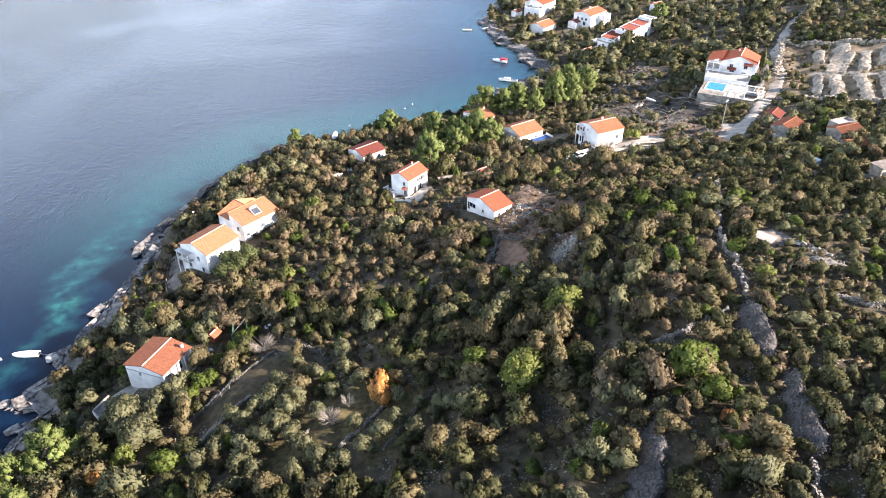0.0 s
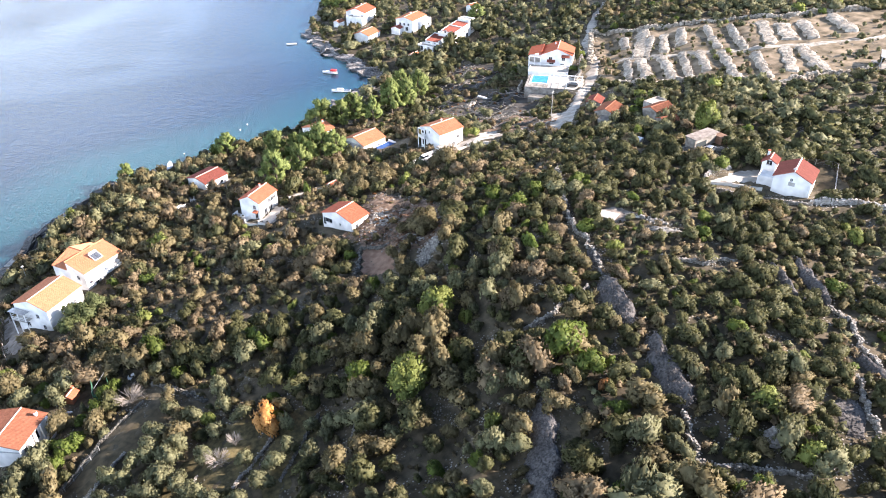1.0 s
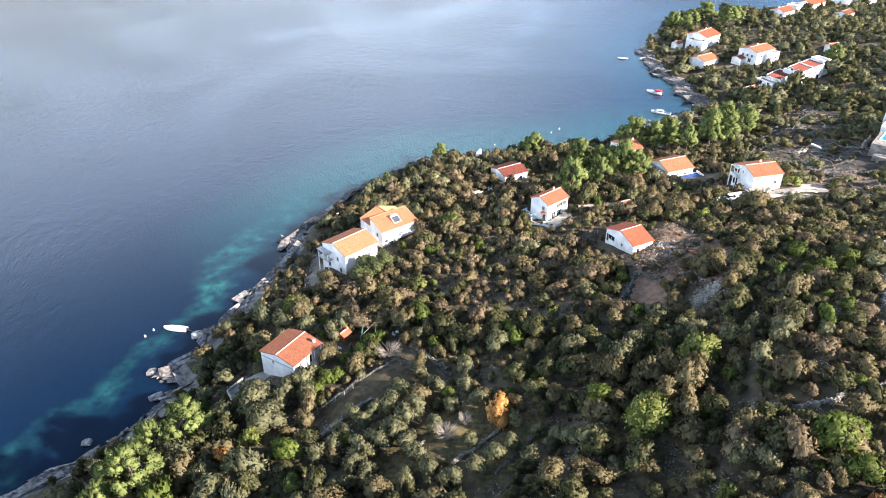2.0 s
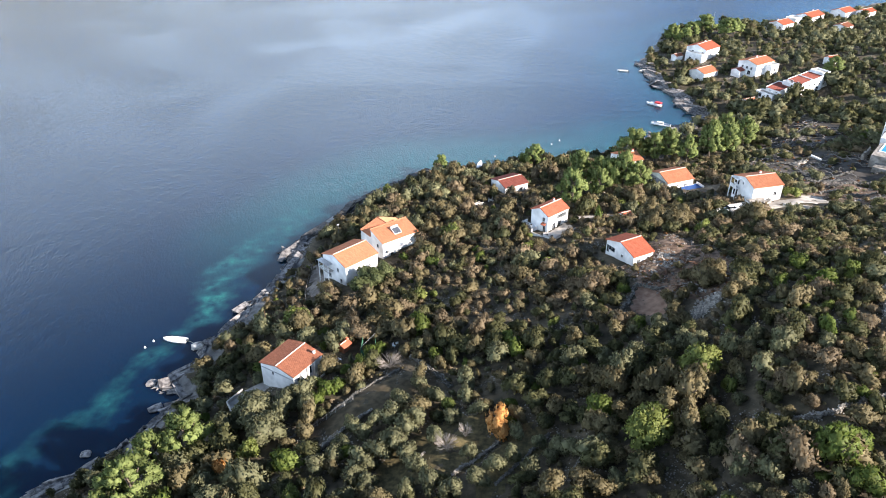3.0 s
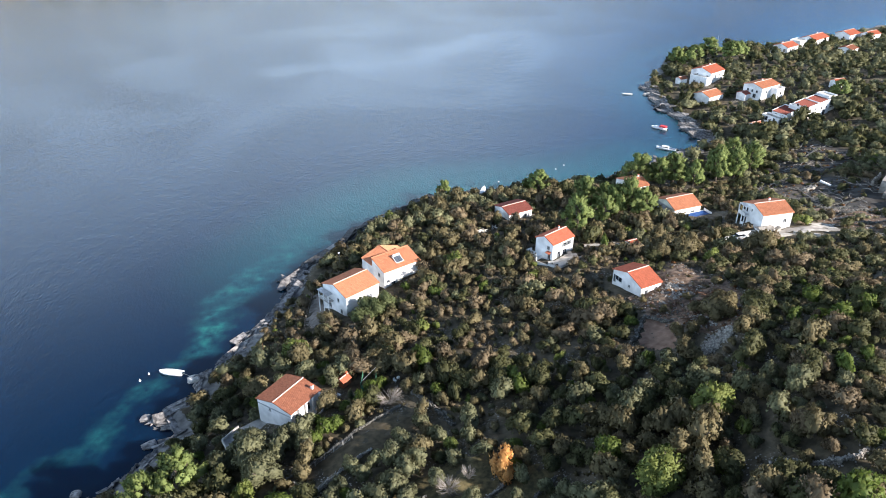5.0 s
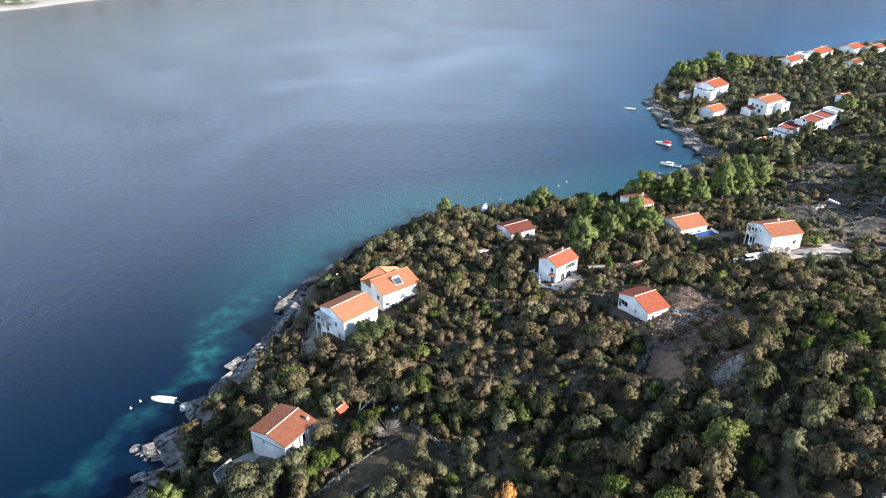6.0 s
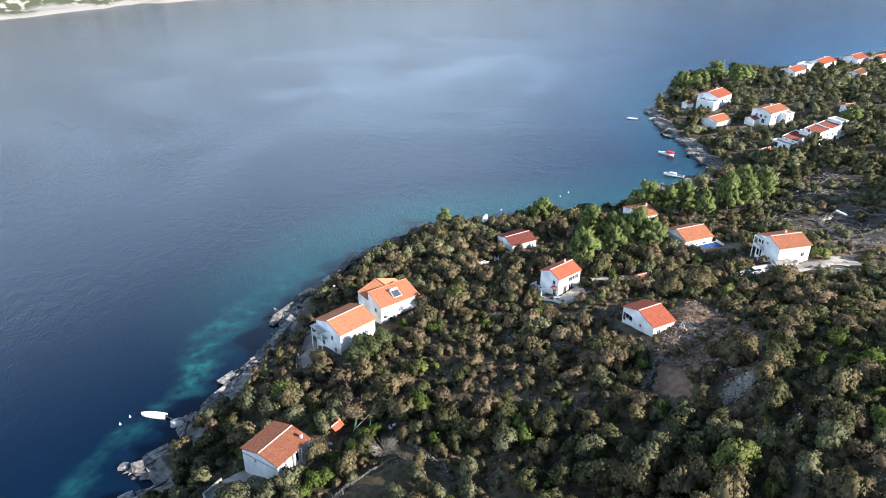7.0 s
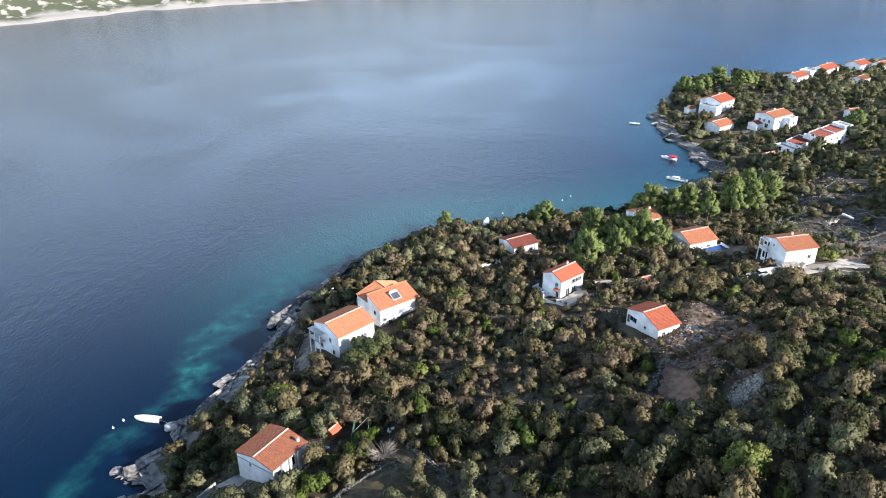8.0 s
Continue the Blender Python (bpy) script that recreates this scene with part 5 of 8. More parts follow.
# cleared plot by the cottage, tracks and yards
M["rubbly"] = material("rubble_strewn_soil", (0.055, 0.033, 0.021), (0.22, 0.148, 0.10), 0.8, 0.95, 10.0, bump=0.8, bump_scale=4.0, coarse=0.3)
M["redsoil"] = material("dug_red_soil", (0.15, 0.085, 0.055), (0.26, 0.165, 0.115), 0.6, 0.95, 9.0, bump=0.5, coarse=0.25)
patch("dug_plot", [(45.3, 123.0), (51.2, 119.0), (47.8, 107.7), (41.4, 112.4)], "redsoil", "red-brown dug earth plot with stone edges", 0.16, clear=1.0)
CLEARED = [(44.7, 135.7), (53.6, 144.3), (59.2, 153.6), (66.3, 141.7), (69.0, 131.0), (66.5, 119.5), (60.4, 109.7), (54.1, 106.8), (52.0, 113.5), (45.1, 123.5)]
patch("cleared_plot", CLEARED, "rubbly", "brown rubble-strewn cleared ground beside a cottage", 0.1, clear=0.75)
patch("bare_patch", [(54.0, 142.1), (57.5, 133.5), (65.0, 136.0), (67.0, 138.0), (61.0, 146.0)], "rubbly", "pale trampled ground behind a cottage", 0.2, clear=1.2)
strew(CLEARED, 520, (0.06, 0.24), "wallstone", "pale loose stones strewn over cleared ground")
stone_wall([(40.0, 113.0), (45.0, 122.6), (51.5, 119.6)], 0.7, 0.5, "darkstone", label="low wall above a dug plot", clear=0.8)
stone_wall([(60.5, 124.5), (65.0, 117.5)], 0.8, 0.5, "darkstone", label="low rubble wall on a cleared plot", clear=0.6)
heap([(51.6, 103.6), (55.1, 107.0), (58.6, 109.6)], 4.2, 0.35, "wallstone", "pale bank of quarried stone", 10, (0.14, 0.42), crest=0.1)
KEEP_CLEAR.extend([(51.5, 102.0, 2.2), (54.0, 104.0, 2.2), (57.0, 106.5, 2.0), (50.5, 113.0, 1.6)])
strew([(51.8, 112.0), (57.2, 112.5), (57.6, 117.5), (54.0, 119.5), (52.0, 116.0)], 130, (0.16, 0.5), "wallstone", "tumbled pale stones on cleared ground")
strew([(45.5, 123.5), (53.0, 118.0), (57.5, 122.0), (56.0, 129.0), (48.5, 130.0)], 150, (0.14, 0.45), "redsoil", "red-brown clods turned up on cleared ground")
strew([(52.0, 131.0), (58.5, 131.0), (62.0, 136.0), (57.5, 140.0), (53.0, 138.0)], 110, (0.14, 0.5), "wallstone", "tumbled pale stones beside the cottage")
heap([(55.0, 139.0), (59.5, 132.5)], 1.6, 0.3, "wallstone", "pale rubble beside the cottage", 5, (0.1, 0.24))
heap([(49.0, 133.0), (52.0, 128.0)], 1.2, 0.3, "wallstone", "pale rubble beside the cottage", 8, (0.1, 0.28))
ribbon("footpath", [(39.1, 171.4), (44.5, 171.5), (49.8, 166.0), (55.0, 163.5)], 2.0, "paving", "pale path between the cottages", 0.2)
# stony terraces between the loggia house and the villa
patch("stony_terraces", [(105, 184), (113, 172.5), (128, 163.5), (133, 168), (130, 182), (121, 190), (112, 192)], "rubbly", "brown stony terraces beside the lane", 0.12, clear=0.0, bare=0.5)
strew([(105, 184), (113, 172.5), (128, 163.5), (133, 168), (130, 182), (121, 190), (112, 192)], 420, (0.1, 0.28), "wallstone", "pale loose stones on old terraces")
for k in range(5):
    stone_wall([(107.0 + 3.4 * k, 187.0 - 4.2 * k), (113.0 + 3.6 * k, 186.0 - 3.8 * k), (120.0 + 3.0 * k, 187.0 - 4.2 * k)], 0.6, 0.45, "darkstone" if k % 2 else "wallstone", label="pale low terrace wall beside the lane", clear=0.15)
ribbon("stony_track", [(122.0, 156.0), (126.1, 159.3), (133.9, 164.5), (145.3, 175.4), (160.5, 188.9), (173.6, 202.6), (198.1, 241.1), (217.4, 261.4), (240.5, 282.4)], 4.6, "asphalt", "pale dusty track past the villa")
patch("track_apron", [(121, 156), (131, 158.5), (141.5, 170.5), (134, 174), (125, 165)], "asphalt", "pale concrete apron where lane meets track", clear=1.0)
ribbon("lane", [(97.0, 170.1), (112.1, 168.3), (125.9, 164.1), (131.9, 163.7)], 3.0, "asphalt", "pale lane along a terraced slope")
patch("parking_yard", [(98.8, 165.6), (110.3, 167.0), (114.1, 175.0), (107.7, 176.9)], "paving", "bare concrete yard beside a house", clear=1.0)
patch("house_yard", [(78.5, 167.0), (86.5, 171.4), (88.5, 167.0), (82, 163.0)], "paving", "pale paved drive beside a white house", clear=0.6)
patch("house_yard", [(91.0, 167.5), (100, 166.5), (101.5, 171.0), (93.0, 171.0)], "paving", "pale paved strip before a white house", clear=0.6)
patch("cottage_terrace", [(26.5, 162.5), (32.2, 157.8), (39.0, 163.4), (36.5, 167.5), (33.0, 163.0)], "paving", "pale stone terrace round a white house", 0.3, clear=0.8)
patch("house_yard", [(44.5, 171.0), (52.0, 165.5), (55.0, 168.0), (47.5, 174.0)], "paving", "pale swept yard behind cottages", clear=0.8)
patch("chapel_yard", [(116.5, 89.0), (130.4, 92.4), (136.5, 90.0), (131.5, 85.0), (123.7, 87.5)], "asphalt", "pale paved yard before the chapel", clear=1.0)
stone_wall([(118.0, 91.0), (123.6, 92.9), (130.4, 93.4)], 1.1, 0.5, "palestone", "pale yard wall beside the chapel")
M["yard"] = material("trodden_yard", (0.15, 0.125, 0.105), (0.27, 0.235, 0.205), 0.8, 0.95, 9.0, bump=0.3, coarse=0.2)
patch("side_yard", [(-36.0, 165.0), (-31.9, 154.5), (-31.2, 147.5), (-33.7, 143.0), (-36.2, 147.0), (-37.0, 157.3)], "yard", "grey-brown trodden yard beside the large house", 0.2, clear=0.9)
for k, pts in enumerate(([(104, 208), (118, 203), (131, 206)], [(106, 199), (118, 193), (133, 196)], [(108, 215), (122, 213), (132, 219)], [(109, 188), (121, 183), (134, 186)],
                         [(112, 222), (124, 224), (136, 228)], [(118, 232), (131, 236), (142, 243)], [(128, 245), (142, 251), (152, 262)], [(131, 258), (146, 266), (156, 276)])):
    stone_wall(pts, 0.5, 0.4, "darkstone", "weathered terrace wall on a burnt slope", 0.2, 0.4)
M["ash"] = material("bare_terrace_earth", (0.026, 0.022, 0.019), (0.08, 0.07, 0.06), 0.35, 0.95, 10.0, bump=0.6, coarse=0.08)
BURNT_LOW = [(108, 206), (112, 192), (121, 183), (139, 186), (147, 206), (136, 226), (118, 224), (108, 216)]
patch("bare_terraces", BURNT_LOW, "ash", "bare stony terraces with dead brush", clear=0.0, step=1.5, bare=0.72)
BURNT_HIGH = [(116, 228), (134, 227), (150, 236), (162, 250), (152, 268), (141, 262), (125, 250)]
patch("bare_terraces", BURNT_HIGH, "ash", "bare grey terraces below the villas", clear=0.0, step=1.5, bare=0.72)
heap([(121.5, 211.5), (127.0, 213.5)], 3.4, 1.2, "wallstone", "pale rock outcrop on bare terraces", 4, (0.15, 0.4))
heap([(104.0, 190.0), (114.0, 186.0)], 1.6, 0.5, "wallstone", "pale rubble along a terrace", 5, (0.12, 0.32))
heap([(113.0, 205.0), (124.0, 201.0)], 1.6, 0.5, "darkstone", "pale rubble along a terrace", 5, (0.12, 0.32))
heap([(117.0, 191.0), (128.0, 189.0)], 1.6, 0.5, "darkstone", "pale rubble along a terrace", 5, (0.12, 0.32))

# the walled field of stone banks on the plateau
FIELD = "banks of the walled field"
M["fieldstone"] = material("pale_field_stone", (0.19, 0.165, 0.13), (0.42, 0.375, 0.31), 0.7, 0.92, 9.0, bump=0.7, bump_scale=5.0, coarse=0.15, per="island", spread=0.15)
M["field"] = material("dry_field", (0.075, 0.058, 0.03), (0.27, 0.205, 0.135), 0.22, 0.95, 10.0, bump=0.5, coarse=0.05)
FIELD_EDGE = [(163.0, 187.0), (171.0, 166.0), (192.0, 134.0), (209.3, 131.0), (241.3, 108.9), (262, 108), (300, 142), (287, 172), (255.1, 188.2), (231.5, 212.7), (207.8, 247.0), (197, 238), (176, 203)]
patch("walled_field", FIELD_EDGE, "field", "dry grass field with stone banks", 0.12, 0.8, step=2.4)
for (ax, ay), (bx, by) in (((185.2, 197.9), (171.4, 179.7)), ((187.5, 192.8), (172.4, 170.8)), ((193.6, 188.0), (177.6, 164.5)), ((200.1, 184.7), (180.7, 159.5)),
                           ((204.4, 180.3), (189.6, 161.5)), ((206.6, 171.9), (185.7, 144.0)), ((211.3, 161.0), (194.7, 140.2)), ((205.7, 225.1), (197.7, 214.0)),
                           ((218.4, 227.7), (192.1, 199.4)), ((210.7, 214.0), (194.0, 197.1)), ((214.1, 210.3), (200.3, 194.4)), ((221.6, 209.0), (209.8, 195.6)),
                           ((228.6, 202.2), (212.2, 179.3)), ((233.3, 194.1), (216.8, 171.5)), ((243.2, 187.5), (225.5, 166.8)), ((223.2, 158.5), (205.4, 140.0)),
                           ((226.9, 154.0), (211.6, 132.8)), ((245.6, 179.9), (233.7, 165.0)), ((254.2, 177.9), (240.7, 161.2)), ((267.2, 174.7), (255.9, 157.2))):
    ex, ey = (bx - ax) * 0.09, (by - ay) * 0.09
    tagged(heap([(ax - ex, ay - ey), (bx + ex, by + ey)], 4.4 + rng.uniform(-1.5, 1.7), 1.35 + rng.uniform(-0.5, 0.5), "fieldstone", "pale flat-topped bank of cleared stone in a dry field", 4.0, (0.06, 0.2), 0.3, crest=rng.uniform(-0.1, 0.3), power=0.16, rough=0.5, blunt=True), group=FIELD)
heap([(282.6, 140.6), (253.9, 114.0)], 5.5, 2.0, "stone", "large grey bank of stone at the field's edge", 6, (0.15, 0.5), 0.5)
ribbon("field_track", [(176.0, 209.0), (183.3, 206.0), (198.3, 190.1), (213.1, 169.7), (233.4, 156.1), (253.4, 147.0), (274.4, 143.0), (305.7, 146.2)], 4.4, "fieldstone", "pale gravel track through the field", 0.3, 0.2)
for pts in ([(163.4, 187.9), (171.3, 165.2), (192.5, 132.6), (209.3, 130.2), (243.3, 106.9)], [(174.5, 207.0), (207.8, 249.8), (219.3, 227.6), (231.5, 213.7), (255.1, 189.2), (290.7, 172.6)]):
    stone_wall(pts, 1.3, 1.6, "fieldstone", "long pale wall round the dry field", 0.3, 0.7)
patch("gravel_yard", [(222, 119), (233, 108), (253.4, 110.8), (246, 124), (232, 132)], "asphalt", "bare pale gravel yard", 0.25, 0.6, step=1.6)


# shore rocks: tilted ledges and boulders along the water
def shore_rocks():
    bm = bmesh.new()
    bmesh.ops.create_icosphere(bm, subdivisions=2, radius=1.0)
    base, base_f = np.array([v.co[:] for v in bm.verts]), np.array([[v.index for v in f.verts] for f in bm.faces])
    bm.free()
    base = np.clip(base, -0.72, 0.72) / 0.72
    x, y, a = along(COAST[2:40], 0.24)
    n = len(x)
    cove = y > 270
    wide = np.where(cove, 6.0, 3.0 + 1.5 * np.exp(-((y - 130) / 14) ** 2))
    inland = -1.2 + rng.random(n) ** 0.8 * wide
    turn = a + rng.normal(size=n) * np.where(cove, 0.5, 0.16) + np.where(cove, 0.35, 0.0)
    px, py = x + np.sin(a) * inland, y - np.cos(a) * inland
    d = from_coast(px, py)
    ok = (d > -1.8) & (d < 9) & (rng.random(n) < np.where(cove | (y > 185), 1.0, np.where(np.abs(y - 125) < 22, 0.3, 0.6)))
    px, py, turn, d = px[ok], py[ok], turn[ok], d[ok]
    n = len(px)
    size = (rng.gamma(1.7, 0.3, n) + 0.16) * np.where((py > 60) & (py < 262), 0.8, 1.0)
    # long strata that lie along the shore, tipped toward the land
    s = np.stack([size * rng.uniform(1.2, 3.6, n), size * rng.uniform(0.35, 0.8, n), size * rng.uniform(0.22, 0.5, n)], 1)
    cube = CUBE[None] * (1 + rng.uniform(-0.34, 0.34, (n, 8, 3))) * s[:, None]
    tip, dip = rng.normal(size=(n, 1)) * 0.22, rng.normal(size=(n, 1)) * 0.07
    cube[..., 2] += tip * cube[..., 1] + dip * cube[..., 0]
    c, k = np.cos(turn)[:, None], np.sin(turn)[:, None]
    z = np.maximum(rough_ground(px, py), -0.25) + s[:, 2] * 0.2
    v = np.stack([c * cube[..., 0] - k * cube[..., 1] + px[:, None], k * cube[..., 0] + c * cube[..., 1] + py[:, None], cube[..., 2] + z[:, None]], -1).reshape(-1, 3)
    f = (CUBE_F[None] + (np.arange(n) * 8)[:, None, None]).reshape(-1, 4)
    # this stretch takes the rock whose colour holds wet and tree shade
    wet_and_shaded = np.repeat((py > 183) & (py < 262), 6)
    tagged(new("shore_rocks", quick_mesh("shore_rocks", v, [f], [M["shore"], M["wetshade"]], wet_and_shaded.astype(int))), "grey limestone strata and boulders along the waterline", "rocks", kind="stuff")
    for (cx, cy), sz, turn, label, mat in (((-61.3, 129.2), (1.5, 1.1, 0.9), 20, "pale rounded boulder at the water's edge", "palestone"), ((-68.2, 115.2), (1.2, 0.9, 0.8), 0, "grey boulder at the tip of a ledge", "shore"),
                                           ((-64.5, 106.8), (1.6, 1.0, 0.6), 30, "dark boulder off the ledges", "shore"), ((-74.6, 93.0), (1.0, 0.8, 0.5), 10, "dark boulder off the ledges", "shore"),
                                           ((117.0, 302.0), (4.5, 2.0, 0.5), 120, "flat grey rock shelf in the cove", "shore"), ((113.0, 337.0), (5.5, 2.0, 0.5), 160, "flat grey rock shelf in the cove", "shore"), ((116.0, 310.5), (5.0, 2.4, 0.5), 155, "flat grey rock shelf in the cove", "shore")):
        v, f = pebbles(np.zeros((1, 3)), np.array([sz]), base, base_f, [0.0], 0.14)
        ob = new("rock", quick_mesh("rock", v, [f], [M[mat]]))
        ob.matrix_basis = pose(cx, cy, max(0.0, gz(cx, cy)) + sz[2] * 0.25, 4, -5, turn)
        tagged(ob, label, "rock")


shore_rocks()


def ledge(points, widths, top, label, mat="ledge"):
    """A tilted limestone bed: long split strata that climb from the water's edge to the bank; points run with the sea on their western side."""
    x, y, a = along(points, 0.45)
    n, m = len(x), 15
    w = np.interp(np.linspace(0, 1, n), np.linspace(0, 1, len(widths)), widths)
    w = w * (1 + 0.26 * np.sin(x * 0.9 + y * 0.7) + 0.2 * np.sin(y * 2.6) + 0.12 * np.sin(y * 5.3 + x))
    u = np.linspace(0, 1, m)
    vx, vy = x[:, None] + np.sin(a)[:, None] * w[:, None] * u, y[:, None] - np.cos(a)[:, None] * w[:, None] * u
    run = np.arange(n)[:, None] * 0.45
    bed = np.floor(u * w[:, None] / 0.55 + 0.5 * np.sin(run * 0.35 + u * 3) + 0.25 * np.sin(run * 1.3))
    crack = (np.sin(run * 1.9 + bed * 2.7) > 0.9) * 0.28
    vz = -0.35 + top * np.minimum(1.0, u * 1.5) ** 0.8 + 0.13 * np.sin(bed * 2.4 + 1.0) + 0.1 * np.sin(run * 0.8 + bed) - crack + 0.05 * ripple(vx, vy, 5.0)
    shake = np.random.default_rng(int(abs(x[0] * 7)))
    vx, vy = vx + shake.normal(size=vx.shape) * 0.16, vy + shake.normal(size=vy.shape) * 0.16
    vz = vz + shake.normal(size=vz.shape) * 0.07 - 0.5 * np.clip(ripple(vx, vy, 0.9, 2.0) - 0.35, 0, 1)
    vz[:, 0], vz[:, -1] = -0.8, np.maximum(vz[:, -1] - 0.7, -0.6)
    vz[0], vz[-1] = -0.7, -0.4
    for k in range(0, n, 3):
        KEEP_CLEAR.append((float(vx[k, m // 2]), float(vy[k, m // 2]), float(w[k]) * 0.5 + 1.6))
    i = (np.arange(n - 1)[:, None] * m + np.arange(m - 1)).ravel()
    ob = new("rock_ledge", quick_mesh("rock_ledge", np.stack([vx, vy, vz], -1).reshape(-1, 3), [np.stack([i, i + m, i + m + 1, i + 1], 1)], [M[mat]]))
    return tagged(ob, label, "rock", "limestone ledges")


ledge([(-69.0, 115.6), (-64.5, 116.2), (-60.6, 121.0), (-57.5, 126.0)], (0.8, 2.6, 3.6, 3.0), 1.3, "long tilted limestone ledge running into the sea")
ledge([(-62.0, 129.6), (-58.6, 133.4), (-54.6, 138.4), (-52.6, 144.0), (-51.5, 147.0)], (1.6, 4.2, 4.4, 3.4, 1.6), 1.7, "broad grey limestone ledge above the water")
ledge([(-79.5, 82.5), (-74.0, 87.5), (-67.5, 97.5), (-62.5, 106.5), (-59.5, 110.5)], (0.8, 1.7, 1.8, 1.3, 0.6), 1.2, "long narrow limestone ledge")
ledge([(-94.0, 65.0), (-88.0, 73.0), (-83.5, 78.0)], (0.8, 1.8, 0.8), 1.0, "long narrow limestone ledge")
ledge([(-45.4, 167.6), (-48.2, 174.0), (-46.4, 178.6), (-42.6, 182.0)], (4.0, 8.6, 8.0, 4.0), 2.3, "broad pale limestone shelf below the houses")
ledge([(-53.4, 148.4), (-51.0, 152.0), (-48.4, 157.0)], (0.6, 2.0, 0.8), 1.0, "broken limestone ledge at the foot of the scrub")
ledge([(-37.6, 189.0), (-34.0, 199.0), (-29.6, 204.6)], (1.2, 2.2, 1.2), 0.9, "narrow dark ledge along the waterline", "wetshade")
ledge([(-26.5, 208.6), (-20.0, 216.5), (-14.5, 223.0)], (1.0, 2.4, 1.2), 0.9, "narrow dark ledge along the waterline", "wetshade")
ledge([(-13.0, 224.6), (-6.5, 230.8), (-1.0, 234.6)], (1.0, 2.2, 1.0), 0.9, "narrow dark ledge along the waterline", "wetshade")

# ---- details of the near and middle houses ----
def find(label):
    return next(o for o in scene.objects if o.get("label", "") == label)


near_house = find("white house with a low weathered clay-tile roof among olives")
# veranda columns, terrace and balustrade on the sunny side, grey string course on the gable
for k in range(4):
    part("column", boxes((-2.6 + k * 2.1, -2.25 + k * 2.1, -5.25, -4.9, 0.9, 4.55)), M["white"], near_house)
part("terrace_floor", boxes((-3.4, 5.4, -7.0, -4.655, -1.2, 0.9)), M["paving"], near_house)
part("balustrade", boxes((-3.4, 5.4, -7.0, -6.85, 0.902, 1.75), (5.25, 5.4, -6.85, -4.66, 0.902, 1.75)), M["white"], near_house)
part("string_course", boxes((-4.6, -4.504, -4.5, 4.5, 3.6, 3.78)), M["metal"], near_house, "grey gutter across the gable")

forecourt = empty("forecourt", pose(-38.5, 101.5, 0.0), "grey concrete forecourt with a low wall below the house", "terrace")
bm = bmesh.new()
edge = [(0.2, 5.6), (7.2, 0.2), (4.6, -4.0), (-3.6, -7.4), (-6.8, -2.4), (-4.4, 1.6)]
rows = [[bm.verts.new((px, py, z)) for px, py in edge] for z in (3.5, 8.35)]
bm.faces.new(rows[1]), bm.faces.new(rows[0][::-1])
for k in range(len(edge)):
    bm.faces.new((rows[0][k], rows[0][(k + 1) % len(edge)], rows[1][(k + 1) % len(edge)], rows[1][k]))
bmesh.ops.recalc_face_normals(bm, faces=bm.faces)
part("slab", bm, M["concrete"], forecourt)
for (ax, ay), (bx, by) in zip(edge[3:], edge[4:]):
    span = math.hypot(bx - ax, by - ay)
    part("parapet", boxes((0.0, span, -0.12, 0.12, 8.352, 9.15)), M["concrete"], forecourt, m=pose(ax, ay, 0, 0, 0, math.degrees(math.atan2(by - ay, bx - ax))))
KEEP_CLEAR.extend([(-41.0, 99.5, 3.2), (-38.0, 98.0, 3.0)])

twin_a = find("large white two-storey house with orange tile roof")
# balcony on posts at the seaward gable
part("balcony_floor", boxes((-7.3, -5.506, 0.5, 5.0, 2.9, 3.1)), M["concrete"], twin_a)
for yy in (0.6, 2.7, 4.8):
    part("balcony_post", boxes((-7.25, -7.05, yy, yy + 0.18, -3.2, 5.3)), M["white"], twin_a)
part("balcony_rail", boxes((-7.3, -7.22, 0.5, 5.0, 3.9, 4.0), (-7.3, -7.22, 0.5, 5.0, 3.4, 3.46), (-7.3, -5.6, 0.5, 0.56, 3.9, 4.0), (-7.3, -5.6, 4.94, 5.0, 3.9, 4.0)), M["frame"], twin_a)
part("balcony_roof", boxes((-7.5, -5.8, 0.3, 5.2, 5.3, 5.42)), M["metal"], twin_a)

twin_b = find("large white house with stepped orange roof and solar heater")
hb = 12.35 - gz(-14.8, 168.4)
# the solar water heater on the sunny slope: collectors in a white frame, the tank along their top
k = 1.8 / 6.2
solar = part("solar_panel", boxes((-1.15, -0.03, -1.1, 1.0, -0.04, 0.06), (0.03, 1.15, -1.1, 1.0, -0.04, 0.06), bevel=0.01), M["solar"], twin_b, "dark solar collector",
             m=pose(0.3, -3.4, hb + 0.14 + k * 2.4 + 0.34) @ Matrix.Rotation(math.atan(k) + 0.16, 4, "X"))
part("water_tank", tube(bmesh.new(), (-1.1, 1.35, 0.25), (1.1, 1.35, 0.25), 0.28, 0.28, 12), M["frame"], solar, "white water tank")
part("frame", boxes((-1.25, -1.155, -1.2, 1.5, -0.12, 0.08), (1.155, 1.25, -1.2, 1.5, -0.12, 0.08), (-1.15, 1.15, -1.2, -1.105, -0.12, 0.08), (-1.15, 1.15, 1.005, 1.08, -0.12, 0.08)), M["frame"], solar)
part("balcony", boxes((-4.6, 5.4, -6.9, -5.806, 2.0, 2.2), (-4.6, 5.4, -6.9, -6.8, 2.2, 2.75)), M["white"], twin_b)
part("air_conditioner", boxes((4.9, 5.7, -6.2, -5.804, 3.0, 3.6), bevel=0.03), M["frame"], twin_b, "white air conditioner on the wall")
part("awning", boxes((1.4, 3.4, -6.6, -5.81, 2.9, 2.98)), M["cream"], twin_b)
part("awning", boxes((-3.9, -2.1, -6.6, -5.81, 3.2, 3.28)), M["cream"], twin_b)

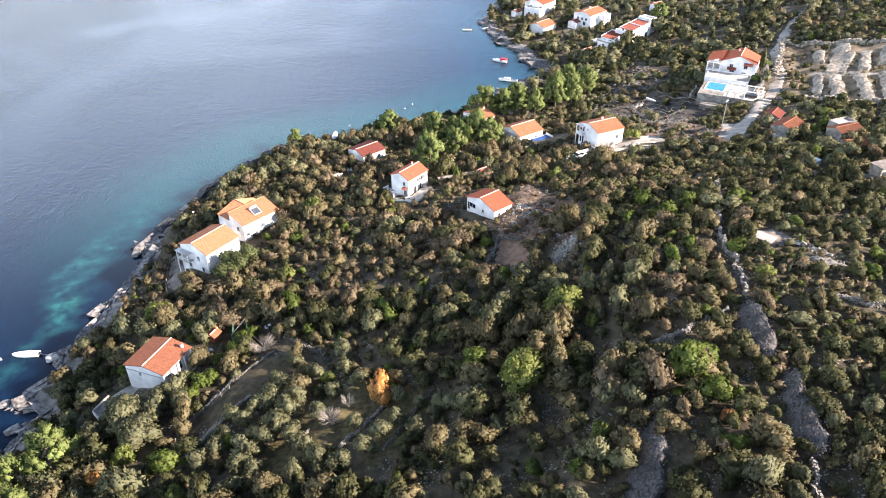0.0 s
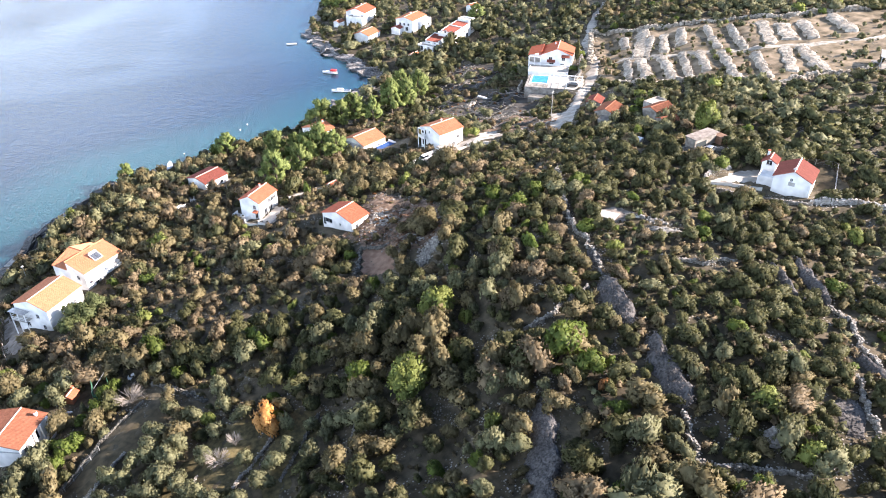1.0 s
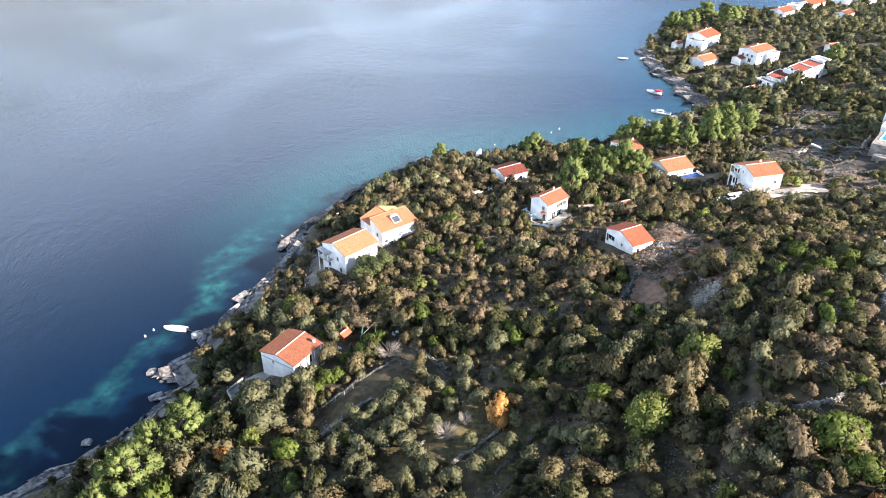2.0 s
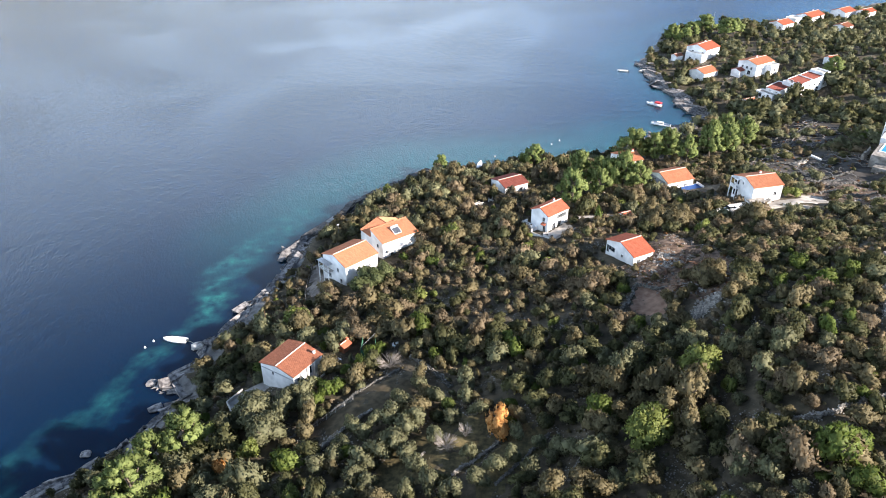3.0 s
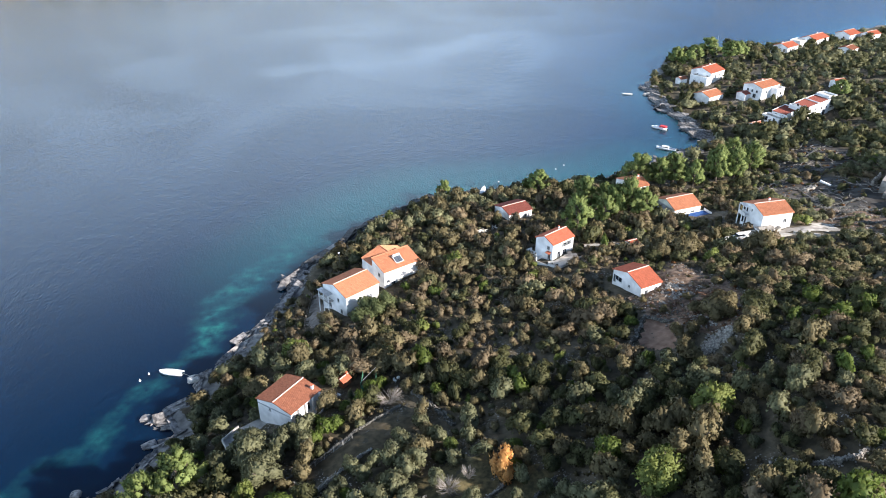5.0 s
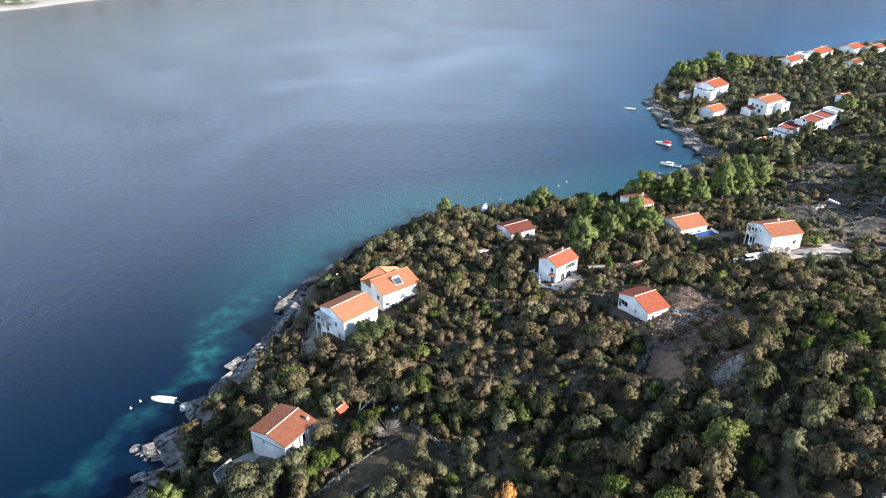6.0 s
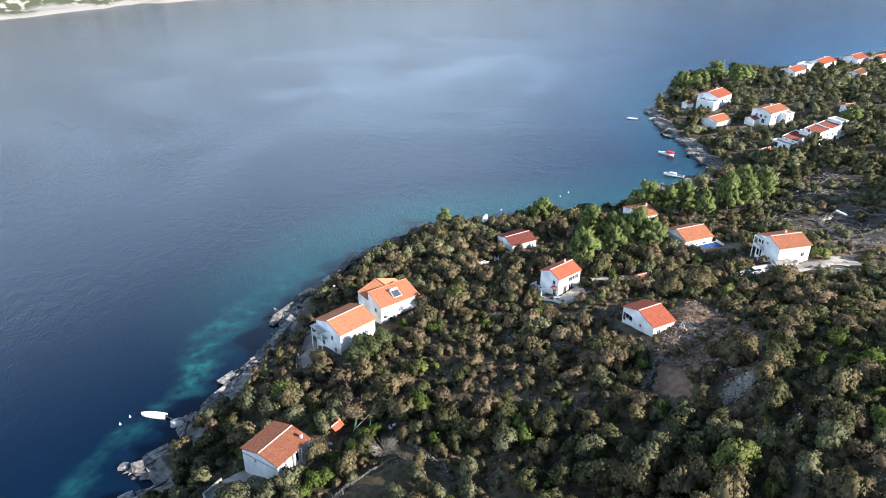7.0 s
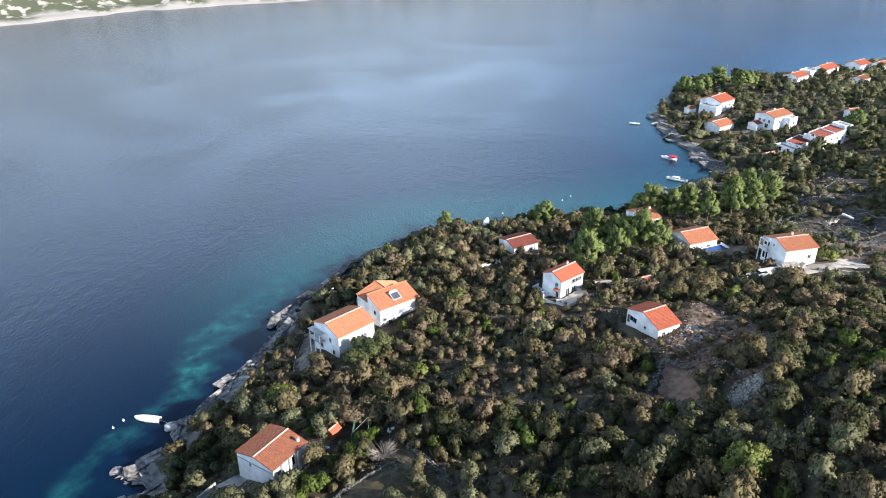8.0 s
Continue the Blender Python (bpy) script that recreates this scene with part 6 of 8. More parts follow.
two_storey = find("white two-storey house with bright red-orange tile roof")
roof_slope("lean_to_roof", two_storey, 4.2, 2.4, 0.8, M["tile_red"], pose(0.5, 5.6, 3.1, 0, 0, 180), 0.2)
part("lean_to", boxes((-1.5, 2.6, 3.206, 5.5, -1.0, 3.0)), M["white"], two_storey)
roof_slope("door_canopy", two_storey, 1.5, 0.9, 0.3, M["tile_red"], pose(-5.15, -2.0, 2.45, 0, 0, -90), 0.1)
part("side_terrace", boxes((-6.6, -4.26, 0.6, 4.6, -1.6, 0.5), (-6.6, -6.45, 0.6, 4.6, 0.5, 1.4), (-6.45, -4.26, 4.45, 4.6, 0.5, 1.4)), M["white"], two_storey)

loggia = find("white two-storey house with orange tile roof and loggia")
# dark plate on the solid wall, its colour is the open loggia's shade
part("loggia_shade_panel", boxes((-4.5, -1.2, 4.604, 4.66, 2.8, 4.4)), M["shutter"], loggia, "dark panel for the shade in an open loggia")
part("loggia", boxes((-6.2, -4.806, 1.4, 4.6, 2.3, 2.6), (-6.2, -6.05, 1.4, 4.6, 2.6, 3.4), (-6.2, -5.95, 1.4, 1.6, -1.5, 5.2), (-6.2, -5.95, 4.4, 4.6, -1.5, 5.2), (-6.2, -4.806, 1.4, 4.6, 5.2, 5.35)), M["white"], loggia)
# two dark plates on the wall give the shade of openings not cut
part("recess_shade_panel", boxes((-4.86, -4.804, 2.2, 4.2, 3.4, 5.0)), M["glass"], loggia, "dark panel for the shaded opening behind the loggia")
part("recess_shade_panel", boxes((-4.86, -4.804, 2.2, 4.0, -0.4, 1.7)), M["glass"], loggia, "dark panel for the shaded opening behind the loggia")
for cx, cy, cr in ((82, 163, 3.0), (86, 164, 3.0), (90, 164.5, 2.6), (95, 164, 2.8), (100, 163, 2.6), (78.5, 165, 2.4), (84, 160, 2.2), (104, 162, 2.4)):
    KEEP_CLEAR.append((cx, cy, cr))
part("car_port", boxes((-6.6, -2.2, -7.4, -4.606, -1.0, 1.9)), M["white"], loggia)
part("car_port_roof", prism(bmesh.new(), [(-7.6, 1.6), (-7.6, 1.72), (-6.0, 2.55), (-4.61, 2.0), (-4.61, 1.91)], -6.8, -2.0, "x"), M["oldwall"], loggia, "weathered grey lean-to roof")
part("stair", boxes(*[(-1.8 + 0.32 * j, -1.48 + 0.32 * j, -5.9, -4.606, -1.2, 0.2 * j) for j in range(9)]), M["concrete"], loggia, "grey outside stair")

terrace_house = find("white house with orange tile roof and a blue-covered terrace")
part("terrace", boxes((-4.6, 6.5, -8.6, -4.806, -2.5, 1.55)), M["white"], terrace_house)
part("blue_cover", boxes((-4.2, 6.1, -8.3, -5.4, 1.556, 1.72), bevel=0.03), M["blueroof"], terrace_house, "flat dark blue cover on the terrace")
for off in ((-3, -9.5), (1, -9.5), (5, -9.5), (8, -7), (-3, -12.5), (0, -13), (4, -13), (8, -11)):
    c = terrace_house.matrix_basis @ Vector((*off, 0))
    KEEP_CLEAR.append((c.x, c.y, 2.8))
part("terrace_rail", boxes((6.4, 6.5, -8.5, -4.9, 1.552, 2.3)), M["frame"], terrace_house)
part("lean_to", boxes((-7.6, -5.006, -3.2, 3.6, -1.5, 2.6)), M["cream"], terrace_house)
roof_slope("lean_to_roof", terrace_house, 7.0, 2.6, 0.6, M["metal"], pose(-7.6, 0.2, 2.62, 0, 0, -90), 0.2)

cottage = find("white cottage with red tile roof on a cleared plot")
part("doorway", boxes((-3.19, -3.154, 4.0, 4.8, 0.0, 2.0)), M["shutter"], cottage, "dark green door")
part("plinth", boxes((-3.6, 3.6, -5.7, -5.106, -1.2, 0.0)), M["paving"], cottage)

chapel = find("white chapel-like cottage with red tile roof")
part("cross", boxes((-3.95, -3.75, -0.1, 0.1, 5.9, 7.0), (-3.95, -3.75, -0.4, 0.4, 6.45, 6.65)), M["white"], chapel)
part("fresco", boxes((-3.96, -3.904, -0.7, 0.7, 2.4, 3.3)), M["concrete"], chapel, "faded grey ornament on the gable")
house("small white bell-tower annex with red roof", 137.3, 88.2, 30, 3.6, 3.2, 40.2, 0.9, "tile_dark", chimneys=[(1.2, 1.0, 1.3, 0.5)], windows=[("W", 0.0, 2.6, 1.2, 1.1)], name="annex")
flat_block("low white wall block between chapel and annex", 132.6, 84.4, 30, 3.4, 4.0, 39.2, name="annex")


def wire_fence(points, label, height=1.5, step=3.0, mesh="metal"):
    """Posts with wires between them."""
    x, y, a = along(points, step)
    g = [gz(px, py) for px, py in zip(x, y)]
    ob = empty("wire_fence", pose(x[0], y[0], g[0]), label, "fence")
    for px, py, pz in zip(x, y, g):
        part("post", tube(bmesh.new(), (px - x[0], py - y[0], pz - g[0] - 0.4), (px - x[0], py - y[0], pz - g[0] + height), 0.06, 0.05, 6), M["concrete"], ob)
    for h in (0.25, 0.5, 0.75, 0.98):
        bm = bmesh.new()
        for i in range(len(x) - 1):
            tube(bm, (x[i] - x[0], y[i] - y[0], g[i] - g[0] + height * h), (x[i + 1] - x[0], y[i + 1] - y[0], g[i + 1] - g[0] + height * h), 0.018, 0.018, 3)
        part("wire", bm, M[mesh], ob)
    return ob


wire_fence([(-35.5, 141.7), (-36.9, 148.5), (-37.2, 154.0), (-37.3, 160.0), (-36.8, 166.6)], "rustic rail fence beside the house path", 1.0, 2.5, "brownwood")
wire_fence([(149.5, 88.6), (152.8, 81.4), (139.2, 71.6)], "grey wire fence on posts behind the chapel")
wire_fence([(-27.5, 85.5), (-22.4, 90.6), (-17.0, 95.5)], "garden fence of pale posts and wire", 1.2, 2.2)
wire_fence([(-27.5, 83.8), (-23.1, 80.2), (-19.0, 85.5)], "garden fence of pale posts and wire", 1.2, 2.2)


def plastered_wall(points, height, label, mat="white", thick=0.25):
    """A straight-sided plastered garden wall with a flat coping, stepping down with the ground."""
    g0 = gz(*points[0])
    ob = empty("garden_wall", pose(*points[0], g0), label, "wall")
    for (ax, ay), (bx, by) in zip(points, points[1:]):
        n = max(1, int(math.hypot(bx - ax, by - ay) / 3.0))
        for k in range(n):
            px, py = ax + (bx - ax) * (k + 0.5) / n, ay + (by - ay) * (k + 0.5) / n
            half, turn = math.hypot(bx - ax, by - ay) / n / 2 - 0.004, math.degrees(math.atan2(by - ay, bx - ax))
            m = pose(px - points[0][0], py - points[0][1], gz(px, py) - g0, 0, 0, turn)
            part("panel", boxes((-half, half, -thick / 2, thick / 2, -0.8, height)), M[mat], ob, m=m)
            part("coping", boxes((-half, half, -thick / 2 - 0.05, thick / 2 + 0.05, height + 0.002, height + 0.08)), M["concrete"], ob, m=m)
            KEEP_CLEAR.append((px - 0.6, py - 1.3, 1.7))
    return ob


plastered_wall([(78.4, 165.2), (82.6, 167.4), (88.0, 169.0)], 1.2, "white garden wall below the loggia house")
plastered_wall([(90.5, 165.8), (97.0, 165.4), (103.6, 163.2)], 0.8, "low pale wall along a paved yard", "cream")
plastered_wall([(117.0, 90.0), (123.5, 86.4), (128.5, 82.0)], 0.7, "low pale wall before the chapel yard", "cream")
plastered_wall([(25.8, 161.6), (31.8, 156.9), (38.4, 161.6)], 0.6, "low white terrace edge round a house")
house("tiny red-roofed shed beside a pale path", 53.4, 167.6, 25, 2.8, 2.4, gz(53.4, 167.6) + 2.0, 0.5, "tile_red", "white", name="garden_shed", verge=False, over=0.2)

# ---- villa with pool ----
villa = house("white villa with red tile roofs beside the track", 166.0, 216.5, 50, 11.0, 12.0, 27.3, 2.4, "tile_red", chimneys=[(2.0, 1.5, 1.0)],
              windows=[("W", -2.5, 3.2, 1.2, 1.3), ("W", 2.5, 3.4, 1.2, 1.3), ("W", -2.0, 0.2, 1.6, 2.1, "door"), ("W", 2.2, 0.4, 1.4, 1.6)], name="villa")
for yy, zz in ((2.2, 2.9), (-3.3, 5.0)):
    roof_slope("window_canopy", villa, 3.2, 1.2, 0.6, M["tile_dark"], pose(-6.7, yy, zz, 0, 0, -90), 0.1)
roof_slope("wing_roof", villa, 11.0, 5.0, 1.4, M["tile_red"], pose(-0.2, 11.0, 5.0, 0, 0, 180) @ pose(0, 0, 0), 0.3)
part("wing_wall", boxes((-5.2, 4.8, 6.006, 10.8, -2.0, 4.9)), M["white"], villa)
# grey sheet over the white wall, painted shade of the veranda's inside
part("veranda_shade_panel", boxes((-5.26, -5.206, 6.4, 10.6, 0.2, 4.4)), M["oldwall"], villa, "grey panel for the shade inside the veranda")
for yy in (6.1, 8.4, 10.6):
    part("veranda_post", boxes((-7.6, -7.35, yy, yy + 0.25, -2.5, 4.7)), M["white"], villa)
part("veranda_slab", boxes((-7.7, -5.27, 6.0, 10.9, 1.9, 2.15)), M["white"], villa)
part("veranda_beam", boxes((-7.7, -7.3, 6.0, 10.9, 4.7, 4.95)), M["white"], villa)
terrace = flat_block("high stained terrace with pool before the villa", 151.8, 197.6, 50, 13.0, 21.0, 22.7, "oldwall", parapet=0.0, name="pool_terrace")
part("pool_water", boxes((-1.8, 6.0, 2.8, 8.8, 22.7 - gz(151.8, 197.6) + 0.02, 22.7 - gz(151.8, 197.6) + 0.12)), M["blue"], terrace, "bright blue pool")
pz = 22.7 - gz(151.8, 197.6)
part("pool_edge", boxes((-2.3, -1.8, 2.3, 9.3, pz + 0.004, pz + 0.2), (6.0, 6.4, 2.3, 9.3, pz + 0.004, pz + 0.2), (-1.8, 6.0, 2.3, 2.8, pz + 0.004, pz + 0.2), (-1.8, 6.0, 8.8, 9.3, pz + 0.004, pz + 0.2)), M["white"], terrace)
part("white_paving", boxes((-6.4, 6.4, -10.3, 2.2, pz + 0.004, pz + 0.06)), M["paving"], terrace)
flat_block("white paved terrace between villa and pool", 157.2, 209.6, 50, 9.0, 15.0, 23.4, "white", parapet=0.5, name="villa_terrace")
pergola = empty("pergola", pose(151.8, 197.6, 22.7, 0, 0, 50), "white open pergola over a parking place", "pergola")
for xx in (-6.0, 0.2):
    for yy in (-10.0, -4.8, 0.4):
        part("post", boxes((xx, xx + 0.3, yy, yy + 0.3, 0.0, 2.6)), M["white"], pergola)
    part("beam", boxes((xx, xx + 0.3, -10.2, 0.9, 2.6, 2.85)), M["white"], pergola)
for j in range(5):
    part("rafter", boxes((-6.3, 0.8, -9.9 + j * 2.6, -9.8 + j * 2.6, 2.852, 2.95)), M["frame"], pergola)
m = pose(151.8, 197.6, 0, 0, 0, 50) @ Vector((-8.6, 5.4, 0))
flat_block("tall stained wall stepping down below the pool", m.x, m.y, 50, 4.2, 6.5, 20.4, "oldwall", parapet=0.0, name="retaining_block")
m = pose(151.8, 197.6, 0, 0, 0, 50) @ Vector((-11.6, 6.0, 0))
flat_block("low pale wall at the foot of the pool terrace", m.x, m.y, 50, 2.6, 5.0, 16.6, "cream", parapet=0.3, name="retaining_block")
stone_wall([(146.4, 212.3), (141.5, 206.0)], 2.2, 0.5, "wallstone", "stone retaining wall below the villa", 0.4, 0.4)
stone_wall([(158.0, 193.5), (165.0, 200.5), (178.0, 217.0), (192.3, 239.0)], 1.4, 0.45, "wallstone", "pale garden wall beside the track", 0.4, 0.6)


def car(x, y, turn, paint, label, z=None):
    """A parked car: body, glasshouse, four wheels, lamps."""
    ob = empty("car", pose(x, y, gz(x, y) + 0.12 if z is None else z, 0, 0, turn), label, "car")
    bm = bmesh.new()
    outline = [(-2.1, 0.35), (-2.1, 0.8), (-1.9, 0.95), (-1.0, 1.0), (0.9, 1.0), (1.9, 0.85), (2.1, 0.65), (2.1, 0.35)]
    rows = [[bm.verts.new((px, yy, pz)) for px, pz in outline] for yy in (-0.85, 0.85)]
    bm.faces.new(rows[0]), bm.faces.new(rows[1][::-1])
    for i in range(len(outline)):
        j = (i + 1) % len(outline)
        bm.faces.new((rows[0][j], rows[0][i], rows[1][i], rows[1][j]))
    bmesh.ops.bevel(bm, geom=bm.edges[:], offset=0.05, segments=2, affect="EDGES")
    bmesh.ops.recalc_face_normals(bm, faces=bm.faces)
    part("body", bm, M[paint], ob)
    bm = bmesh.new()
    low = [bm.verts.new(p) for p in ((-1.8, -0.78, 0.98), (1.1, -0.78, 0.98), (1.1, 0.78, 0.98), (-1.8, 0.78, 0.98))]
    top = [bm.verts.new(p) for p in ((-1.3, -0.62, 1.45), (0.4, -0.62, 1.45), (0.4, 0.62, 1.45), (-1.3, 0.62, 1.45))]
    bm.faces.new(top)
    for i in range(4):
        bm.faces.new((low[i], low[(i + 1) % 4], top[(i + 1) % 4], top[i]))
    part("windows", bm, M["glass"], ob)
    part("roof", boxes((-1.3, 0.4, -0.62, 0.62, 1.452, 1.5), bevel=0.02), M[paint], ob)
    for sx in (-1.35, 1.35):
        for sy in (-0.86, 0.7):
            part("wheel", tube(bmesh.new(), (sx, sy, 0.32), (sx, sy + 0.16, 0.32), 0.32, 0.32, 12), M["shutter"], ob)
    return ob


m = pose(151.8, 197.6, 22.7, 0, 0, 50) @ Vector((-3.2, -6.5, 0))
car(m.x, m.y, 140, "carpaint", "dark parked car under a white pergola", 22.76)
car(83.0, 166.0, 20, "boat", "white parked car on a pale drive")

# ---- farm sheds by the track ----
for cx, cy, cr in ((136, 144, 3.0), (140, 147.5, 2.6), (143, 150, 2.4), (144.5, 163.5, 2.6), (146, 134.5, 2.6), (142.5, 128, 2.4), (131.5, 103.5, 3.4), (136.5, 102.5, 3.4), (134, 101.5, 3.0), (128.5, 105, 2.6), (127, 120.5, 2.6), (122, 115, 2.4), (131, 100, 2.6),
                   (118, 85.5, 2.4), (122, 84.5, 2.4), (126, 83, 2.4), (130, 80.5, 2.2), (133, 72.5, 2.6), (129, 75, 2.4), (145, 80, 3.2), (147.5, 84, 3.0), (143, 75.5, 3.0), (139.5, 73.0, 2.6)):
    KEEP_CLEAR.append((cx, cy, cr))
patch("chapel_garden", [(143.5, 83), (147, 88), (151.5, 83.5), (146.5, 76.0), (140.5, 73.5), (139.8, 75.5)], "terrace", "bare reddish soil inside a wire fence", 0.16, clear=0.8)
house("old farmhouse with faded red roof among trees", 141.8, 153.4, 30, 8.5, 6.5, 29.6, 1.2, "tile_old", "oldwall", windows=[("S", 0, 0.8, 0.9, 1.1)], name="farmhouse", verge=False, yard=False, ridge_mat="tile_old")
flat_block("grey concrete annex of a farmhouse", 137.9, 148.6, 30, 6.0, 5.5, 29.0, "oldwall", [("W", 0, 0.5, 1.0, 1.2), ("S", 0, 0.5, 1.0, 1.2)])
house("small hut with dull red roof and pale gable", 147.2, 167.6, 40, 6.0, 4.6, 26.8, 1.0, "tile_dark", "oldwall", name="hut", verge=False, yard=False, ridge_mat="tile_old")
house("ruined stone farmhouse with patched red roof", 148.6, 139.2, 10, 8.0, 5.4, 33.6, 1.0, "tile_old", "oldwall", name="farmhouse", verge=False, yard=False, ridge_mat="tile_old", windows=[("S", -1, 0.6, 0.9, 1.1)])
house("low outbuilding with faded red tiles", 145.6, 131.6, -5, 5.5, 4.0, 33.2, 0.8, "tile_old", "oldwall", name="outbuilding", verge=False, yard=False, ridge_mat="tile_old")
shed = flat_block("grey open-fronted shed with flat pale roof", 134.2, 107.8, 8, 8.4, 3.0, 39.9, "oldwall", name="shed")
part("roof_sheet", boxes((-4.6, 4.6, -2.0, 1.7, 39.91 - gz(134.2, 107.8), 40.06 - gz(134.2, 107.8)), bevel=0.03), M["yard"], shed, "weathered grey roof sheet")
# the block is closed; this dark plate paints the bay's inner shade
part("bay_shade_panel", boxes((-3.6, 0.4, -1.56, -1.506, 0.0, 2.2)), M["shutter"], shed, "dark panel for the shade in an open bay")
flat_block("small brick-walled outhouse beside a shed", 139.8, 106.5, 8, 2.6, 3.0, 39.0, "redsoil", name="outhouse")
flat_block("white water cistern in the scrub", 127.7, 123.5, 20, 2.6, 1.8, 34.0, name="cistern")
car(133.0, 103.0, 15, "metal", "grey parked car before a shed")
stone_wall([(125.5, 112.0), (131.0, 106.0), (138.0, 100.0)], 1.0, 0.7, "stone", "low wall before the shed yard")
patch("shed_yard", [(127, 110), (132, 104.5), (139, 101.5), (139, 104), (132, 109)], "asphalt", "grey dusty yard before a shed", clear=0.8)
RUIN = [(87.0, 91.2), (93.5, 91.0), (95.0, 85.0), (90.0, 84.4), (86.0, 87.0)]
patch("ruin_floor", RUIN, "yard", "cracked grey floor of a ruined room", 0.2, clear=0.2, step=0.6)
stone_wall([(87.2, 90.6), (88.8, 91.6)], 1.0, 0.5, "wallstone", "broken pale wall of a roofless room", 0.2, 0.45, wander=0.1)
stone_wall([(92.6, 86.2), (95.0, 82.8)], 0.7, 0.5, "wallstone", "broken pale wall of a roofless room", 0.2, 0.4, wander=0.1)
heap([(95.2, 82.5), (97.5, 78.0)], 1.6, 0.4, "wallstone", "pale rubble spilling from a ruined room", 6, (0.12, 0.36))
for (cx, cy), (L, W), turn in (((89.2, 88.2), (4.4, 2.6), -62), ((93.6, 84.6), (2.2, 0.9), -55)):
    slab = part("fallen_slab", boxes((-L / 2, L / 2, -W / 2, W / 2, 0.0, 0.22), bevel=0.03), M["concrete"], None)
    slab.matrix_basis = pose(cx, cy, gz(cx, cy) + 0.34, 5, -3, turn)
    tagged(slab, "pale fallen concrete slab in a ruined room", "slab")
    KEEP_CLEAR.append((cx, cy, L * 0.45))
for cx, cy in ((88, 85.5), (87.0, 87.5)):
    KEEP_CLEAR.append((cx, cy, 1.6))
flat_block("pale broken-walled room beside an old farmhouse", 151.5, 144.4, 10, 6.5, 3.4, 33.2, "oldwall", parapet=0.6, name="ruin")
gs = gz(231.5, 124.5)
canopy = empty("canopy", pose(231.5, 124.5, gs, 0, 0, 35), "white flat canopy shelter on posts", "shelter")
for xx in (-4.0, 4.0):
    for yy in (-2.8, 2.8):
        part("post", boxes((xx - 0.15, xx + 0.15, yy - 0.15, yy + 0.15, -0.3, 3.2)), M["metal"], canopy)
part("roof", boxes((-4.4, 4.4, -3.2, 3.2, 3.2, 3.4), bevel=0.04), M["concrete"], canopy)
KEEP_CLEAR.append((231.5, 124.5, 5))

# ---- small things round the near house ----
hut = house("tiny red-roofed garden hut with chimney", -22.0, 114.6, 55, 2.4, 2.0, gz(-22.0, 114.6) + 1.6, 0.5, "tile_red", "tile_old", chimneys=[(0.9, 0.0, 0.7, 0.4, "tile_red")], name="garden_hut", verge=False, over=0.15)


def chair(x, y, turn, label):
    ob = empty("garden_chair", pose(x, y, gz(x, y) + 0.12, 0, 0, turn), label, "chair")
    part("seat", boxes((-0.3, 0.3, -0.3, 0.3, 0.38, 0.44), bevel=0.01), M["boat"], ob)
    part("backrest", boxes((-0.3, 0.3, 0.26, 0.32, 0.44, 1.0), bevel=0.01), M["boat"], ob)
    for sx in (-0.27, 0.22):
        for sy in (-0.27, 0.25):
            part("leg", boxes((sx, sx + 0.05, sy, sy + 0.05, 0.0, 0.38)), M["boat"], ob)


chair(-23.3, 109.6, 30, "white plastic garden chair by the terrace")
chair(-22.5, 110.1, 140, "white plastic garden chair by the terrace")
chair(-10.6, 113.4, 60, "white plastic chair beside a shaded path")
chair(-10.0, 114.2, 200, "white plastic chair beside a shaded path")
frame_net = empty("plant_frame", pose(-16.3, 113.6, gz(-16.3, 113.6)), "green net frame over citrus bushes", "frame")
for k, (a, b) in enumerate((((-1.6, -2.6, 0), (-1.6, -2.6, 2.4)), ((1.4, 2.8, 0), (1.4, 2.8, 2.4)), ((-1.6, -2.6, 2.4), (1.4, 2.8, 2.4)))):
    part("pipe", tube(bmesh.new(), a, b, 0.035, 0.035, 6), M["net"] if k < 2 else M["metal"], frame_net)


part("net", boxes((-1.62, -1.58, -2.6, 2.8, 0.0, 1.7), (1.4, 1.44, -2.6, 2.8, 0.0, 1.5), (-1.58, 1.4, -2.64, -2.6, 0.0, 1.6)), M["net"], frame_net, "dark green shade netting")


def pole(x, y, h, label, arm=True, mat="concrete", name="utility_pole", r=0.13):
    ob = empty(name, pose(x, y, gz(x, y), 0, 0, 30), label, "pole")
    part("shaft", tube(bmesh.new(), (0, 0, -0.4), (0, 0, h), r, r * 0.7, 8), M[mat], ob)
    if arm:
        part("crossarm", boxes((-0.8, 0.8, -0.06, 0.06, h - 0.6, h - 0.45)), M["concrete"], ob)
        for k in (-0.65, 0.0, 0.65):
            part("insulator", tube(bmesh.new(), (k, 0, h - 0.45), (k, 0, h - 0.2), 0.06, 0.05, 6), M["frame"], ob)
    KEEP_CLEAR.append((x, y, 1.2))
    return ob


pole(132.6, 171.7, 9.0, "pale concrete utility pole beside the track")
pole(-31.0, 178.0, 5.0, "thin pale lamp post behind the large house", False, "metal", "lamp_post", 0.06)
part("lamp_head", boxes((-0.3, 0.3, -0.15, 0.15, 5.0, 5.15)), M["frame"], scene.objects["lamp_post"])
pole(21.5, 240.0, 4.0, "thin pale lamp post on the shore", False, "metal", "shore_lamp_post", 0.06)
part("lamp_head", boxes((-0.3, 0.3, -0.2, 0.2, 4.0, 4.25)), M["frame"], scene.objects["shore_lamp_post"])
pole(90.9, 243.7, 8.0, "leaning wooden pole among pines", False, "bark", "wooden_pole", 0.12)
pole(-43.0, 128.5, 6.0, "leaning wooden pole above an olive tree", False, "brownwood", "wooden_pole", 0.1)
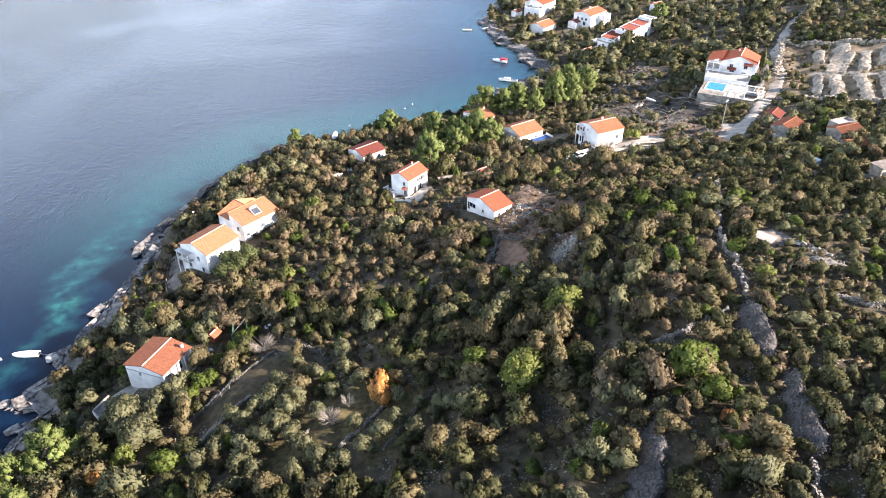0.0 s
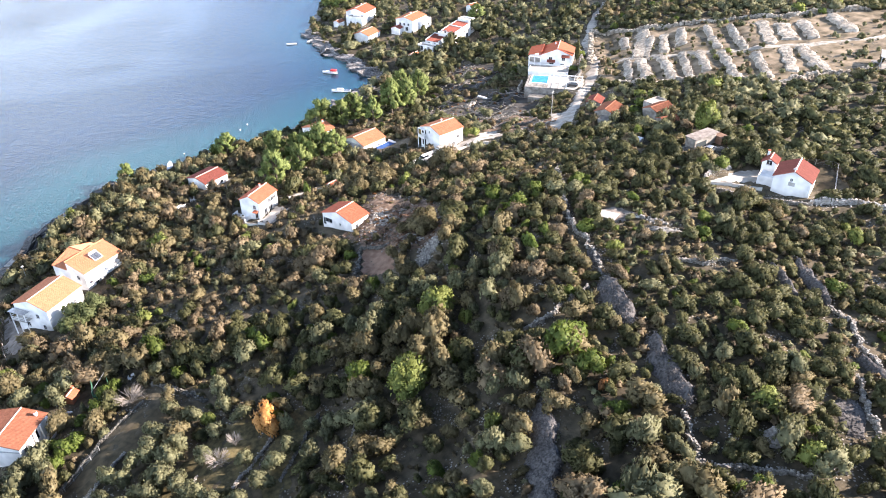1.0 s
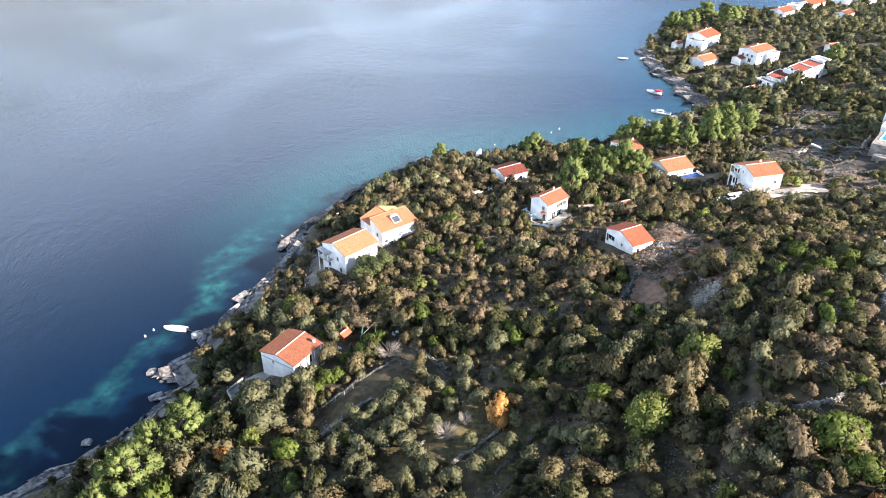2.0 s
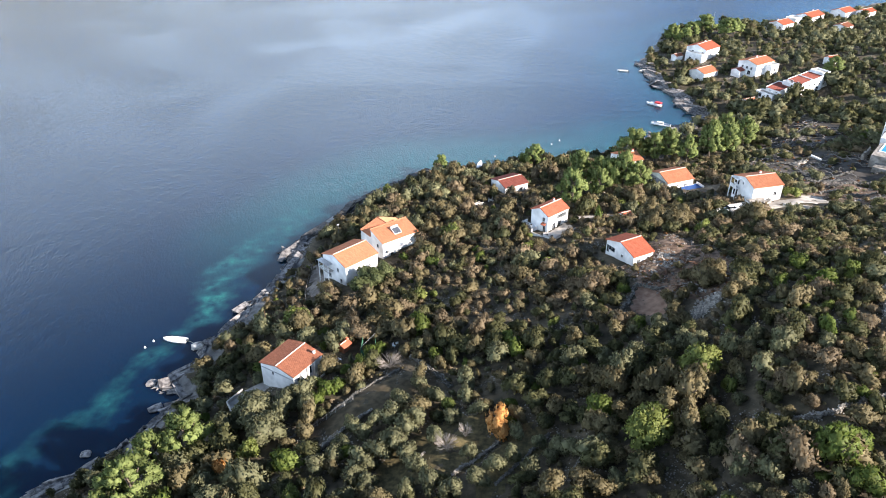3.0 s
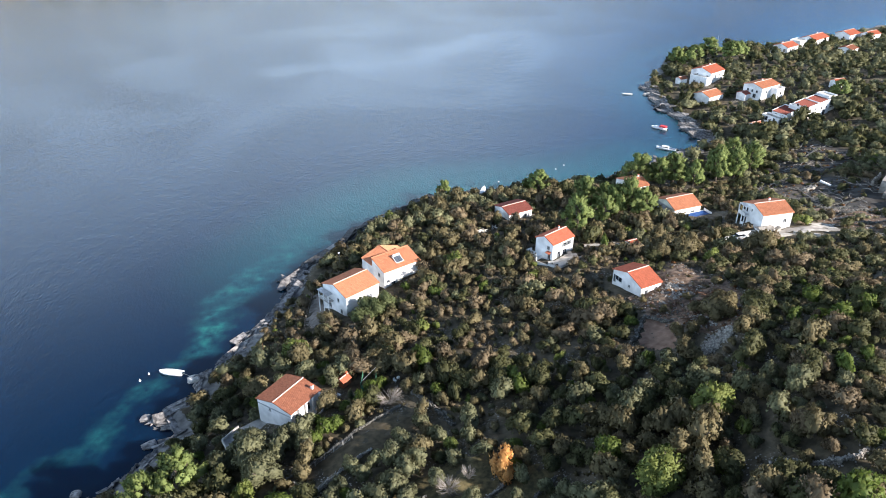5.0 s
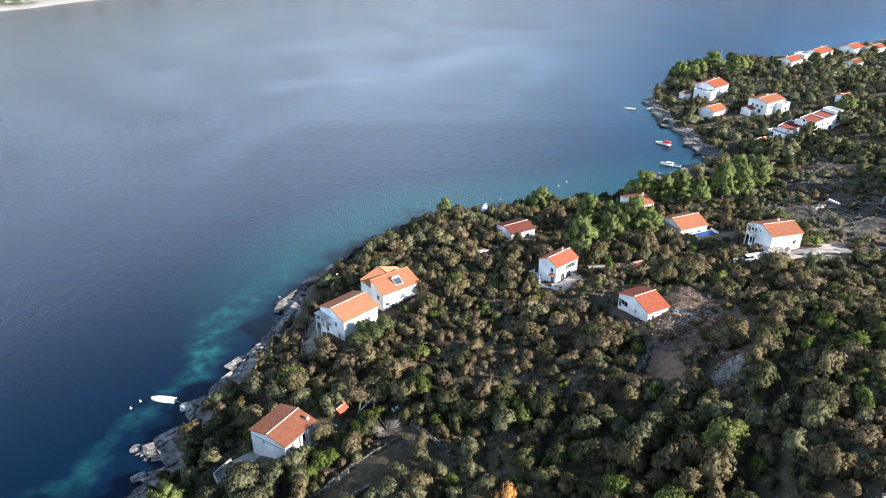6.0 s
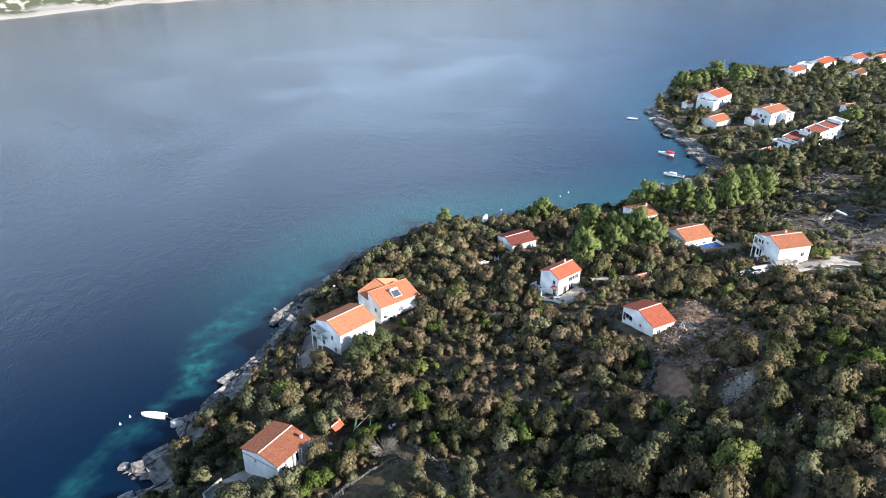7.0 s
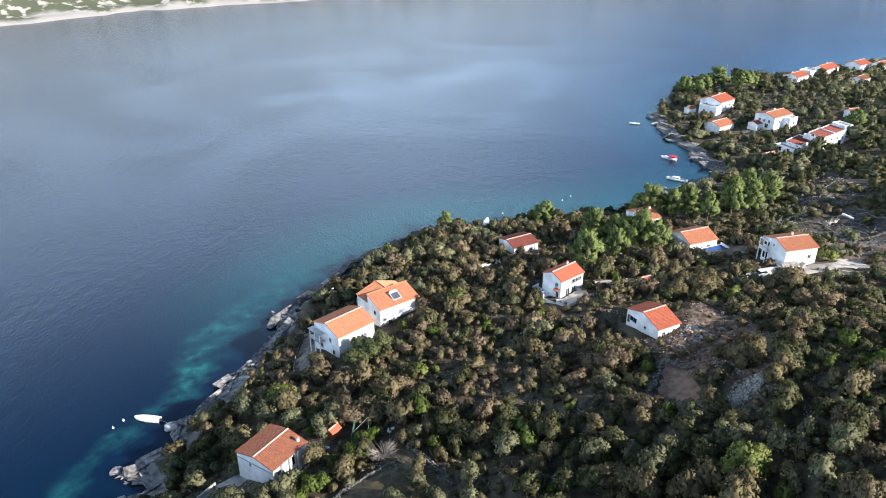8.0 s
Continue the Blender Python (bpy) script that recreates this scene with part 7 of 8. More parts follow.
pole(166.0, 428.0, 13.0, "tall thin mast among headland trees", False, "metal", "mast", 0.12)


# ---- boats and buoys ----
def boat(x, y, turn, length, beam, label, kind="open", mat="boat"):
    ob = empty("boat", pose(x, y, 0.0, 0, 0, turn), label, "boat")
    bm = bmesh.new()
    st = [(-0.5, 0.86, 0.42), (-0.3, 1.0, 0.42), (0.0, 1.0, 0.46), (0.25, 0.82, 0.54), (0.42, 0.42, 0.64), (0.5, 0.04, 0.74)]
    rings = []
    for px, w, top in st:
        b = beam / 2 * w
        zt = top * length * 0.16
        rings.append([bm.verts.new((px * length, yy, zz)) for yy, zz in ((-b, zt), (-b * 0.86, zt * 0.2), (-b * 0.25, -0.25), (b * 0.25, -0.25), (b * 0.86, zt * 0.2), (b, zt))])
    for r0, r1 in zip(rings, rings[1:]):
        for i in range(5):
            bm.faces.new((r0[i], r0[i + 1], r1[i + 1], r1[i]))
    bm.faces.new(rings[0][::-1])
    bmesh.ops.recalc_face_normals(bm, faces=bm.faces)
    part("hull", bm, M[mat], ob)
    bm = bmesh.new()
    deck = []
    for px, w, top in st:
        b, zt = beam / 2 * w * 0.97, top * length * 0.16 - 0.03
        deck.append([bm.verts.new((px * length * 0.985, yy, zt + cz)) for yy, cz in ((-b, 0), (0, 0.22 * w if kind == "covered" else 0.03), (b, 0))])
    for r0, r1 in zip(deck, deck[1:]):
        for i in range(2):
            bm.faces.new((r0[i], r1[i], r1[i + 1], r0[i + 1]))
    part("cover" if kind == "covered" else "deck", bm, M["boat"] if kind != "open" else M["cream"], ob)
    zt = 0.46 * length * 0.16
    if kind == "cabin":
        c = part("cabin", boxes((-0.12 * length, 0.22 * length, -beam * 0.3, beam * 0.3, zt, zt + 0.85), bevel=0.12), M["boat"], ob)
        part("windscreen", boxes((0.223 * length, 0.235 * length, -beam * 0.26, beam * 0.26, zt + 0.35, zt + 0.75), (-0.1 * length, 0.18 * length, -beam * 0.306, -beam * 0.302, zt + 0.4, zt + 0.7), (-0.1 * length, 0.18 * length, beam * 0.302, beam * 0.306, zt + 0.4, zt + 0.7)), M["glass"], c)
        part("cockpit", boxes((-0.46 * length, -0.14 * length, -beam * 0.34, beam * 0.34, zt - 0.02, zt + 0.06)), M["solar"], ob)
        part("rail", tube(tube(bmesh.new(), (0.15 * length, -beam * 0.4, zt + 0.5), (0.46 * length, 0, zt + 0.75), 0.03, 0.03, 4), (0.15 * length, beam * 0.4, zt + 0.5), (0.46 * length, 0, zt + 0.75), 0.03, 0.03, 4), M["metal"], ob)
    if kind == "canopy":
        part("canopy", boxes((-0.46 * length, -0.05 * length, -beam * 0.44, beam * 0.44, zt + 0.55, zt + 1.25), bevel=0.18), M["red"], ob, "red cockpit canopy")
        part("cabin", boxes((-0.02 * length, 0.26 * length, -beam * 0.28, beam * 0.28, zt, zt + 0.55), bevel=0.1), M["boat"], ob)
    part("outboard", boxes((-0.56 * length, -0.505 * length, -0.18, 0.18, -0.2, 0.75), bevel=0.05), M["shutter"], ob)
    return ob


boat(-67.9, 132.0, 172, 6.2, 2.3, "white covered boat moored near the rocks", "covered")
boat(98.0, 285.7, 155, 8.6, 2.7, "white cabin boat moored in the cove", "cabin")
boat(102.0, 312.4, 141, 7.6, 2.5, "white motor boat with a red canopy", "canopy")
boat(112.0, 283.8, 4, 6.0, 1.9, "small white open boat by the rocks", "open")
boat(99.3, 366.6, 172, 5.6, 1.9, "small white open boat off the headland", "open")
ashore = boat(15.6, 238.3, 60, 5.5, 2.0, "white boat hauled up on the shore", "covered")
ashore.matrix_basis = pose(15.6, 238.6, gz(15.6, 238.6) + 0.55, 0, -14, 75)
dry = boat(130.6, 214.5, 100, 4.6, 1.7, "old white boat lying on bare terraces", "covered")
dry.matrix_basis = pose(130.6, 214.5, gz(130.6, 214.5) + 0.5, 18, 0, 115)
line = empty("mooring_line", pose(-65.2, 131.4, 0.5), "thin mooring rope from boat to rock", "rope")
part("rope", tube(bmesh.new(), (0.3, 0, 0.1), (4.5, -2.2, 0.1), 0.04, 0.04, 4), M["rope"], line)
for x, y in ((-73.3, 131.6), (-74.6, 129.0), (84.6, 281.1), (46.7, 263.3), (50.6, 267.4), (22.1, 245.9)):
    bm = bmesh.new()
    bmesh.ops.create_icosphere(bm, subdivisions=2, radius=0.26)
    tube(bm, (0, 0, 0.3), (0, 0, 0.55), 0.06, 0.06, 6)
    me = bpy.data.meshes.new("buoy")
    bm.to_mesh(me)
    bm.free()
    me.materials.append(M["boat"])
    ob = new("buoy", me)
    ob.location = (x, y, 0.1)
    tagged(ob, "small round white mooring buoy on the water", "buoy", "mooring buoys")
jetty = flat_block("low pale stone jetty in the cove", 111.5, 367.5, 38, 9.0, 1.8, 0.7, "palestone", name="jetty", base=0.0)
flat_block("grey concrete landing among shore rocks", -36.0, 196.0, 60, 4.0, 1.6, 1.0, "concrete", name="landing", base=0.0)

# extra wings of the houses across the cove
flat_block("white terrace wing of the seaside house", 139.0, 371.5, 40, 5.0, 10.0, 8.4, "white", [("W", -2, 1, 1.2, 1.3), ("W", 2, 1, 1.2, 1.3)], 0.6, group=FAR)
flat_block("white side wing with roof terrace", 165.0, 341.0, 34, 6.0, 8.0, 11.2, "white", [("S", 0, 1.5, 1.2, 1.4)], 0.7, group=FAR)
house("small dark-roofed wing beside a white house", 150.6, 340.8, 34, 4.5, 5.0, 8.6, 0.9, "tile_dark", name="annex", group=FAR)
flat_block("curved white terrace below a terraced house", 151.5, 306.0, 30, 4.5, 9.0, 7.8, "white", [("W", -2, 0.2, 1.2, 1.9, "door"), ("W", 2, 0.2, 1.2, 1.9, "door")], 0.8, group=FAR)
flat_block("white stair tower with roof terrace", 177.5, 314.0, 25, 5.0, 7.0, 15.6, "white", [("S", 0, 4, 0.9, 1.1)], 0.7, group=FAR)
flat_block("white middle block of a terraced house", 162.6, 307.6, 28, 3.0, 8.0, 12.0, "white", [("S", 0, 2, 0.8, 1.1)], 0.6, group=FAR)
flat_block("white annex beside a headland house", 205.2, 436.5, 37, 5.0, 5.0, 6.8, "white", [("W", 0, 0.6, 1.4, 1.6)], 0.5, group=FAR)
flat_block("white annex behind a long headland house", 232.0, 464.0, 38, 9.0, 7.0, 6.4, "white", [("W", 0, 1.0, 1.2, 1.2)], 0.4, group=FAR)

# ---- trees that stand out ----
tree(59.6, 117.0, 3.9, 5.4, "oak", "broad holm oak standing on cleared ground", "round", lift=0.06)
tree(10.2, 80.1, 3.5, 5.0, "autumn", "orange autumn tree on a grassy terrace", "near", lift=0.12, i=13)
tree(-40.9, 78.2, 2.1, 3.8, "autumn", "small orange autumn tree below pines", lift=0.12)
for x, y, r, h in ((-49.6, 86.4, 5.2, 11.1), (-55.8, 83.9, 4.0, 9.8), (-56.4, 73.5, 5.6, 11.1), (-60.5, 70, 3.4, 7.2)):
    tree(x, y, r, h, "pine", "tall bright green pine above the rocks", "pine", "pine_tree", "shore pines", 0.12)
for x, y, r, h in ((40.4, 183.0, 4.6, 13.5), (47.6, 208.0, 4.8, 12.0), (50.8, 192.0, 4.0, 10.5), (59.8, 198.0, 5.6, 15.0), (63.5, 195.5, 4.2, 11.0), (55.5, 199.0, 4.4, 12.0), (53.5, 205.5, 4.2, 11.0), (36.1, 235.0, 4.4, 9.5), (0.9, 233.5, 3.1, 7.5)):
    tree(x, y, r, h, "pine", "tall green pine among the cottages", "pine", "pine_tree", "cottage pines", 0.1)
for x, y, r, h in ((73.0, 236.0, 6.4, 13.0), (79.5, 233.0, 5.2, 11.5), (85.6, 236.0, 5.6, 12.5), (89.8, 226.0, 3.6, 11.5), (99.8, 231.0, 4.8, 13.0), (106.3, 232.0, 4.2, 12.5), (116.5, 242.0, 4.8, 12.5), (112.0, 250.0, 4.6, 12.0), (103.5, 241.0, 4.2, 12.0)):
    tree(x, y, r, h, "pine", "tall green pine at the head of the cove", "pine", "pine_tree", "cove pines", 0.14)
for x, y, r, h in ((163.1, 432.1, 7.8, 12.3), (172.2, 419, 6.7, 11.1), (140.8, 421.2, 5.6, 11.1), (145.3, 411.7, 5.0, 9.8), (152, 424, 5.6, 10.4), (180, 428, 5.6, 9.8), (191.6, 328.5, 5.0, 9.1)):
    tree(x, y, r, h, "pine", "spreading pine on the headland", "pine", "pine_tree", "headland pines", 0.14)
for x, y, r, h in ((46.0, 85.4, 3.4, 6.0), (34.6, 70.9, 3.9, 6.6), (143.7, 115.5, 2.7, 9.0)):
    tree(x, y, r * 1.4, h * 0.9, "lime", "large yellow-green tree above the scrub", "round", "tree", "", 0.04, i=0)
for x, y, r, h in ((43.2, 71.6, 2.4, 4.0), (49.6, 78.3, 1.8, 3.4), (-36.4, 80.8, 2.6, 4.8), (-25.9, 68.1, 2.4, 3.6), (70.8, 20.9, 2.6, 3.8), (126.7, 56.8, 2.4, 3.6), (1.5, 88.8, 1.6, 2.9), (40.1, 51.8, 2.0, 3.0)):
    tree(x, y, r, h, "lime", "rounded yellow-green bush on the slope", lift=0.06)
for x, y, r, h in ((-17.3, 106.5, 1.9, 2.8), (-15.5, 110.9, 1.8, 2.8), (-13.7, 111.7, 1.5, 2.6), (-23.6, 98.4, 2.1, 3.0), (-21.6, 99.6, 1.8, 2.8), (-25.6, 95.3, 1.7, 2.6), (-20.5, 104.5, 1.5, 2.3), (-26.5, 102.0, 1.2, 1.8)):
    tree(x, y, r * 1.3, h * 1.1, "green", "bright green citrus bush in the garden", "near", "citrus_bush", "garden citrus", 0.06)
for x, y, r, h in ((-32.1, 93.3, 3.6, 4.6), (-38.5, 96.0, 3.8, 4.8), (-28.5, 99.0, 2.9, 4.2), (-48.9, 110.3, 2.8, 3.6), (-42.9, 127.5, 3.6, 4.6), (-37.8, 122.7, 3.2, 4.2), (-31.1, 119.8, 3.2, 4.4), (-22.5, 118.4, 3.0, 4.4), (11.7, 102.3, 3.2, 4.6), (-35.0, 88.0, 3.2, 4.4), (-43.0, 90.0, 3.0, 4.2)):
    tree(x, y, r * 1.2, h * 1.1, "olive", "large silvery olive tree by the near house", lift=0.12, name="olive_tree", group="house olives")
for x, y, r, h in ((-30.6, 96.6, 3.3, 5.2), (-38.0, 92.0, 5.0, 6.4), (-34.0, 85.5, 4.4, 5.8), (-27.0, 94.0, 2.6, 4.2)):
    tree(x, y, r, h, "olive", "large silvery olive tree by the near house", "round", "olive_tree", "house olives", 0.1)
for x, y, r, h in ((-15.1, 82.9, 2.3, 3.4), (-12.3, 85.9, 2.4, 3.5), (-9.4, 86.7, 2.6, 3.8), (-6.8, 82.6, 2.7, 3.8), (-4.7, 85.1, 2.5, 3.6), (-8.5, 79.2, 2.8, 4.0), (-11.3, 77.1, 2.7, 3.8), (-14.4, 75.3, 2.6, 3.6), (-18.3, 80.5, 2.2, 3.2), (-15.8, 71.3, 2.6, 3.6), (-2.2, 67.2, 2.5, 3.8), (1.5, 65.5, 2.4, 3.6), (-4.7, 72.3, 2.2, 3.2), (-19.8, 77.2, 2.4, 3.4), (11.8, 72.0, 2.0, 3.0), (-12.9, 69.7, 2.4, 3.4), (-22.7, 75.8, 2.4, 3.4), (13.2, 77.4, 1.9, 2.9), (19.6, 72.0, 2.0, 3.0), (-8.5, 92.5, 2.0, 2.8), (-4.5, 96.5, 2.1, 3.0), (4.5, 91.0, 1.9, 2.8)):
    tree(x, y, r * 1.15, h * 1.1, "olive", "pale olive tree on a mown terrace", lift=0.12, name="olive_tree", group="terrace olives")
for x, y, r, h in ((-1.5, 79.5, 2.2, 3.2), (1.8, 84.5, 2.0, 3.0), (4.5, 73.8, 1.8, 2.7), (-7.2, 89.5, 2.2, 3.2), (6.8, 85.5, 1.9, 2.8), (5.5, 67.0, 2.3, 3.4), (8.8, 69.8, 2.0, 3.0), (14.8, 68.5, 2.2, 3.2), (16.6, 74.2, 1.8, 2.8), (-1.0, 91.5, 2.0, 3.0), (-6.5, 75.8, 2.4, 3.5), (-17.0, 85.2, 2.0, 3.0)):
    tree(x, y, r * 1.15, h * 1.1, "olive", "pale olive tree on a mown terrace", lift=0.12, name="olive_tree", group="terrace olives")
for x, y, r, h in ((-18.5, 146.5, 3.6, 5.5), (-15.0, 149.0, 3.0, 5.0), (-21.0, 143.5, 2.6, 4.0)):
    tree(x, y, r * 1.3, h, "fig", "broad green fig tree beside the large house", "round", "fig_tree", "", 0.08)
for x, y, r, h in ((138.0, 146.5, 2.6, 4.4), (142.5, 147.2, 2.4, 4.0), (146.5, 134.6, 2.6, 4.4), (151.0, 135.5, 2.4, 4.2), (140.0, 160.5, 2.8, 4.6), (148.5, 161.0, 2.5, 4.2), (134.8, 151.5, 2.4, 4.0), (143.0, 128.0, 2.4, 4.0), (130.0, 111.5, 2.3, 3.6)):
    tree(x, y, r, h, "olive" if r > 2.45 else "oak", "olive tree half hiding an old farmhouse", "mid", "olive_tree", "farm trees", 0.1)
tree(58.0, 117.5, 4.2, 5.2, "oak", "large brownish oak beside the cleared plot", "round", "oak_tree", "", 0.06)
for x, y, r, h in ((64.0, 122.5, 1.6, 2.4), (55.5, 121.0, 2.0, 3.2), (49.0, 112.5, 2.2, 3.4), (52.0, 112.0, 2.0, 3.0), (62.5, 127.0, 1.6, 2.4), (57.0, 130.5, 1.2, 1.9), (50.0, 125.0, 1.3, 2.0), (54.5, 114.5, 1.5, 2.2), (60.5, 122.0, 1.4, 2.2), (64.5, 134.0, 1.5, 2.3), (47.0, 131.5, 1.2, 1.8)):
    tree(x, y, r, h, "oak", "brownish oak bush on cleared ground", lift=0.08)
for x, y, r, h in ((-52.5, 114.0, 2.6, 3.2), (-50.0, 117.0, 3.0, 3.6), (-47.5, 113.5, 3.0, 3.8), (-45.5, 119.5, 3.0, 3.8), (-53.5, 109.0, 2.6, 3.2)):
    tree(x, y, r, h, "dark", "dark evergreen bush above the shore ledges", lift=0.05, name="bush")
tree(14.0, 89.7, 3.2, 4.6, "dark", "large dark evergreen tree on the slope", lift=0.05)
tree(56.9, 47.2, 1.1, 2.4, "rust", "rust-brown shrub in a stony gap", lift=0.05)
for x, y, r, h in ((85.1, 157.0, 4.2, 6.0), (65.5, 158.5, 4.4, 5.2), (62.0, 164.0, 3.8, 5.0), (68.5, 163.5, 3.6, 4.6), (59.0, 158.5, 3.4, 4.6)):
    tree(x, y, r, h, "oak", "broad olive-green oak below the white houses", "round", "oak_tree", "", 0.05)
tree(169.8, 209.5, 1.5, 9.5, "dark", "tall dark cypress beside the villa", lift=0.04, name="cypress_tree")


def bare_bush(x, y, r, h, label, seed):
    """A leafless bush: a fan of forking grey twigs."""
    q = np.random.default_rng(seed)
    ob = empty("bare_bush", pose(x, y, gz(x, y)), label, "bush")
    bm = bmesh.new()
    for k in range(34):
        a, t = q.uniform(0, 6.28), q.uniform(0.2, 1.0)
        mid = Vector((r * 0.45 * t * math.cos(a), r * 0.45 * t * math.sin(a), h * q.uniform(0.35, 0.55)))
        tube(bm, (0, 0, -0.1), mid, 0.05, 0.035, 4)
        for j in range(5):
            e = mid + Vector((r * 0.5 * math.cos(a + q.uniform(-0.9, 0.9)), r * 0.5 * math.sin(a + q.uniform(-0.9, 0.9)), h * q.uniform(0.15, 0.5)))
            tube(bm, mid, e, 0.032, 0.012, 3)
    part("branch_fan", bm, M["twig"], ob)
    KEEP_CLEAR.append((x, y, r * 0.8))


bare_bush(-11.1, 105.7, 3.5, 2.8, "leafless grey fig bush in the garden", 1)
bare_bush(0.7, 76.4, 2.6, 2.6, "leafless grey bush on the grassy terrace", 2)
bare_bush(4.2, 79.2, 1.6, 2.6, "thin leafless tree on the grassy terrace", 3)
branch_spots = np.random.default_rng(21).uniform((108, 184), (162, 266), (300, 2))
branch_spots = branch_spots[inside(BURNT_LOW, branch_spots[:, 0], branch_spots[:, 1]) | inside(BURNT_HIGH, branch_spots[:, 0], branch_spots[:, 1])][:95]
for k, (x, y) in enumerate(branch_spots.tolist()):
    q = np.random.default_rng(40 + k)
    ob = empty("dead_branch", pose(x, y, gz(x, y) + 0.25, 0, 0, float(q.uniform(0, 360))), "bleached dead branch lying on bare terraces", "branch", "burnt branches")
    bm, p, step = bmesh.new(), Vector((-3.0, 0, 0)), q.uniform(0.5, 1.35)
    for j in range(7):
        e = p + Vector((step, math.sin(j * 0.9 + k) * 0.7, 0.18 * math.sin(j * 1.3)))
        tube(bm, p, e, 0.11 - 0.01 * j, 0.10 - 0.01 * j, 5)
        tube(bm, e, e + Vector((q.uniform(0.3, 1.2), q.uniform(-1.6, 1.6), q.uniform(0.1, 0.8))), 0.05, 0.015, 4)
        p = e
    part("wood", bm, M["twig"], ob)
bare_bush(120.1, 183.8, 2.6, 1.8, "brown dead brush pile on terraces", 4)


def grow():
    """The cover of olive, oak and scrub: the nearest as single trees, the rest as sheets of growth."""
    x, y = scatter(-75, 60, 26, 130, 3.1)
    rows = rows_for(x, y, 1.3, 3.5)
    x, y = scatter(60, 150, 26, 130, 2.7)
    rows += [(a, b, z, r, h * 0.85, w, k) for a, b, z, r, h, w, k in rows_for(x, y, 1.1, 2.9)]
    x, y = scatter(-75, 150, 130, 262, 2.75)
    middle = [(a, b, z, r, h * (0.78 if a > 55 else 1.0), w, k) for a, b, z, r, h, w, k in rows_for(x, y, 1.1, 2.9)]
    single = [r for r in rows if 18 < r[0] < 66 and 44 < r[1] < 108][:295]
    for px, py, z, r, h, a, k in single:
        tree(px, py, r, h, MIX[k], LABELS[int(k)], group="slope trees", lift=0.1)
    chosen = {(r[0], r[1]) for r in single}
    rest = [r for r in rows if (r[0], r[1]) not in chosen]
    wood("near_woodland", "dense olive and holm oak scrub on the slope", [r for r in rest if r[1] > 52 or r[0] > 20], "near", MIX)
    wood("lower_woodland", "olive scrub on the slope above the shore", [r for r in rest if not (r[1] > 52 or r[0] > 20)], "far", MIX)
    wood("middle_woodland", "dense scrub round the houses", middle, "mid", MIX)
    x, y = scatter(100, 330, 262, 500, 4.5, 0.86)
    wood("headland_woodland", "dark scrub and olives on the headland", [(a, b, z, r, h * 0.85, w, k) for a, b, z, r, h, w, k in rows_for(x, y, 1.6, 4.6)], "far", MIX)
    x, y = scatter(150, 330, 10, 262, 3.7, 0.97)
    wood("plateau_woodland", "low scrub on the plateau", [(a, b, z, r, h * 0.7, w, k) for a, b, z, r, h, w, k in rows_for(x, y, 1.9, 3.6)], "far", MIX)
    x, y = scatter(32, 150, 4, 26, 3.0)
    wood("plateau_edge_woodland", "olive and oak scrub between stone walls", rows_for(x, y, 1.3, 3.3), "near", MIX)
    x, y = scatter(-75, 150, 12, 262, 2.1, 0.8)
    r = rng.uniform(0.45, 1.2, len(x)) * (1 + 0.5 * np.clip((x - 45) / 25, 0, 1))
    wood("undergrowth", "low dry undergrowth between the bushes", list(zip(x, y, ground_z(x, y) - 0.1, r, r * rng.uniform(0.7, 1.2, len(x)), rng.uniform(0, 6.28, len(x)),
         rng.choice([1, 1, 2, 2, 0], len(x)))), "low", MIX)
    x, y = rng.uniform(106, 164, 700), rng.uniform(182, 270, 700)
    ok = (inside(BURNT_LOW, x, y) | inside(BURNT_HIGH, x, y)) & (ripple(x, y, 0.3) > -0.3)
    x, y = x[ok], y[ok]
    r = rng.uniform(0.4, 1.0, len(x))
    wood("burnt_brush", "dark dead brush on bare terraces", list(zip(x, y, ground_z(x, y) - 0.1, r, r * 0.9, r * 9, rng.choice([0, 1, 1, 2], len(x)))), "low", ["twig", "rust", "dark"])
    x, y = rng.uniform(44, 68, 420), rng.uniform(104, 154, 420)
    ok = inside(CLEARED, x, y)
    x, y = x[ok], y[ok]
    r = rng.uniform(0.3, 0.9, len(x))
    wood("clearing_weeds", "low weeds and brush on cleared ground", list(zip(x, y, ground_z(x, y), r, r * 0.9, r * 9, rng.choice([0, 0, 1, 2, 3], len(x)))), "low", ["twig", "rust", "scrub", "oak"])
    x, y = rng.uniform(168, 292, 1400), rng.uniform(112, 240, 1400)
    ok = inside(FIELD_EDGE, x, y) & (rng.random(1400) < 0.5 + 0.6 * ripple(x, y, 0.12))
    for cx, cy, cr in BANKS:
        ok &= (x - cx) ** 2 + (y - cy) ** 2 > cr ** 2
    x, y = x[ok], y[ok]
    wood("field_scrub", "low green scrub between the stone banks", rows_for(x, y, 0.5, 1.6), "far", MIX)
    x, y = scatter(-130, 150, -50, 24, 5.2)
    x, y = x[(y < 3) | (x < 30)], y[(y < 3) | (x < 30)]
    wood("southern_woodland", "scrub down the southern slope", rows_for(x, y, 2.0, 3.6), "low", MIX)



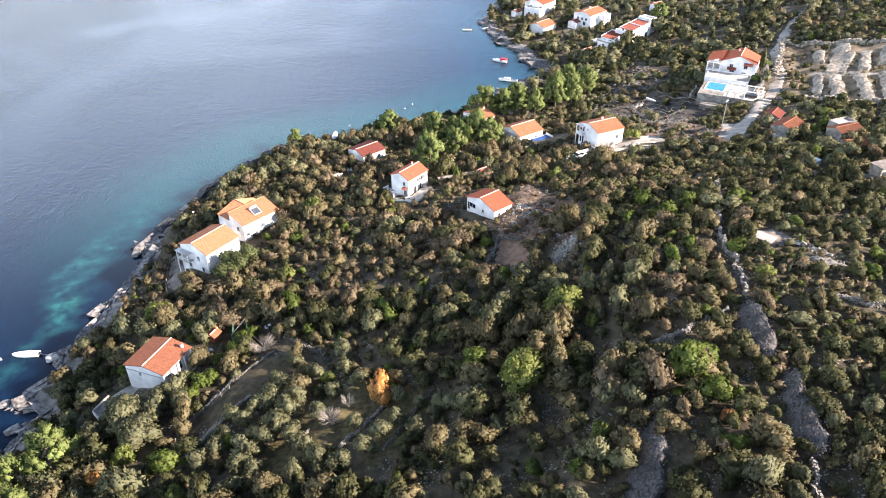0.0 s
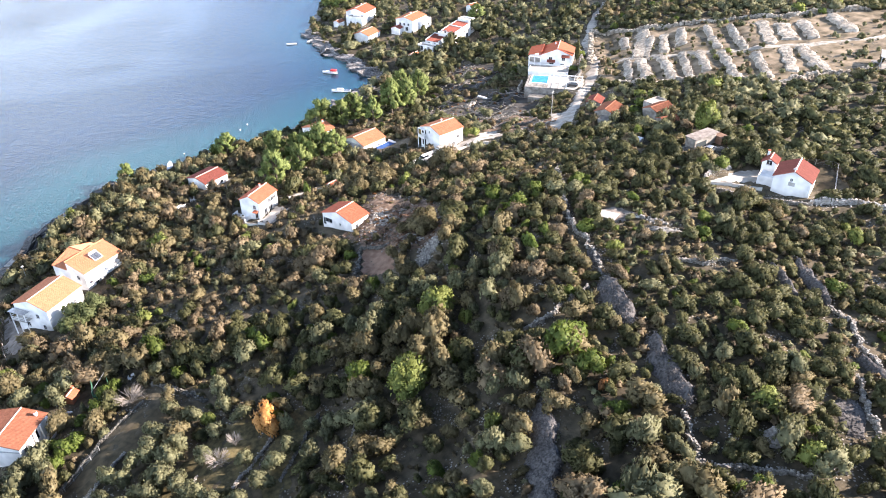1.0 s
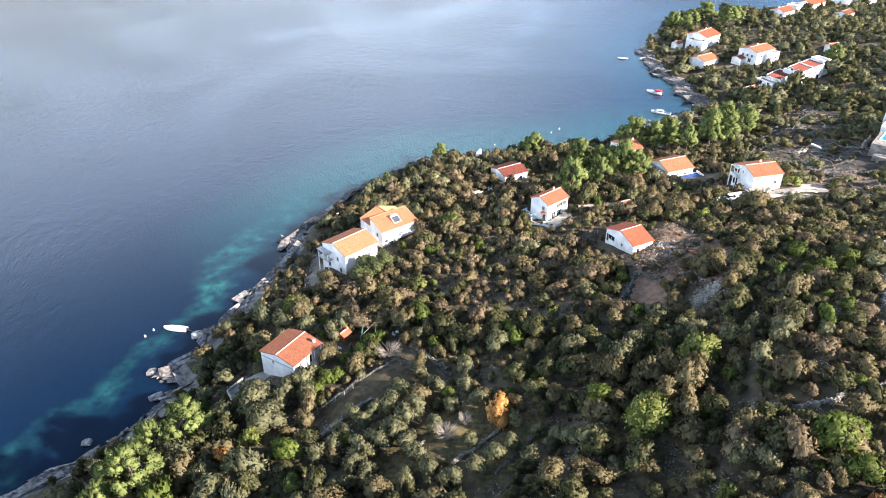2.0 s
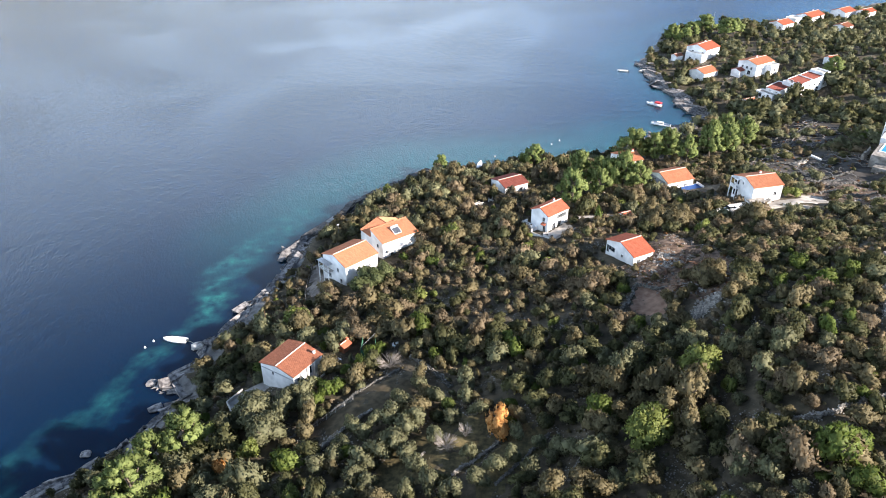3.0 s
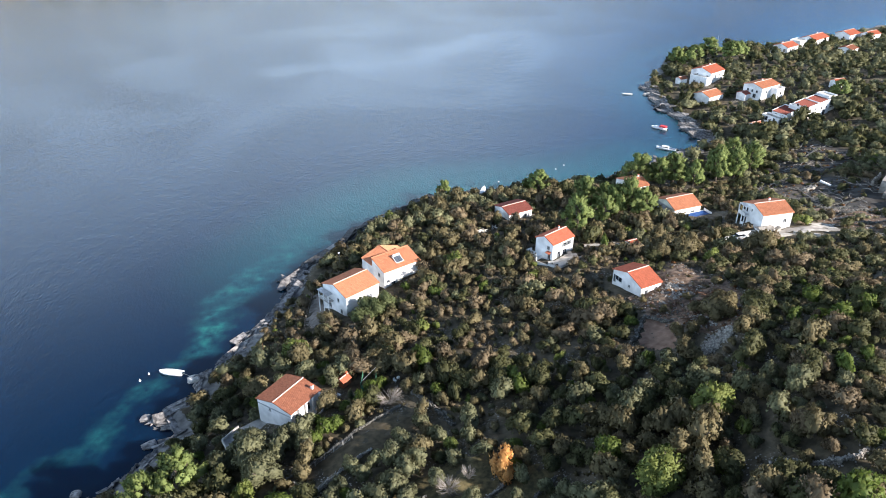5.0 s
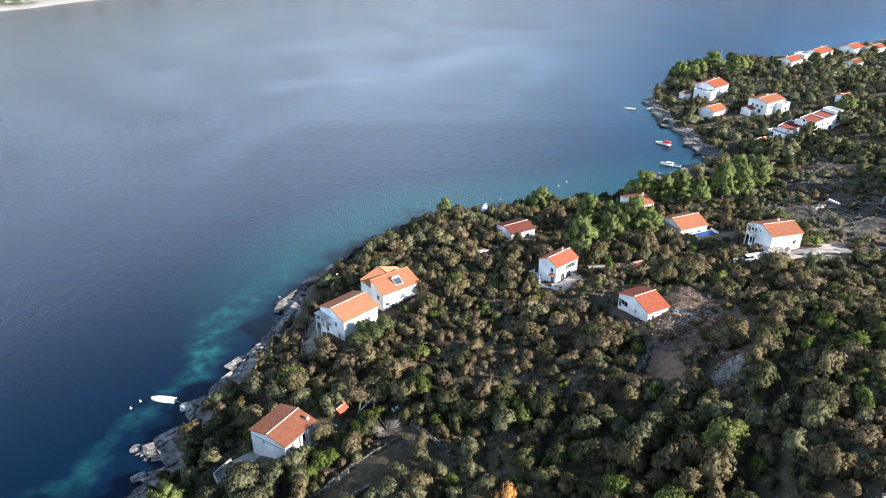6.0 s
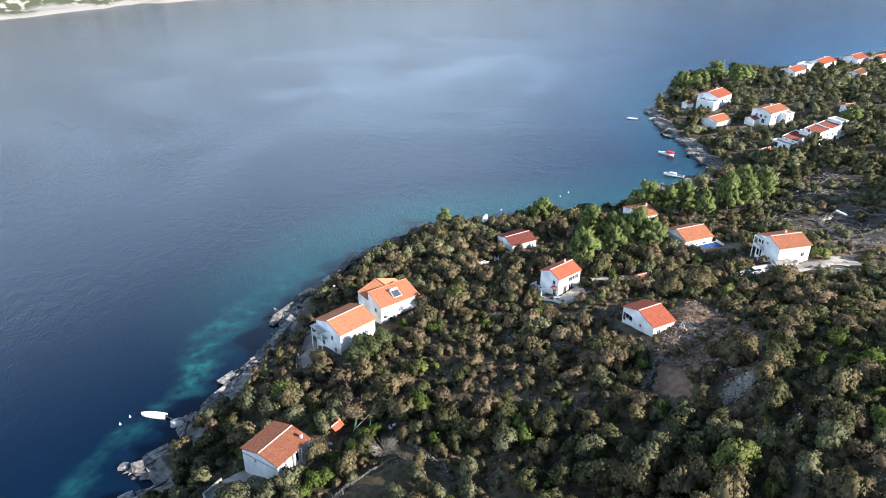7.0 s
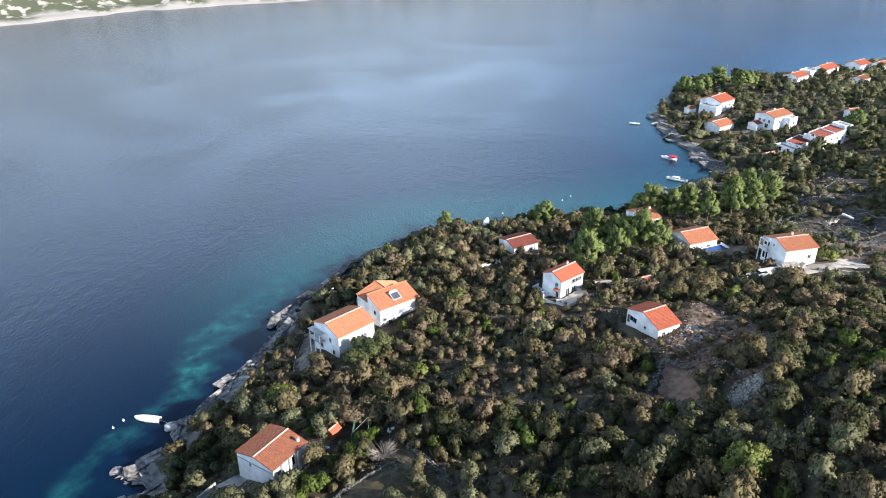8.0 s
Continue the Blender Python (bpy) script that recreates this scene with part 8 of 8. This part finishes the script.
def debris(x, y, turn, length, seed, mat, label, name):
    """A low jumble of sticks or boards thrown together on the ground."""
    q = np.random.default_rng(seed)
    ob = empty(name, pose(x, y, gz(x, y) + 0.2, 0, 0, turn), label, "debris", "heaps of debris")
    for k in range(9):
        bm = tube(bmesh.new(), (-length / 2, 0, 0), (length / 2, 0, 0), 0.09, 0.05, 5)
        part("stick", bm, M[mat], ob, m=pose(float(q.uniform(-0.6, 0.6)), float(q.uniform(-0.8, 0.8)), 0.06 * k, float(q.uniform(-8, 8)), float(q.uniform(-9, 9)), float(q.uniform(-35, 35))))


for k, (x, y, turn) in enumerate(((50.5, 131.0, 20), (54.0, 128.0, 70), (57.5, 126.5, 10), (52.5, 123.5, 40), (56.0, 121.5, 95), (61.0, 129.0, 30), (63.5, 126.0, 60), (59.5, 133.5, 120), (53.5, 117.5, 15), (62.5, 136.5, 75))):
    debris(x, y, turn, 2.6 + 0.4 * (k % 3), 60 + k, "brownwood" if k % 3 else "bark", "dark heap of cut branches on cleared ground", "brush_heap")
debris(12.6, 190.0, 35, 3.0, 80, "cream", "pale boards lying in the scrub", "board_heap")
debris(16.5, 192.5, 100, 2.6, 81, "cream", "pale boards lying in the scrub", "board_heap")
KEEP_CLEAR.extend([(12.6, 190.0, 2.4), (16.5, 192.5, 2.2), (13.5, 187.0, 2.0)])

grow()
